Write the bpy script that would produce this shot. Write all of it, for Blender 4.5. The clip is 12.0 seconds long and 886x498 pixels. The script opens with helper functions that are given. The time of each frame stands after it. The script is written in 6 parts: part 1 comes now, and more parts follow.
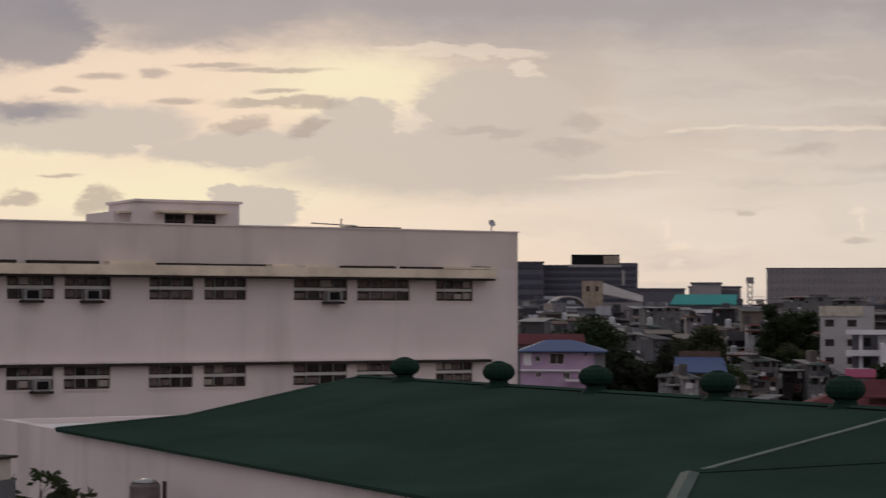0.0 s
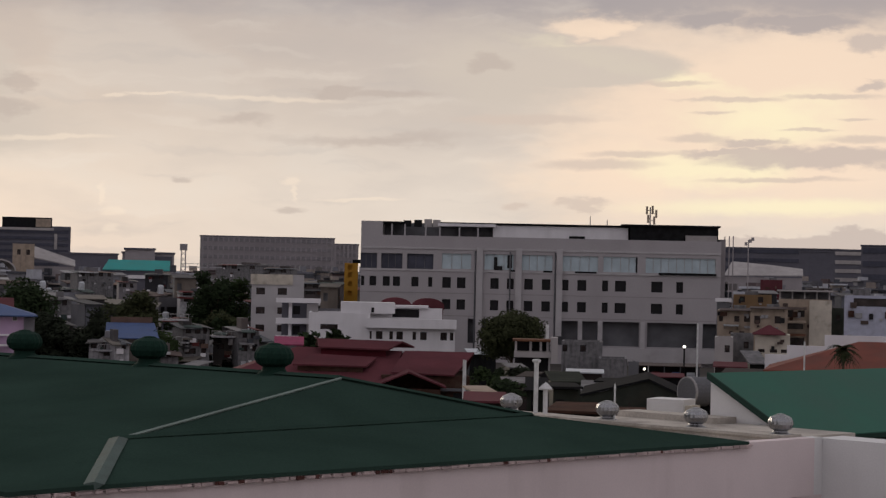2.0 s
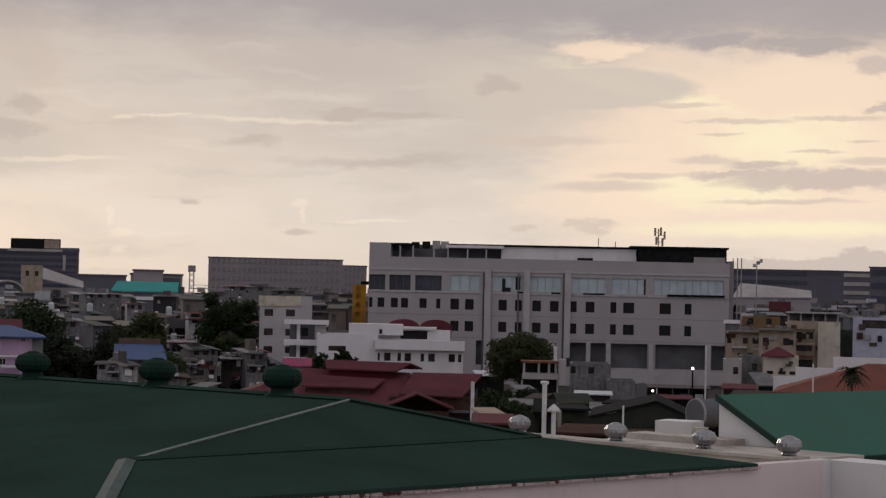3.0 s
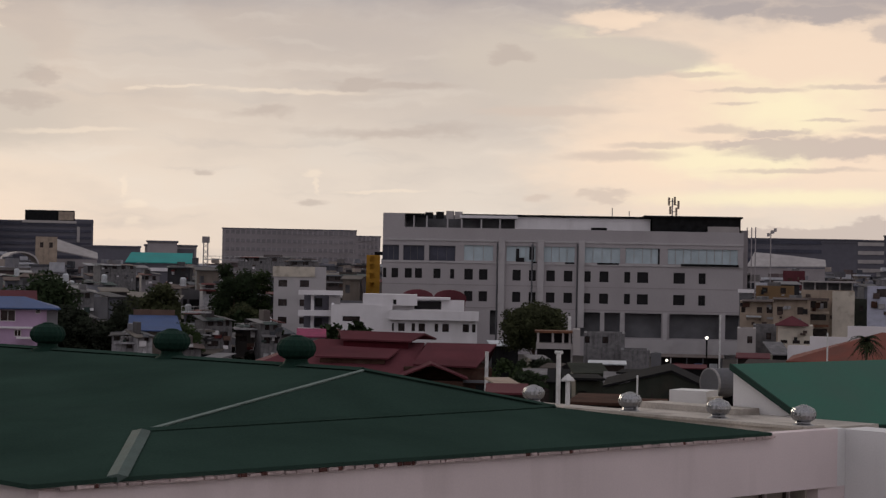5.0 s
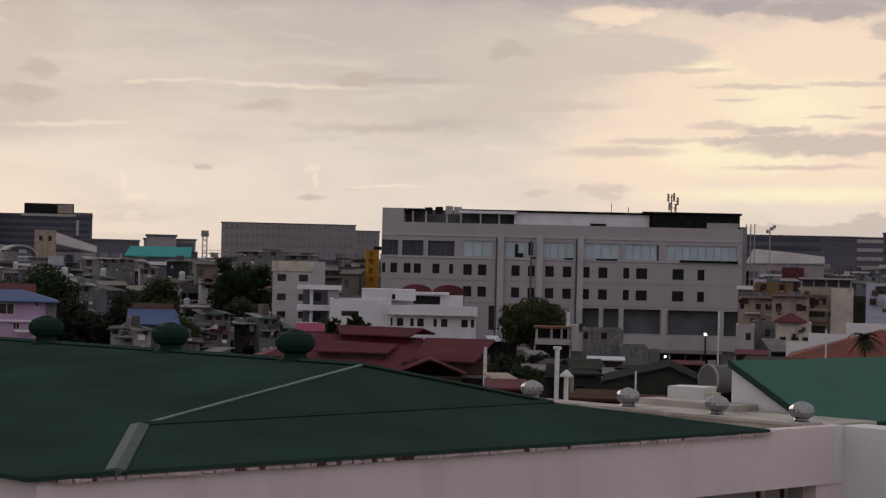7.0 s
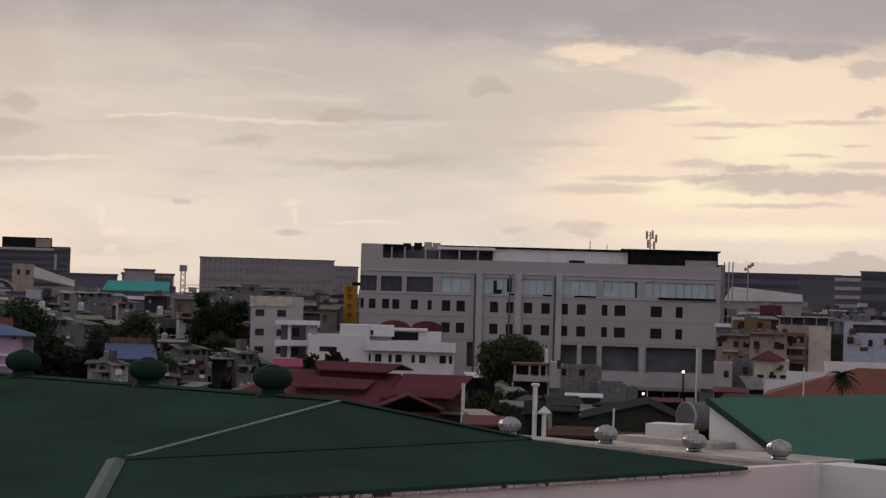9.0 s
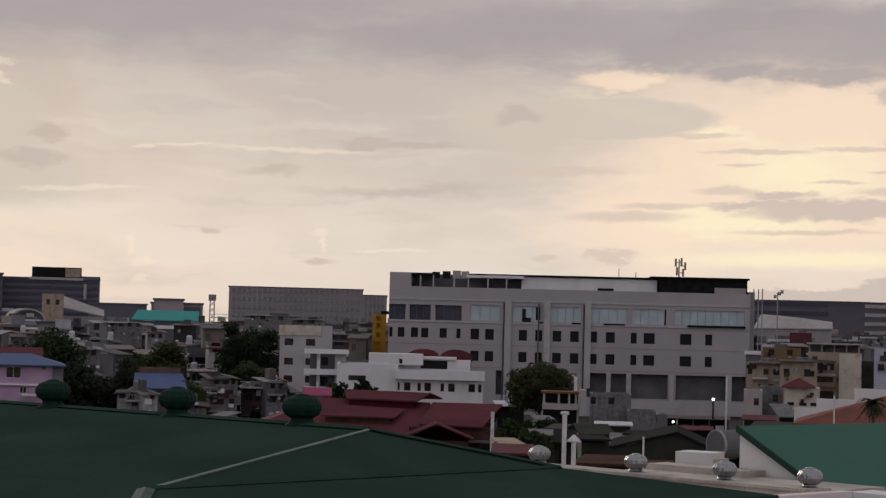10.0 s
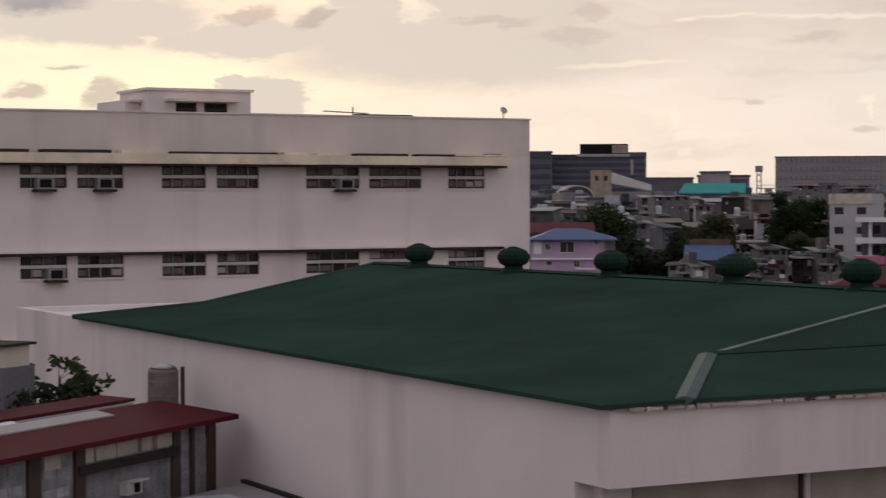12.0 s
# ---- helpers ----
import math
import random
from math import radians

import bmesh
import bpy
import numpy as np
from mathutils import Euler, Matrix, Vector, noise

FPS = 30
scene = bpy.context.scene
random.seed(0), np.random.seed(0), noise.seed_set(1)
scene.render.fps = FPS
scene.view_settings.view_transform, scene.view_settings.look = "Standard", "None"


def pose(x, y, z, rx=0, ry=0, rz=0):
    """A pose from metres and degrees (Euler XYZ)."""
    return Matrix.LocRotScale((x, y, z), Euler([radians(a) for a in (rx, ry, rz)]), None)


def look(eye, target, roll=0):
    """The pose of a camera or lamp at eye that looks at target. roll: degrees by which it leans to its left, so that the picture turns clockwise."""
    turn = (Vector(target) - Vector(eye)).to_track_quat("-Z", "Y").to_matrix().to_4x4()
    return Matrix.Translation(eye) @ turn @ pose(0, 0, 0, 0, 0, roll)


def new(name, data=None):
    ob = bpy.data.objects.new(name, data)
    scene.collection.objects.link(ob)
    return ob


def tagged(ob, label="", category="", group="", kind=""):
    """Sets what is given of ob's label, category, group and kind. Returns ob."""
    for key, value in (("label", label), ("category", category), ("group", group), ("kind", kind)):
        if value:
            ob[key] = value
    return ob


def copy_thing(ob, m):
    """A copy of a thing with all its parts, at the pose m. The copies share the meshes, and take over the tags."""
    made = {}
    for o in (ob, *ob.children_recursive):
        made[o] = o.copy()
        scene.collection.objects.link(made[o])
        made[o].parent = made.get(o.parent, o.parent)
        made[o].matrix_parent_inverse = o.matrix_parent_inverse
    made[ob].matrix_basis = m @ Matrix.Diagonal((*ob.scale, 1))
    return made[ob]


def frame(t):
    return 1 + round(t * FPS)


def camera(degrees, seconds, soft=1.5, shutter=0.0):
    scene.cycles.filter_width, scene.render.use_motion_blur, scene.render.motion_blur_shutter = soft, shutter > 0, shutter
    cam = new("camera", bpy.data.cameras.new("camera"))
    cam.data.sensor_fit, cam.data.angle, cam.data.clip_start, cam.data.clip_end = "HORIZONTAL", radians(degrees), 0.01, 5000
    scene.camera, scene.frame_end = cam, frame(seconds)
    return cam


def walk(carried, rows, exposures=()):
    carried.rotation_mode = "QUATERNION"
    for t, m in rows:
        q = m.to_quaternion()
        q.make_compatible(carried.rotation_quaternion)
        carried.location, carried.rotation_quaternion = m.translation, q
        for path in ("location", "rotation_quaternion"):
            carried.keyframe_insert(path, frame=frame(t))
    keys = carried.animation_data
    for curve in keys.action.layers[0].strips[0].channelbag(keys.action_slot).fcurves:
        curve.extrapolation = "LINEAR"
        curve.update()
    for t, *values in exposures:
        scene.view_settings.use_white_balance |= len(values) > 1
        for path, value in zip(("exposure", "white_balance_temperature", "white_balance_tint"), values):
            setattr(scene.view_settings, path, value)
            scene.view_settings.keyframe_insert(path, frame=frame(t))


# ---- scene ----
# Camera: stands on an upper floor and turns; 13 m above the street.
EYE = 13.0
NORTH = 45.7          # world angle of the mid view; bearings run clockwise from it
cam = camera(25.24, 12.0, soft=1.35, shutter=0.09)
ROWS = [
    (0.0, 15.94, 1.73, 0.15),
    (0.1, 13.55, 1.45, 0.55),
    (0.2, 11.12, 1.4, 0.8),
    (0.3, 8.85, 1.43, 0.88),
    (0.4, 6.61, 1.46, 0.98),
    (0.5, 4.31, 1.33, 1.32),
    (0.6, 2.95, 1.24, 1.38),
    (0.8, 1.62, 1.38, 1.55),
    (1.0, 0.88, 1.47, 1.69),
    (1.5, 0.34, 1.28, 1.2),
    (2.0, -0.35, 0.95, 1.25),
    (2.5, -0.28, 1.38, 1.68),
    (3.0, -0.1, 1.57, 1.28),
    (3.2, 0.45, 1.54, 1.33),
    (4.8, 0.58, 0.71, 0.85),
    (5.0, 0.28, 0.7, 1.1),
    (5.5, 0.56, 0.35, 0.99),
    (6.0, 0, 0.2, 1.4),
    (6.5, -0.04, 0.19, 1.14),
    (7.0, 0.25, 0.56, 1.37),
    (7.2, 0.43, 0.0, 0.95),
    (9.0, -0.34, 1.62, 1.68),
    (9.5, -0.15, 1.47, 1.6),
    (10.0, 0.51, 2.42, 1.48),
    (10.5, 0.84, 1.62, 1.19),
    (11.0, 0.63, 0.81, 0.64),
    (11.3, 2.52, 0.26, 1.06),
    (11.4, 4.2, -0.1, 0.9),
    (11.5, 6.36, -0.4, 0.7),
    (11.6, 8.4, -0.75, 0.45),
    (11.8, 12.28, -1.42, 0.16),
    (11.9, 14.21, -1.59, 0.05),
    (12.0, 16.17, -1.44, -0.12),
]


def late(t):
    """How far the viewer has swayed aside at the end of the last turn."""
    return min(1.0, max(0.0, (t - 11.1) / 0.75))


walk(cam, [(t, pose(-0.15 * late(t), 0.08 * late(t), EYE - 0.12 * late(t), 90 + pitch, 0, yaw - 44.3) @ pose(0, 0, 0, 0, 0, roll)) for t, yaw, pitch, roll in ROWS],
     exposures=[(0.0, -0.08), (0.5, 0.11), (0.9, 0.0), (10.9, 0.0), (11.5, 0.15), (12.0, 0.22)])


def spot(bearing, d, z=0.0):
    a = radians(NORTH - bearing)
    return Vector((d * math.cos(a), d * math.sin(a), z))


def facing(bearing, d, turn=0.0, z=0.0):
    """Local x to the right, y away from the viewer, origin on the ground."""
    p = spot(bearing, d, z)
    return pose(p.x, p.y, p.z, 0, 0, NORTH - bearing - 90 + turn)


# ---- world and sun ----
world = bpy.data.worlds.new("dusk_sky")
scene.world = world
world.use_nodes = True
WT = world.node_tree
WT.nodes.clear()


def wn(kind, **kw):
    n = WT.nodes.new(kind)
    for k, v in kw.items():
        if k == "operation":
            n.operation = v
        elif k == "blend":
            n.blend_type = v
    return n


def link_or_set(sock, v):
    if isinstance(v, bpy.types.NodeSocket):
        WT.links.new(v, sock)
    else:
        sock.default_value = v


def wm(op, a, b=0.0, c=0.0, clamp=False):
    n = wn("ShaderNodeMath", operation=op)
    n.use_clamp = clamp
    for i, v in enumerate((a, b, c)):
        link_or_set(n.inputs[i], v)
    return n.outputs[0]


def wmix(fac, a, b):
    n = wn("ShaderNodeMix")
    n.data_type = "RGBA"
    link_or_set(n.inputs[0], fac)
    link_or_set(n.inputs[6], a)
    link_or_set(n.inputs[7], b)
    return n.outputs[2]


def wnoise(vec, scale, detail=5.0, rough=0.55):
    n = wn("ShaderNodeTexNoise")
    link_or_set(n.inputs["Vector"], vec)
    n.inputs["Scale"].default_value = scale
    n.inputs["Detail"].default_value = detail
    n.inputs["Roughness"].default_value = rough
    return n.outputs["Fac"]


def wsmooth(v, lo, hi):
    n = wn("ShaderNodeMapRange")
    n.interpolation_type = "SMOOTHSTEP"
    link_or_set(n.inputs[0], v)
    n.inputs[1].default_value, n.inputs[2].default_value = lo, hi
    return n.outputs[0]


def wvec(x, y, z=0.0):
    n = wn("ShaderNodeCombineXYZ")
    for i, v in enumerate((x, y, z)):
        link_or_set(n.inputs[i], v)
    return n.outputs[0]


tc = wn("ShaderNodeTexCoord")
vr = wn("ShaderNodeVectorRotate")
vr.rotation_type = "Z_AXIS"
vr.inputs["Angle"].default_value = radians(90 - NORTH)
WT.links.new(tc.outputs["Generated"], vr.inputs["Vector"])
sx = wn("ShaderNodeSeparateXYZ")
WT.links.new(vr.outputs[0], sx.inputs[0])
DEG = 57.29578
bear = wm("MULTIPLY", wm("ARCTAN2", sx.outputs[0], sx.outputs[1]), DEG)
elev = wm("MULTIPLY", wm("ARCSINE", sx.outputs[2]), DEG)
def wnoise_vec(vec, scale, detail=4.0, rough=0.55):
    """Noise as a vector about zero."""
    n = wn("ShaderNodeTexNoise")
    link_or_set(n.inputs["Vector"], vec)
    n.inputs["Scale"].default_value = scale
    n.inputs["Detail"].default_value = detail
    n.inputs["Roughness"].default_value = rough
    sub = wn("ShaderNodeVectorMath", operation="SUBTRACT")
    WT.links.new(n.outputs["Color"], sub.inputs[0])
    sub.inputs[1].default_value = (0.5, 0.5, 0.5)
    return sub.outputs[0]


def wmadd(v, k, base):
    n = wn("ShaderNodeVectorMath", operation="MULTIPLY_ADD")
    link_or_set(n.inputs[0], v)
    n.inputs[1].default_value = k
    link_or_set(n.inputs[2], base)
    return n.outputs[0]


place = wvec(bear, elev, 0.0)
stretched = wvec(wm("MULTIPLY", bear, 0.42), elev, 3.0)
n_flat = wnoise(stretched, 0.55, 6.0, 0.5)
n_puff = wnoise(place, 0.42, 7.0, 0.55)
v_fine = wnoise_vec(stretched, 5.0)
v_mid = wnoise_vec(stretched, 1.8)
v_wide = wnoise_vec(stretched, 0.7)
# the sky's bearings and elevations, ruffled a little, more, and much
W_S = wmadd(v_mid, (0.55, 0.22, 0), wmadd(v_fine, (0.5, 0.16, 0), place))
W_M = wmadd(v_mid, (1.4, 0.7, 0), wmadd(v_fine, (0.8, 0.32, 0), place))
W_L = wmadd(v_wide, (4.0, 1.2, 0), W_M)


def puff(b, e, rb, re, tilt, soft, where):
    """A cloud or gap at a bearing and elevation, half sizes and tilt in degrees: 1 inside, 0 outside."""
    c, s = math.cos(radians(tilt)), math.sin(radians(tilt))
    axes = []
    for ax, ay, r in ((c, s, rb), (-s, c, re)):
        dot = wn("ShaderNodeVectorMath", operation="DOT_PRODUCT")
        WT.links.new(where, dot.inputs[0])
        dot.inputs[1].default_value = (ax / r, ay / r, 0)
        axes.append(wm("SUBTRACT", dot.outputs["Value"], (ax * b + ay * e) / r))
    far = wm("SQRT", wm("MULTIPLY_ADD", axes[0], axes[0], wm("MULTIPLY", axes[1], axes[1])))
    return wsmooth(far, 1.0 + soft, 1.0 - soft)


def most(*vals):
    out = vals[0]
    for v in vals[1:]:
        out = wm("MAXIMUM", out, v)
    return out


ramp = wn("ShaderNodeValToRGB")
link_or_set(ramp.inputs[0], wm("DIVIDE", wm("MAXIMUM", elev, 0.0), 90.0))
el = ramp.color_ramp.elements
el[0].position, el[0].color = 0.0, (0.70, 0.635, 0.575, 1)
el[1].position, el[1].color = 1.0, (0.42, 0.415, 0.45, 1)
for p, c in ((0.028, (0.75, 0.67, 0.60, 1)), (0.055, (0.63, 0.55, 0.495, 1)), (0.085, (0.535, 0.465, 0.43, 1)), (0.13, (0.43, 0.40, 0.405, 1)), (0.4, (0.44, 0.425, 0.45, 1))):
    e = el.new(p)
    e.color = c
nishita = wn("ShaderNodeTexSky")
nishita.sky_type = "NISHITA"
nishita.sun_disc = False
nishita.sun_elevation = radians(5)
nishita.sun_rotation = radians(90 - NORTH - 22)
blue = wn("ShaderNodeMix")
blue.data_type = "RGBA"
blue.blend_type = "MULTIPLY"
blue.inputs[0].default_value = 1.0
WT.links.new(nishita.outputs[0], blue.inputs[6])
blue.inputs[7].default_value = (0.1, 0.1, 0.1, 1)
sky = wmix(0.04, ramp.outputs[0], blue.outputs[2])
# soft mottling of the high sheet
sky = wmix(wm("MULTIPLY", wsmooth(n_flat, 0.46, 0.66), 0.16), sky, (0.44, 0.40, 0.385, 1))
sky = wmix(wm("MULTIPLY", wsmooth(n_flat, 0.50, 0.36), 0.16), sky, (0.80, 0.745, 0.67, 1))
# thin drawn-out streaks
n_streak = wnoise(wvec(wm("MULTIPLY", bear, 0.16), wm("MULTIPLY", wm("ADD", elev, wm("MULTIPLY", n_puff, 1.2)), 1.5), 7.0), 1.0, 4.0, 0.5)
sky = wmix(wm("MULTIPLY", wsmooth(n_streak, 0.55, 0.72), 0.22), sky, (0.90, 0.80, 0.69, 1))
sky = wmix(wm("MULTIPLY", wsmooth(n_streak, 0.45, 0.30), 0.20), sky, (0.46, 0.425, 0.41, 1))
# lit gaps
glow = most(puff(-23.35, 5.44, 8.33, 2.70, 0.9, 0.45, W_L), puff(-30.91, 4.49, 6.41, 2.29, 1.3, 0.75, W_L), puff(10.81, 4.97, 6.94, 3.03, 0.8, 0.45, W_L),
    puff(5.71, 3.34, 2.92, 1.47, 1.4, 0.75, W_L), puff(17.90, 4.80, 6.68, 3.11, 0.3, 0.75, W_L), puff(4.62, 7.41, 1.31, 0.39, 1.1, 0.4, W_M))
sky = wmix(wm("MULTIPLY", glow, 0.85), sky, (0.982, 0.761, 0.578, 1))
# the brightest, yellowish parts
core = most(puff(9.78, 4.88, 2.08, 0.65, 1.0, 0.75, W_L), puff(10.08, 2.34, 3.65, 0.21, 1.3, 0.7, W_S), puff(8.13, 3.48, 2.09, 0.43, 1.2, 0.75, W_L),
    puff(-18.64, 6.47, 2.79, 0.82, 0.4, 0.75, W_L), puff(-24.63, 3.40, 6.06, 0.90, 0.7, 0.75, W_L), puff(-27.65, 4.56, 1.73, 0.65, 1.0, 0.75, W_L),
    puff(5.80, 6.26, 2.60, 0.23, -12.9, 0.8, W_M))
sky = wmix(wm("MULTIPLY", core, 0.8), sky, (1.0, 0.888, 0.604, 1))
# pale cloud in front of the gaps
veil = most(puff(4.00, 6.26, 3.34, 0.62, 1.2, 0.12, W_S), puff(2.05, 6.02, 2.29, 1.15, 1.5, 0.75, W_L), puff(-14.38, 5.67, 2.38, 1.34, 0.0, 0.15, W_M),
    puff(-16.10, 5.59, 0.63, 0.82, 0.5, 0.22, W_M), puff(-26.23, 5.10, 3.25, 0.75, 1.1, 0.22, W_M), puff(-21.89, 4.58, 2.76, 0.56, 0.6, 0.22, W_M),
    puff(-18.31, 4.84, 2.46, 0.85, 0.4, 0.22, W_M), puff(-18.48, 5.74, 1.15, 0.33, 0.3, 0.22, W_M), puff(-15.68, 4.20, 5.40, 0.98, 0.1, 0.4, W_M),
    puff(-21.23, 2.87, 1.22, 0.72, 0.2, 0.15, W_M), puff(-22.13, 3.27, 0.42, 0.33, 0.7, 0.15, W_M), puff(-20.91, 3.28, 0.55, 0.29, 0.5, 0.15, W_M))
sky = wmix(wm("MULTIPLY", veil, 0.9), sky, (0.644, 0.558, 0.479, 1))
# grey underside of the high sheet
top = most(puff(10.08, 8.64, 6.67, 1.15, 0.2, 0.45, W_L), puff(6.07, 8.28, 2.11, 0.62, 0.8, 0.4, W_M), puff(7.86, 7.71, 1.29, 0.26, 0.7, 0.5, W_M),
    puff(10.43, 7.61, 2.07, 0.26, 0.3, 0.5, W_M), puff(1.15, 8.75, 8.15, 0.82, 1.5, 0.75, W_L), puff(-23.21, 8.74, 4.84, 1.01, 1.2, 0.4, W_M),
    puff(-23.37, 7.85, 2.75, 0.43, 1.1, 0.75, W_L), puff(-12.41, 9.06, 14.43, 1.23, -0.4, 0.75, W_L), puff(17.82, 8.51, 5.96, 1.31, -0.9, 0.75, W_L))
sky = wmix(wm("MULTIPLY", top, 0.78), sky, (0.376, 0.337, 0.345, 1))
dark = most(puff(-28.15, 8.05, 1.96, 1.18, 1.9, 0.22, W_M), puff(-27.13, 7.60, 1.27, 0.72, 1.6, 0.22, W_M), puff(-30.94, 7.79, 3.06, 1.47, 2.2, 0.22, W_M),
    puff(-27.98, 5.59, 1.41, 0.29, 1.2, 0.6, W_M))
sky = wmix(wm("MULTIPLY", dark, 0.75), sky, (0.275, 0.254, 0.287, 1))
# low cloud bank and bars before the glow
bank = most(puff(11.00, 3.77, 3.00, 0.33, 1.0, 0.35, W_M), puff(8.76, 3.89, 1.68, 0.16, 1.0, 0.4, W_M), puff(9.16, 4.19, 0.96, 0.15, 1.2, 0.4, W_M),
    puff(10.74, 1.22, 2.69, 0.36, 1.4, 0.15, W_M), puff(9.14, 1.36, 0.72, 0.18, 1.6, 0.22, W_M), puff(12.30, 1.55, 0.94, 0.24, 1.5, 0.22, W_M),
    puff(16.46, 1.55, 3.02, 0.50, 1.2, 0.22, W_M), puff(12.49, 7.01, 0.72, 0.25, 0.4, 0.4, W_M), puff(12.44, 5.79, 0.54, 0.15, 0.0, 0.4, W_M))
sky = wmix(wm("MULTIPLY", bank, 0.85), sky, (0.597, 0.497, 0.44, 1))
bars = most(puff(11.43, 5.49, 1.34, 0.07, 0.6, 0.5, W_S), puff(7.63, 4.28, 0.81, 0.11, 1.1, 0.5, W_S), puff(12.24, 4.31, 0.94, 0.10, 0.9, 0.5, W_S),
    puff(5.70, 3.80, 1.14, 0.10, 1.3, 0.5, W_S), puff(4.73, 3.48, 1.63, 0.15, 1.4, 0.5, W_S), puff(2.74, 4.73, 1.97, 0.13, 1.5, 0.5, W_S),
    puff(12.07, 4.86, 0.44, 0.05, 0.7, 0.5, W_S), puff(8.01, 5.04, 0.55, 0.05, 1.0, 0.5, W_S), puff(6.94, 5.83, 0.97, 0.07, 1.2, 0.5, W_S),
    puff(8.57, 5.39, 1.44, 0.07, 0.8, 0.5, W_S), puff(9.90, 3.11, 1.91, 0.07, 1.2, 0.5, W_S), puff(4.44, 2.30, 0.65, 0.15, 1.8, 0.4, W_M),
    puff(2.40, 2.23, 0.36, 0.10, 1.6, 0.5, W_S), puff(10.82, 4.54, 0.71, 0.05, 0.8, 0.5, W_S))
sky = wmix(wm("MULTIPLY", bars, 0.75), sky, (0.672, 0.552, 0.468, 1))
# small grey clouds
small = most(puff(1.71, 6.29, 0.66, 0.21, 1.3, 0.4, W_M), puff(-11.86, 5.44, 0.60, 0.21, 2.9, 0.4, W_M), puff(-11.99, 4.60, 0.63, 0.16, 2.7, 0.75, W_L),
    puff(-5.60, 4.50, 1.14, 0.20, 2.3, 0.75, W_L), puff(-2.85, 5.38, 0.82, 0.18, 2.1, 0.4, W_M), puff(-1.38, 5.38, 1.31, 0.10, 1.7, 0.5, W_S),
    puff(-7.24, 2.75, 0.28, 0.07, 1.0, 0.5, W_S), puff(-4.13, 1.96, 0.39, 0.08, 2.2, 0.5, W_S), puff(-14.70, 5.13, 1.06, 0.15, 0.0, 0.4, W_M),
    puff(-12.41, 4.66, 0.90, 0.13, -0.3, 0.75, W_L), puff(-1.99, 4.03, 2.29, 0.20, 1.9, 0.75, W_L))
sky = wmix(wm("MULTIPLY", small, 0.55), sky, (0.515, 0.429, 0.376, 1))
smudge = most(puff(-20.60, 5.93, 1.80, 0.15, 0.6, 0.4, W_M), puff(-25.74, 6.60, 0.61, 0.10, 0.9, 0.5, W_S), puff(-24.25, 6.71, 0.35, 0.13, 0.8, 0.5, W_S),
    puff(-21.74, 5.27, 0.69, 0.23, 0.4, 0.4, W_M), puff(-19.86, 5.16, 0.46, 0.26, 0.6, 0.4, W_M), puff(-20.77, 6.28, 0.62, 0.07, 0.5, 0.5, W_S),
    puff(-20.93, 6.86, 1.63, 0.08, 0.7, 0.5, W_S), puff(-22.56, 6.97, 0.98, 0.07, 0.9, 0.5, W_S), puff(-25.82, 3.11, 0.67, 0.36, 28.8, 0.35, W_M),
    puff(-28.11, 3.03, 0.53, 0.18, 0.5, 0.4, W_M), puff(-26.94, 3.77, 0.54, 0.05, 1.1, 0.5, W_S), puff(-26.72, 6.18, 0.48, 0.08, 1.2, 0.5, W_S),
    puff(-23.68, 5.92, 0.64, 0.10, 0.9, 0.5, W_S))
sky = wmix(wm("MULTIPLY", smudge, 0.72), sky, (0.491, 0.402, 0.342, 1))
# bright wisps
wisp = most(puff(-4.97, 5.16, 2.03, 0.06, -0.8, 0.7, W_S), puff(-11.02, 3.88, 1.58, 0.07, 2.5, 0.5, W_S), puff(-9.16, 5.10, 0.35, 0.05, 2.5, 0.5, W_S),
    puff(-9.50, 2.30, 0.11, 0.26, 0.0, 0.5, W_S), puff(-9.13, 1.83, 0.32, 0.11, 1.8, 0.5, W_S), puff(-9.19, 1.34, 0.23, 0.13, 1.3, 0.5, W_S),
    puff(-4.08, 2.82, 0.23, 0.11, 1.2, 0.5, W_S), puff(-3.97, 2.49, 0.08, 0.26, 0.0, 0.5, W_S), puff(-2.11, 2.34, 1.15, 0.05, 1.8, 0.5, W_S),
    puff(-16.68, 7.61, 1.32, 0.13, 0.2, 0.22, W_M), puff(-14.87, 7.42, 1.89, 0.18, 0.0, 0.22, W_M), puff(-13.48, 6.97, 0.46, 0.23, 0.0, 0.22, W_M),
    puff(-24.56, 4.58, 0.29, 0.10, 1.0, 0.22, W_M), puff(-16.92, 5.47, 0.55, 0.36, 0.0, 0.22, W_M), puff(-8.04, 5.21, 0.80, 0.04, 2.5, 0.5, W_S))
sky = wmix(wm("MULTIPLY", wisp, 0.42), sky, (0.982, 0.815, 0.644, 1))
# the eastern half, behind the viewer, is darker
east = wsmooth(wm("MULTIPLY", sx.outputs[1], 1.0), -0.75, 0.8)
sky = wmix(east, wmix(0.5, sky, (0.58, 0.55, 0.62, 1)), sky)
bg = wn("ShaderNodeBackground")
WT.links.new(sky, bg.inputs[0])
bg.inputs[1].default_value = 1.0
wo = wn("ShaderNodeOutputWorld")
WT.links.new(bg.outputs[0], wo.inputs[0])

sun = new("sun", bpy.data.lights.new("sun", "SUN"))
sun.data.energy, sun.data.angle, sun.data.color = 0.5, radians(14), (1.0, 0.86, 0.68)
sun.matrix_world = look(spot(-22, 100, 18), (0, 0, 0))


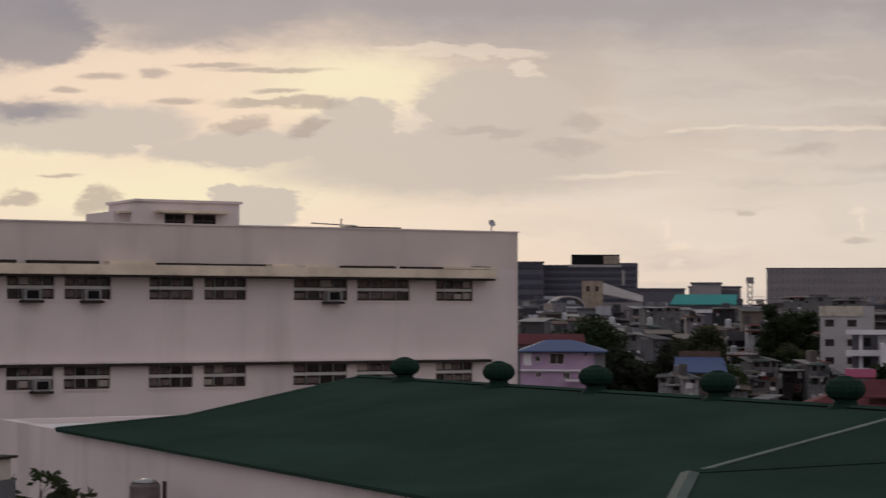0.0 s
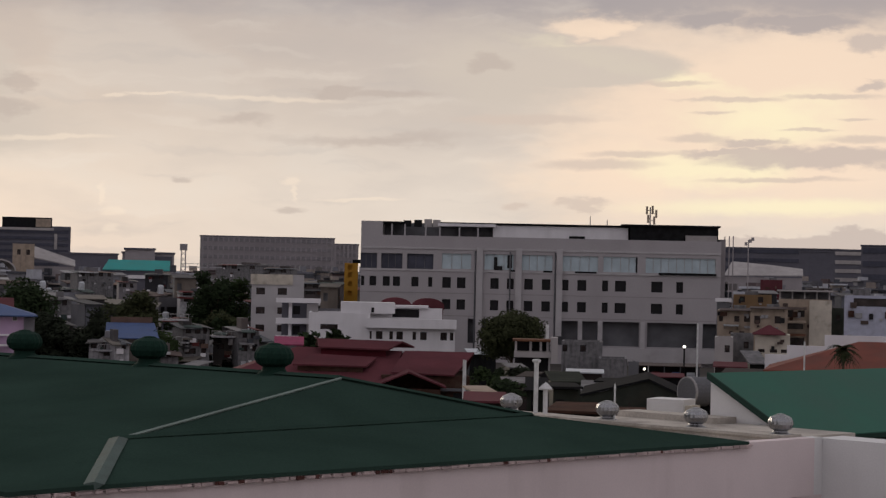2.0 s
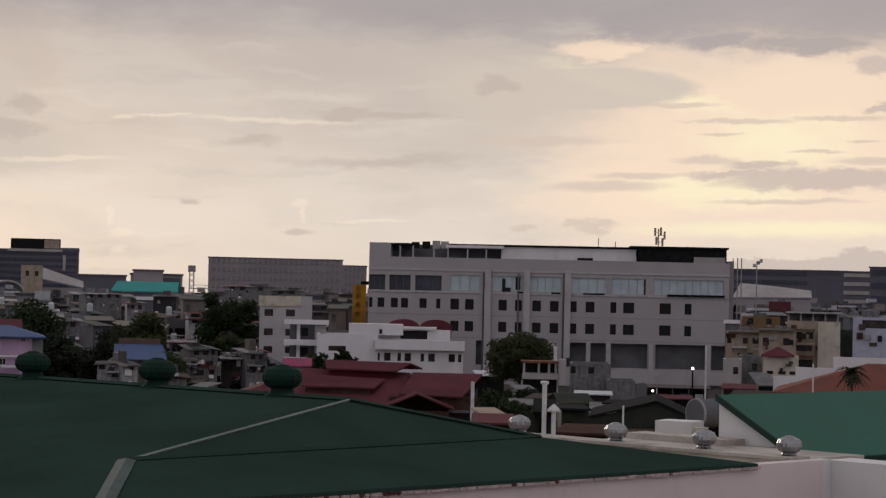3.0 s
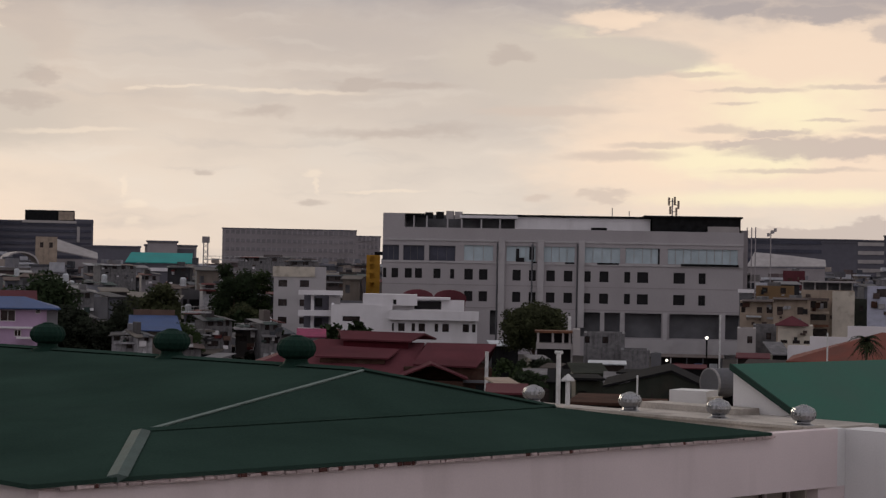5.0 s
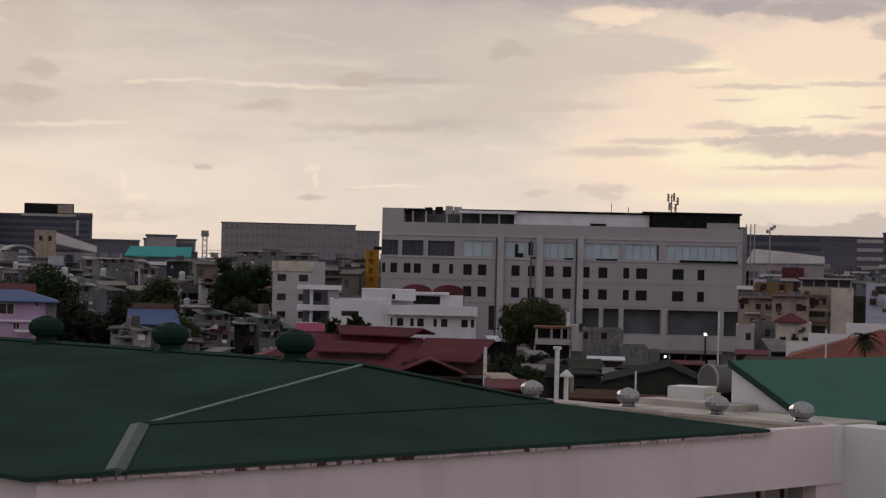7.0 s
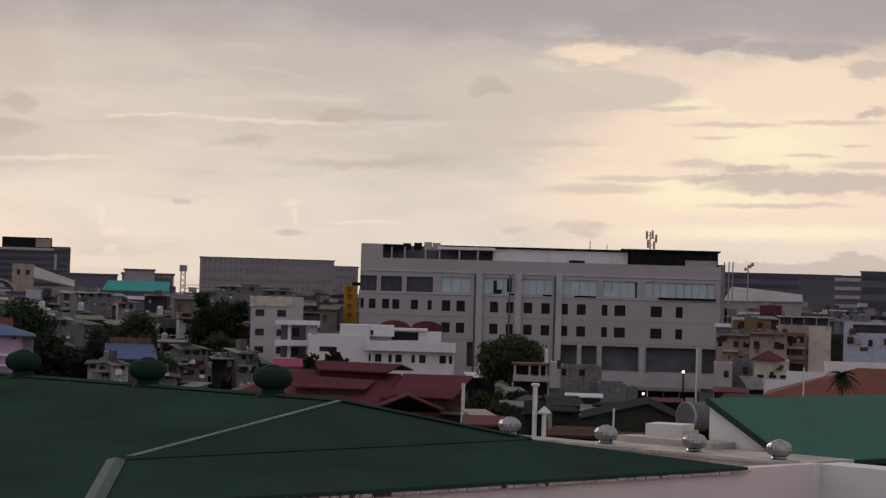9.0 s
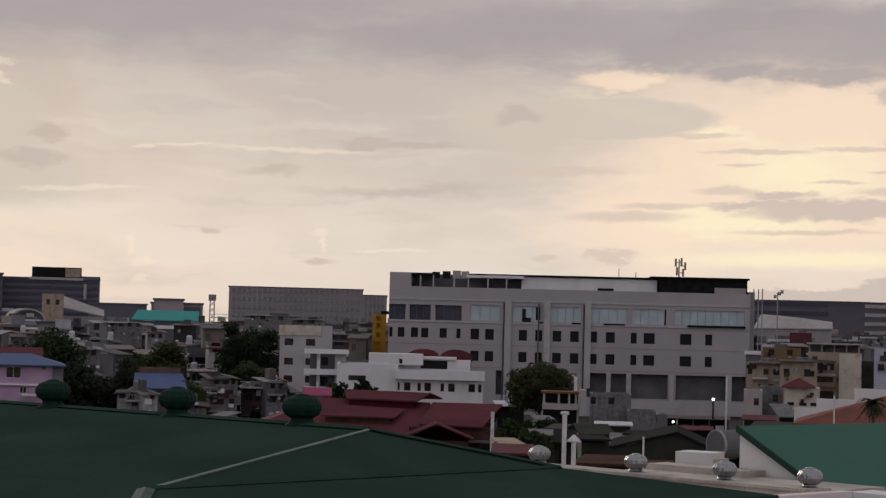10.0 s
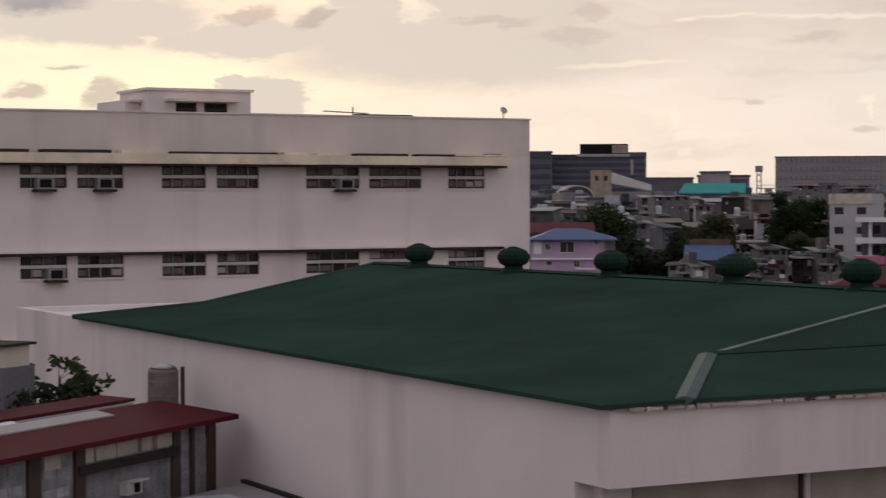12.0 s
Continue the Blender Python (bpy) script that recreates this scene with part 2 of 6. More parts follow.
# ---- materials ----
def mat(name, color, rough=0.8, metal=0.0, var=0.12, scale=1.5, bump=0.15, stain=0.0, stain_color=(0.09, 0.075, 0.06), palette=(), ribs=0.0, streak=False, fine=25.0, spec=0.18):
    """A procedural surface: base colour, mottling at two scales, optional stains, streaks, ribs and a palette picked per object."""
    m = bpy.data.materials.new(name)
    m.use_nodes = True
    nt = m.node_tree
    bsdf = nt.nodes["Principled BSDF"]
    bsdf.inputs["Roughness"].default_value = rough
    bsdf.inputs["Metallic"].default_value = metal
    bsdf.inputs["Specular IOR Level"].default_value = spec
    geo = nt.nodes.new("ShaderNodeTexCoord")
    src = geo.outputs["Object"]

    def noise_tex(s, detail=5.0, stretch=None):
        v = src
        if stretch:
            mp = nt.nodes.new("ShaderNodeMapping")
            mp.inputs["Scale"].default_value = stretch
            nt.links.new(src, mp.inputs[0])
            v = mp.outputs[0]
        n = nt.nodes.new("ShaderNodeTexNoise")
        n.inputs["Scale"].default_value = s
        n.inputs["Detail"].default_value = detail
        nt.links.new(v, n.inputs["Vector"])
        return n.outputs["Fac"]

    def mixc(fac, a, b, blend="MIX"):
        n = nt.nodes.new("ShaderNodeMix")
        n.data_type = "RGBA"
        n.blend_type = blend
        for s, v in ((n.inputs[0], fac), (n.inputs[6], a), (n.inputs[7], b)):
            if isinstance(v, bpy.types.NodeSocket):
                nt.links.new(v, s)
            else:
                s.default_value = v
        return n.outputs[2]

    def mapr(v, a, b, lo=0.0, hi=1.0):
        n = nt.nodes.new("ShaderNodeMapRange")
        nt.links.new(v, n.inputs[0])
        for i, x in enumerate((a, b, lo, hi)):
            n.inputs[i + 1].default_value = x
        return n.outputs[0]

    if palette:
        info = nt.nodes.new("ShaderNodeObjectInfo")
        rp = nt.nodes.new("ShaderNodeValToRGB")
        rp.color_ramp.interpolation = "CONSTANT"
        els = rp.color_ramp.elements
        els[0].color = (*palette[0], 1)
        els[1].position, els[1].color = 1.0 / len(palette), (*palette[1], 1)
        for i, c in enumerate(palette[2:], 2):
            e = els.new(i / len(palette))
            e.color = (*c, 1)
        nt.links.new(info.outputs["Random"], rp.inputs[0])
        base = rp.outputs[0]
    else:
        base = (*color, 1)
    big, small = noise_tex(scale), noise_tex(fine, 3.0)
    col = mixc(1.0, base, mixc(mapr(big, 0.3, 0.7), (1 - var,) * 3 + (1,), (1 + var,) * 3 + (1,)), "MULTIPLY")
    col = mixc(1.0, col, mixc(mapr(small, 0.3, 0.7), (1 - var * 0.6,) * 3 + (1,), (1 + var * 0.6,) * 3 + (1,)), "MULTIPLY")
    if stain:
        st = noise_tex(scale * 1.3, 6.0, (1.0, 1.0, 0.12) if streak else None)
        col = mixc(mapr(st, 0.52, 0.78, 0.0, stain), col, (*stain_color, 1))
    nt.links.new(col, bsdf.inputs["Base Color"])
    bp = nt.nodes.new("ShaderNodeBump")
    bp.inputs["Strength"].default_value = bump
    bp.inputs["Distance"].default_value = 0.02
    nt.links.new(small, bp.inputs["Height"])
    nt.links.new(bp.outputs[0], bsdf.inputs["Normal"])
    nt.links.new(mapr(big, 0.3, 0.7, max(rough - 0.08, 0.02), min(rough + 0.08, 1.0)), bsdf.inputs["Roughness"])
    return m


M_PINK = mat("pale_pink_render", (0.735, 0.64, 0.63), 0.9, var=0.05, scale=0.5, stain=0.35, stain_color=(0.25, 0.20, 0.18), streak=True)
M_PINK_FASCIA = mat("pink_fascia_render", (0.70, 0.597, 0.597), 0.9, var=0.05, scale=0.6, stain=0.30, stain_color=(0.27, 0.22, 0.2), streak=True)
M_COOLWALL = mat("off_white_render", (0.70, 0.685, 0.68), 0.9, var=0.05, scale=0.6, stain=0.25, stain_color=(0.3, 0.28, 0.25), streak=True)
M_SLAB = mat("weathered_canopy_concrete", (0.74, 0.63, 0.50), 0.95, var=0.15, scale=0.8, stain=0.3, stain_color=(0.07, 0.06, 0.055))
M_TAN = mat("pale_tan_render", (0.66, 0.575, 0.535), 0.9, var=0.06, scale=0.5, stain=0.35, stain_color=(0.24, 0.19, 0.165), streak=True)
M_ACGREY = mat("dusty_grey_casing", (0.30, 0.29, 0.29), 0.7, var=0.2, scale=4, stain=0.3)
M_DIMCLOTH = mat("dim_pinkish_curtain", (0.17, 0.13, 0.125), 0.9, var=0.3, scale=5)
M_STAINED = mat("stained_grey_board", (0.27, 0.265, 0.275), 0.9, var=0.3, scale=2.5, stain=0.6, stain_color=(0.05, 0.05, 0.055), streak=True)
M_GRIMY = mat("grimy_grey_render", (0.165, 0.16, 0.165), 0.95, var=0.3, scale=2.4, stain=0.8, stain_color=(0.035, 0.033, 0.034), streak=True)
M_GRIMYPALE = mat("grimy_pale_render", (0.36, 0.355, 0.37), 0.95, var=0.25, scale=2.4, stain=0.75, stain_color=(0.05, 0.045, 0.045), streak=True)
# Dark brown sheet colour; also paints the shadow lines below canopies and ledges.
M_SHEET_SHADE = mat("dark_sheet_and_canopy_shade", (0.040, 0.031, 0.029), 0.95, var=0.2)
M_GREEN = mat("dark_green_painted_steel", (0.0300, 0.0535, 0.0430), 0.9, spec=0.0, var=0.16, scale=0.35, stain=0.25, stain_color=(0.024, 0.033, 0.031), bump=0.05)
M_GREEN_HALL = mat("mid_green_painted_steel", (0.032, 0.112, 0.080), 0.7, var=0.14, scale=0.5, stain=0.3, stain_color=(0.05, 0.10, 0.08))
M_DKGREEN = mat("dark_green_grey_board", (0.036, 0.040, 0.033), 0.85, spec=0.02, var=0.25, scale=0.8, stain=0.3)
M_RUSTDARK = mat("dark_rusty_sheet", (0.062, 0.034, 0.026), 0.9, spec=0.02, var=0.35, scale=1.2, stain=0.4)
M_PARAPET = mat("weathered_parapet_concrete", (0.45, 0.41, 0.365), 0.95, var=0.2, scale=1.0, stain=0.55, stain_color=(0.10, 0.085, 0.075))
M_TANK = mat("dull_brown_steel", (0.17, 0.14, 0.135), 0.6, var=0.2, scale=3, stain=0.4)
M_OCHRE = mat("dull_ochre_render", (0.22, 0.14, 0.075), 0.9, var=0.2, scale=0.4, stain=0.4, streak=True)
M_EDGE = mat("pink_edge_bead", (0.46, 0.36, 0.35), 0.9, var=0.3, scale=3, stain=0.4)
M_EDGE_DARK = mat("rusty_edge_stain", (0.085, 0.035, 0.03), 0.95, var=0.3, scale=3)
M_GREEN_DOME = mat("green_painted_ventilator", (0.011, 0.030, 0.022), 0.75, spec=0.06, var=0.2, scale=3)
M_FLASH = mat("grey_green_flashing", (0.085, 0.115, 0.105), 0.7, spec=0.05, var=0.2, scale=1.2, stain=0.3)
M_CAP = mat("pale_hip_capping", (0.17, 0.21, 0.19), 0.7, spec=0.05, var=0.2, scale=1.2)
M_FARBAND = mat("far_window_band", (0.215, 0.20, 0.215), 0.6, var=0.2, scale=0.1, fine=0.8)
M_FARBLUE = mat("far_blue_dark_band", (0.06, 0.062, 0.085), 0.5, var=0.2, scale=0.1, fine=0.8)
M_STEEL = mat("galvanised_steel", (0.30, 0.30, 0.31), 0.30, 1.0, var=0.15, scale=4)
M_PIPE = mat("white_painted_pipe", (0.60, 0.60, 0.60), 0.6, var=0.1, scale=4, stain=0.3)
M_CREAM = mat("cream_render", (0.52, 0.47, 0.40), 0.9, var=0.12, scale=0.9, stain=0.55, stain_color=(0.15, 0.12, 0.09))
M_WHITE = mat("white_painted_render", (0.70, 0.68, 0.70), 0.85, var=0.06, scale=0.5, stain=0.25, stain_color=(0.35, 0.33, 0.32), streak=True)
M_GREY = mat("grey_cladding", (0.365, 0.342, 0.352), 0.85, var=0.06, scale=0.15, stain=0.2, stain_color=(0.22, 0.2, 0.2), streak=True, fine=4)
M_GREY_PALE = mat("pale_grey_concrete", (0.42, 0.40, 0.41), 0.85, var=0.08, scale=0.3, stain=0.3)
M_GLASS_PALE = mat("pale_blue_glazing", (0.42, 0.50, 0.54), 0.25, var=0.12, scale=0.4, bump=0.0)
# Near-black for window glass and for shade painted inside openings.
M_DARK = mat("dark_glass_and_opening_shade", (0.015, 0.014, 0.016), 0.5, var=0.3, scale=0.5)
M_PANE = mat("dark_window_glass", (0.040, 0.029, 0.028), 0.2, spec=0.25, var=0.5, scale=1.2, bump=0.0)
# Recess shade put into a grey; also serves dark grey metal and concrete.
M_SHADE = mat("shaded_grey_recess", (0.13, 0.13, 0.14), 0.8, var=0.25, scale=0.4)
M_FRAME = mat("pale_window_frame", (0.60, 0.57, 0.55), 0.6, var=0.08)
M_BROWN = mat("brown_window_frame", (0.07, 0.05, 0.045), 0.6, var=0.15)
M_CURTAIN = mat("beige_window_panel", (0.42, 0.36, 0.32), 0.9, var=0.1, scale=2)
M_BLACK = mat("black_sheet", (0.016, 0.016, 0.017), 0.8, spec=0.02, var=0.3)
M_RED = mat("maroon_painted_steel", (0.105, 0.034, 0.041), 0.8, spec=0.05, var=0.2, scale=0.4, stain=0.3, stain_color=(0.07, 0.02, 0.02))
M_REDNEAR = mat("red_painted_sheet", (0.080, 0.013, 0.019), 0.8, spec=0.05, var=0.2, scale=0.7, stain=0.35, stain_color=(0.08, 0.02, 0.02))
M_BLUE = mat("blue_painted_steel", (0.065, 0.10, 0.21), 0.7, var=0.15, scale=0.7)
M_TEAL = mat("teal_painted_steel", (0.04, 0.265, 0.25), 0.7, var=0.1, scale=0.4)
M_LILAC = mat("lilac_render", (0.44, 0.31, 0.45), 0.9, var=0.1, scale=0.6, stain=0.2)
M_YELLOW = mat("ochre_panel", (0.42, 0.22, 0.03), 0.7, var=0.15, scale=0.3)
M_ORANGE = mat("terracotta_roof", (0.165, 0.055, 0.040), 0.8, var=0.2, scale=0.6, stain=0.3)
M_BEIGE = mat("beige_render", (0.33, 0.265, 0.21), 0.9, var=0.18, scale=0.8, stain=0.55, streak=True)
# Dark and grey far facades are lightened to carry distance haze.
M_FARDARK = mat("far_dark_facade", (0.115, 0.112, 0.135), 0.8, var=0.1, scale=0.05, fine=0.6)
M_FARGREY = mat("far_grey_facade", (0.30, 0.275, 0.285), 0.85, var=0.1, scale=0.05, fine=0.6)
M_FARPALE = mat("far_pale_facade", (0.36, 0.335, 0.33), 0.85, var=0.15, scale=0.08, fine=0.6)
M_CONC = mat("raw_concrete_block", (0.15, 0.145, 0.15), 0.95, var=0.3, scale=1.5, stain=0.5, stain_color=(0.05, 0.05, 0.05))
M_TARP = mat("pale_sheet_metal", (0.48, 0.50, 0.53), 0.5, 0.3, var=0.2, scale=1.5, stain=0.4)
M_RUST = mat("rusty_sheet", (0.16, 0.075, 0.045), 0.85, var=0.35, scale=1.0, stain=0.4)
M_BARK = mat("tree_bark", (0.09, 0.065, 0.045), 0.95, var=0.3, scale=3)
# Leaf greens are raised for the haze over the town trees.
M_LEAF = mat("dark_foliage", (0.03, 0.045, 0.018), 0.75, var=0.5, scale=0.7, spec=0.05, palette=((0.0215, 0.0328, 0.0151), (0.0302, 0.0454, 0.0176), (0.0202, 0.0252, 0.0163), (0.0378, 0.0428, 0.0202)))
M_GROUND = mat("dusty_ground", (0.07, 0.062, 0.055), 0.95, var=0.3, scale=0.03, stain=0.4, fine=0.5)
M_ROOFDECK = mat("grey_roof_deck", (0.22, 0.21, 0.20), 0.95, var=0.2, scale=0.5, stain=0.4)
# Wall palette is cooled towards blue, with the town's haze in it.
M_TOWNWALL = mat("town_house_wall", (0.3, 0.3, 0.3), 0.9, var=0.2, scale=0.5, stain=0.5, streak=True, palette=(
    (0.162, 0.161, 0.174), (0.087, 0.084, 0.090), (0.324, 0.330, 0.361), (0.050, 0.048, 0.052), (0.168, 0.143, 0.125), (0.119, 0.123, 0.146), (0.250, 0.253, 0.278), (0.069, 0.062, 0.059), (0.106, 0.090, 0.090), (0.037, 0.037, 0.041)))
M_TOWNROOF = mat("town_house_roof", (0.2, 0.2, 0.2), 0.7, var=0.25, scale=0.6, stain=0.45, palette=(
    (0.09, 0.085, 0.085), (0.18, 0.175, 0.18), (0.07, 0.045, 0.04), (0.05, 0.05, 0.055), (0.12, 0.075, 0.06), (0.27, 0.265, 0.27), (0.065, 0.07, 0.08), (0.10, 0.025, 0.025), (0.13, 0.115, 0.10), (0.045, 0.065, 0.06)))
# Same bluish haze tint in the colours of the distant houses.
M_FARTOWN = mat("distant_house_surface", (0.3, 0.3, 0.3), 0.9, var=0.2, scale=0.2, fine=1.0, palette=(
    (0.202, 0.200, 0.219), (0.101, 0.100, 0.116), (0.386, 0.392, 0.428), (0.143, 0.131, 0.130), (0.067, 0.070, 0.082), (0.252, 0.217, 0.195), (0.168, 0.170, 0.195), (0.109, 0.083, 0.084), (0.470, 0.479, 0.521), (0.050, 0.052, 0.060)))
for _n in [n for n in M_FARTOWN.node_tree.nodes if n.bl_idname == "ShaderNodeObjectInfo"]:
    _ramp = [l.to_socket for l in M_FARTOWN.node_tree.links if l.from_node == _n][0]
    _geo = M_FARTOWN.node_tree.nodes.new("ShaderNodeNewGeometry")
    M_FARTOWN.node_tree.links.new(_geo.outputs["Random Per Island"], _ramp)
M_LAMPGLOW = bpy.data.materials.new("lit_lamp")
M_LAMPGLOW.use_nodes = True
M_LAMPGLOW.node_tree.nodes["Principled BSDF"].inputs["Emission Color"].default_value = (1.0, 0.93, 0.8, 1)
M_LAMPGLOW.node_tree.nodes["Principled BSDF"].inputs["Emission Strength"].default_value = 3.0


# ---- building blocks ----
def box(bm, x0, x1, y0, y1, z0, z1):
    v = [bm.verts.new(p) for p in ((x0, y0, z0), (x1, y0, z0), (x1, y1, z0), (x0, y1, z0), (x0, y0, z1), (x1, y0, z1), (x1, y1, z1), (x0, y1, z1))]
    for f in ((0, 3, 2, 1), (4, 5, 6, 7), (0, 1, 5, 4), (1, 2, 6, 5), (2, 3, 7, 6), (3, 0, 4, 7)):
        bm.faces.new([v[i] for i in f])
    return bm


def boxes(*spans):
    bm = bmesh.new()
    for s in spans:
        box(bm, *s)
    return bm


def slab(bm, pts, thick):
    """A plate: upper outline pts (counter-clockwise from above), its underside thick below."""
    up = [bm.verts.new(p) for p in pts]
    lo = [bm.verts.new((p[0], p[1], p[2] - thick)) for p in pts]
    bm.faces.new(up)
    bm.faces.new(lo[::-1])
    n = len(pts)
    for i in range(n):
        j = (i + 1) % n
        bm.faces.new((up[j], up[i], lo[i], lo[j]))
    return bm


def lathe(bm, rings, n=16, at=(0, 0, 0), lumps=0.0):
    """A turned form about z: rings of (radius, height)."""
    loops = []
    for r, z in rings:
        loops.append([bm.verts.new((at[0] + r * (1 + lumps * (i % 2)) * math.cos(2 * math.pi * i / n), at[1] + r * (1 + lumps * (i % 2)) * math.sin(2 * math.pi * i / n), at[2] + z)) for i in range(n)])
    for a, b in zip(loops, loops[1:]):
        for i in range(n):
            bm.faces.new((a[i], a[(i + 1) % n], b[(i + 1) % n], b[i]))
    bm.faces.new(loops[0][::-1])
    bm.faces.new(loops[-1])
    return bm


def rod(bm, p, q, r, n=8):
    p, q = Vector(p), Vector(q)
    axis = (q - p).normalized()
    side = axis.orthogonal().normalized()
    up = axis.cross(side)
    a, b = ([bm.verts.new(c + r * (math.cos(2 * math.pi * i / n) * side + math.sin(2 * math.pi * i / n) * up)) for i in range(n)] for c in (p, q))
    for i in range(n):
        bm.faces.new((a[i], a[(i + 1) % n], b[(i + 1) % n], b[i]))
    bm.faces.new(a[::-1])
    bm.faces.new(b)
    return bm


def mesh_of(name, bm, material):
    bmesh.ops.recalc_face_normals(bm, faces=bm.faces)
    me = bpy.data.meshes.new(name)
    bm.to_mesh(me)
    bm.free()
    me.materials.append(material)
    return me


def part(name, bm, material, parent, label="", m=None, smooth=False):
    me = bm if isinstance(bm, bpy.types.Mesh) else mesh_of(name, bm, material)
    if smooth:
        me.polygons.foreach_set("use_smooth", [True] * len(me.polygons))
    ob = new(name, me)
    ob.parent = parent
    if m is not None:
        ob.matrix_basis = m
    if label:
        ob["label"] = label
    return ob


def thing(name, label, category, m=None, group="", kind=""):
    ob = new(name)
    ob.empty_display_size = 0.2
    if m is not None:
        ob.matrix_basis = m
    return tagged(ob, label, category, group, kind)


def pierced(x0, x1, z0, z1, y0, y1, holes):
    """A wall between y0 and y1 with rectangular holes (x0, x1, z0, z1) right through it."""
    bm = bmesh.new()
    xs = sorted({x0, x1, *[min(max(v, x0), x1) for h in holes for v in h[:2]]})
    zs = sorted({z0, z1, *[min(max(v, z0), z1) for h in holes for v in h[2:]]})
    for za, zb in zip(zs, zs[1:]):
        run = None
        for xa, xb in zip(xs, xs[1:]):
            cx, cz = (xa + xb) / 2, (za + zb) / 2
            if any(h[0] < cx < h[1] and h[2] < cz < h[3] for h in holes):
                if run is not None:
                    box(bm, run, xa, y0, y1, za, zb)
                run = None
            elif run is None:
                run = xa
        if run is not None:
            box(bm, run, x1, y0, y1, za, zb)
    return bm


def shell(parent, w, d, h, holes, material, roof_mat, t=0.25, parapet=0.4, base=0.0):
    """A flat-roofed body: pierced front, plain sides and back, roof deck. Local x from -w/2 to w/2, front at y 0."""
    part("front_wall", pierced(-w / 2, w / 2, base, h, 0, t, holes), material, parent)
    part("side_wall", boxes((-w / 2, -w / 2 + t, t, d, base, h)), material, parent)
    part("side_wall", boxes((w / 2 - t, w / 2, t, d, base, h)), material, parent)
    part("back_wall", boxes((-w / 2 + t, w / 2 - t, d - t, d, base, h)), material, parent)
    part("roof_deck", boxes((-w / 2 + t, w / 2 - t, t, d - t, h - parapet - 0.2, h - parapet)), roof_mat, parent)


def ring(x0, x1, z0, z1, y0, y1, fr):
    """A rectangular frame in one piece."""
    bm = bmesh.new()
    loops = []
    for y in (y0, y1):
        for k in (0, fr):
            loops.append([bm.verts.new((x, y, z)) for x, z in ((x0 + k, z0 + k), (x1 - k, z0 + k), (x1 - k, z1 - k), (x0 + k, z1 - k))])
    fo, fi, bo, bi = loops
    for a, b in ((fo, fi), (fi, bi), (bi, bo), (bo, fo)):
        for i in range(4):
            j = (i + 1) % 4
            bm.faces.new((a[i], a[j], b[j], b[i]))
    return bm


def window(parent, x0, x1, z0, z1, y, glass=None, frame_mat=None, bars=1, cross=True, fr=0.05):
    """A framed window set y metres into its wall."""
    fm = frame_mat or M_FRAME
    win = part("window", ring(x0, x1, z0, z1, y, y + 0.06, fr), fm, parent)
    for i in range(1, bars + 1):
        cx = x0 + (x1 - x0) * i / (bars + 1)
        part("mullion", boxes((cx - fr * 0.4, cx + fr * 0.4, y + 0.004, y + 0.056, z0 + fr, z1 - fr)), fm, win)
    if cross:
        cz = z0 + (z1 - z0) * 0.52
        part("transom", boxes((x0 + fr, x1 - fr, y - 0.01, y + 0.064, cz - fr * 0.7, cz + fr * 0.7)), fm, win)
    part("pane", boxes((x0 + fr * 0.5, x1 - fr * 0.5, y + 0.07, y + 0.09, z0 + fr * 0.5, z1 - fr * 0.5)), glass or M_PANE, win)
    return win


# ---- ground ----
gm = bmesh.new()
bmesh.ops.create_grid(gm, x_segments=160, y_segments=160, size=2500)


def land(d):
    """The ground rises gently away from the viewer."""
    return min(max(d - 190.0, 0.0) * 0.014, 6.5)


for v in gm.verts:
    v.co.z = land(v.co.xy.length) - 0.05 + 0.1 * noise.noise(v.co * 0.004)
tagged(new("ground", mesh_of("ground", gm, M_GROUND)), "dusty brown town ground reaching the horizon", "ground", kind="structure")


# ---- green-roofed hall next to the viewer ----
Z = EYE
PX0, PX1, PY0, PY1 = 16.0, 36.0, 25.0, 56.6     # outer walls
PT = Z - 3.23                                    # top of the fascia
hall = thing("auditorium_building", "pale pink auditorium with a dark green hipped metal roof", "building")
part("fascia", boxes((PX0, 36.22, PY0, PY0 + 0.35, PT - 1.25, PT)), M_PINK_FASCIA, hall, "plain pale pink front fascia")
part("side_wall", boxes((PX0, PX0 + 0.35, PY0 + 1.0, PY1, 0, PT)), M_PINK, hall)
part("fascia_return", boxes((PX0, PX0 + 0.35, PY0 + 0.352, PY0 + 0.998, PT - 1.25, PT)), M_PINK, hall)
part("rear_wall", boxes((PX0 + 0.35, PX1, PY1 - 0.35, PY1, 0, PT)), M_PINK, hall)
part("right_parapet", boxes((35.55, 36.25, PY0 + 0.35, PY1 - 0.35, 0, PT - 0.02)), M_PARAPET, hall, "stained cream parapet with a broad top")
part("parapet_cap", boxes((35.50, 36.30, PY0 + 0.40, PY1 - 0.40, PT - 0.018, PT + 0.05)), M_PARAPET, hall)
HY = PY0 + 0.75
bays = [(a, b, PT - 3.0, PT - 1.26) for a, b in ((16.9, 20.3), (20.4, 24.3), (24.4, 28.3), (28.4, 32.25), (32.35, 34.64), (34.72, 35.5))]
part("front_wall", pierced(PX0 + 0.35, PX1 - 0.45, 0, PT - 0.6, HY, HY + 0.25, bays), M_PINK, hall)
# Soffit is coloured nearly black for the shade below the fascia.
part("soffit", boxes((PX0 + 0.352, 35.75, PY0 + 0.352, HY - 0.002, PT - 1.25, PT - 1.17)), M_SHEET_SHADE, hall)
for a, b, c, d in bays:
    window(hall, a, b, c, d, HY + 0.06, M_CURTAIN, M_BROWN, bars=0, cross=False, fr=0.06)
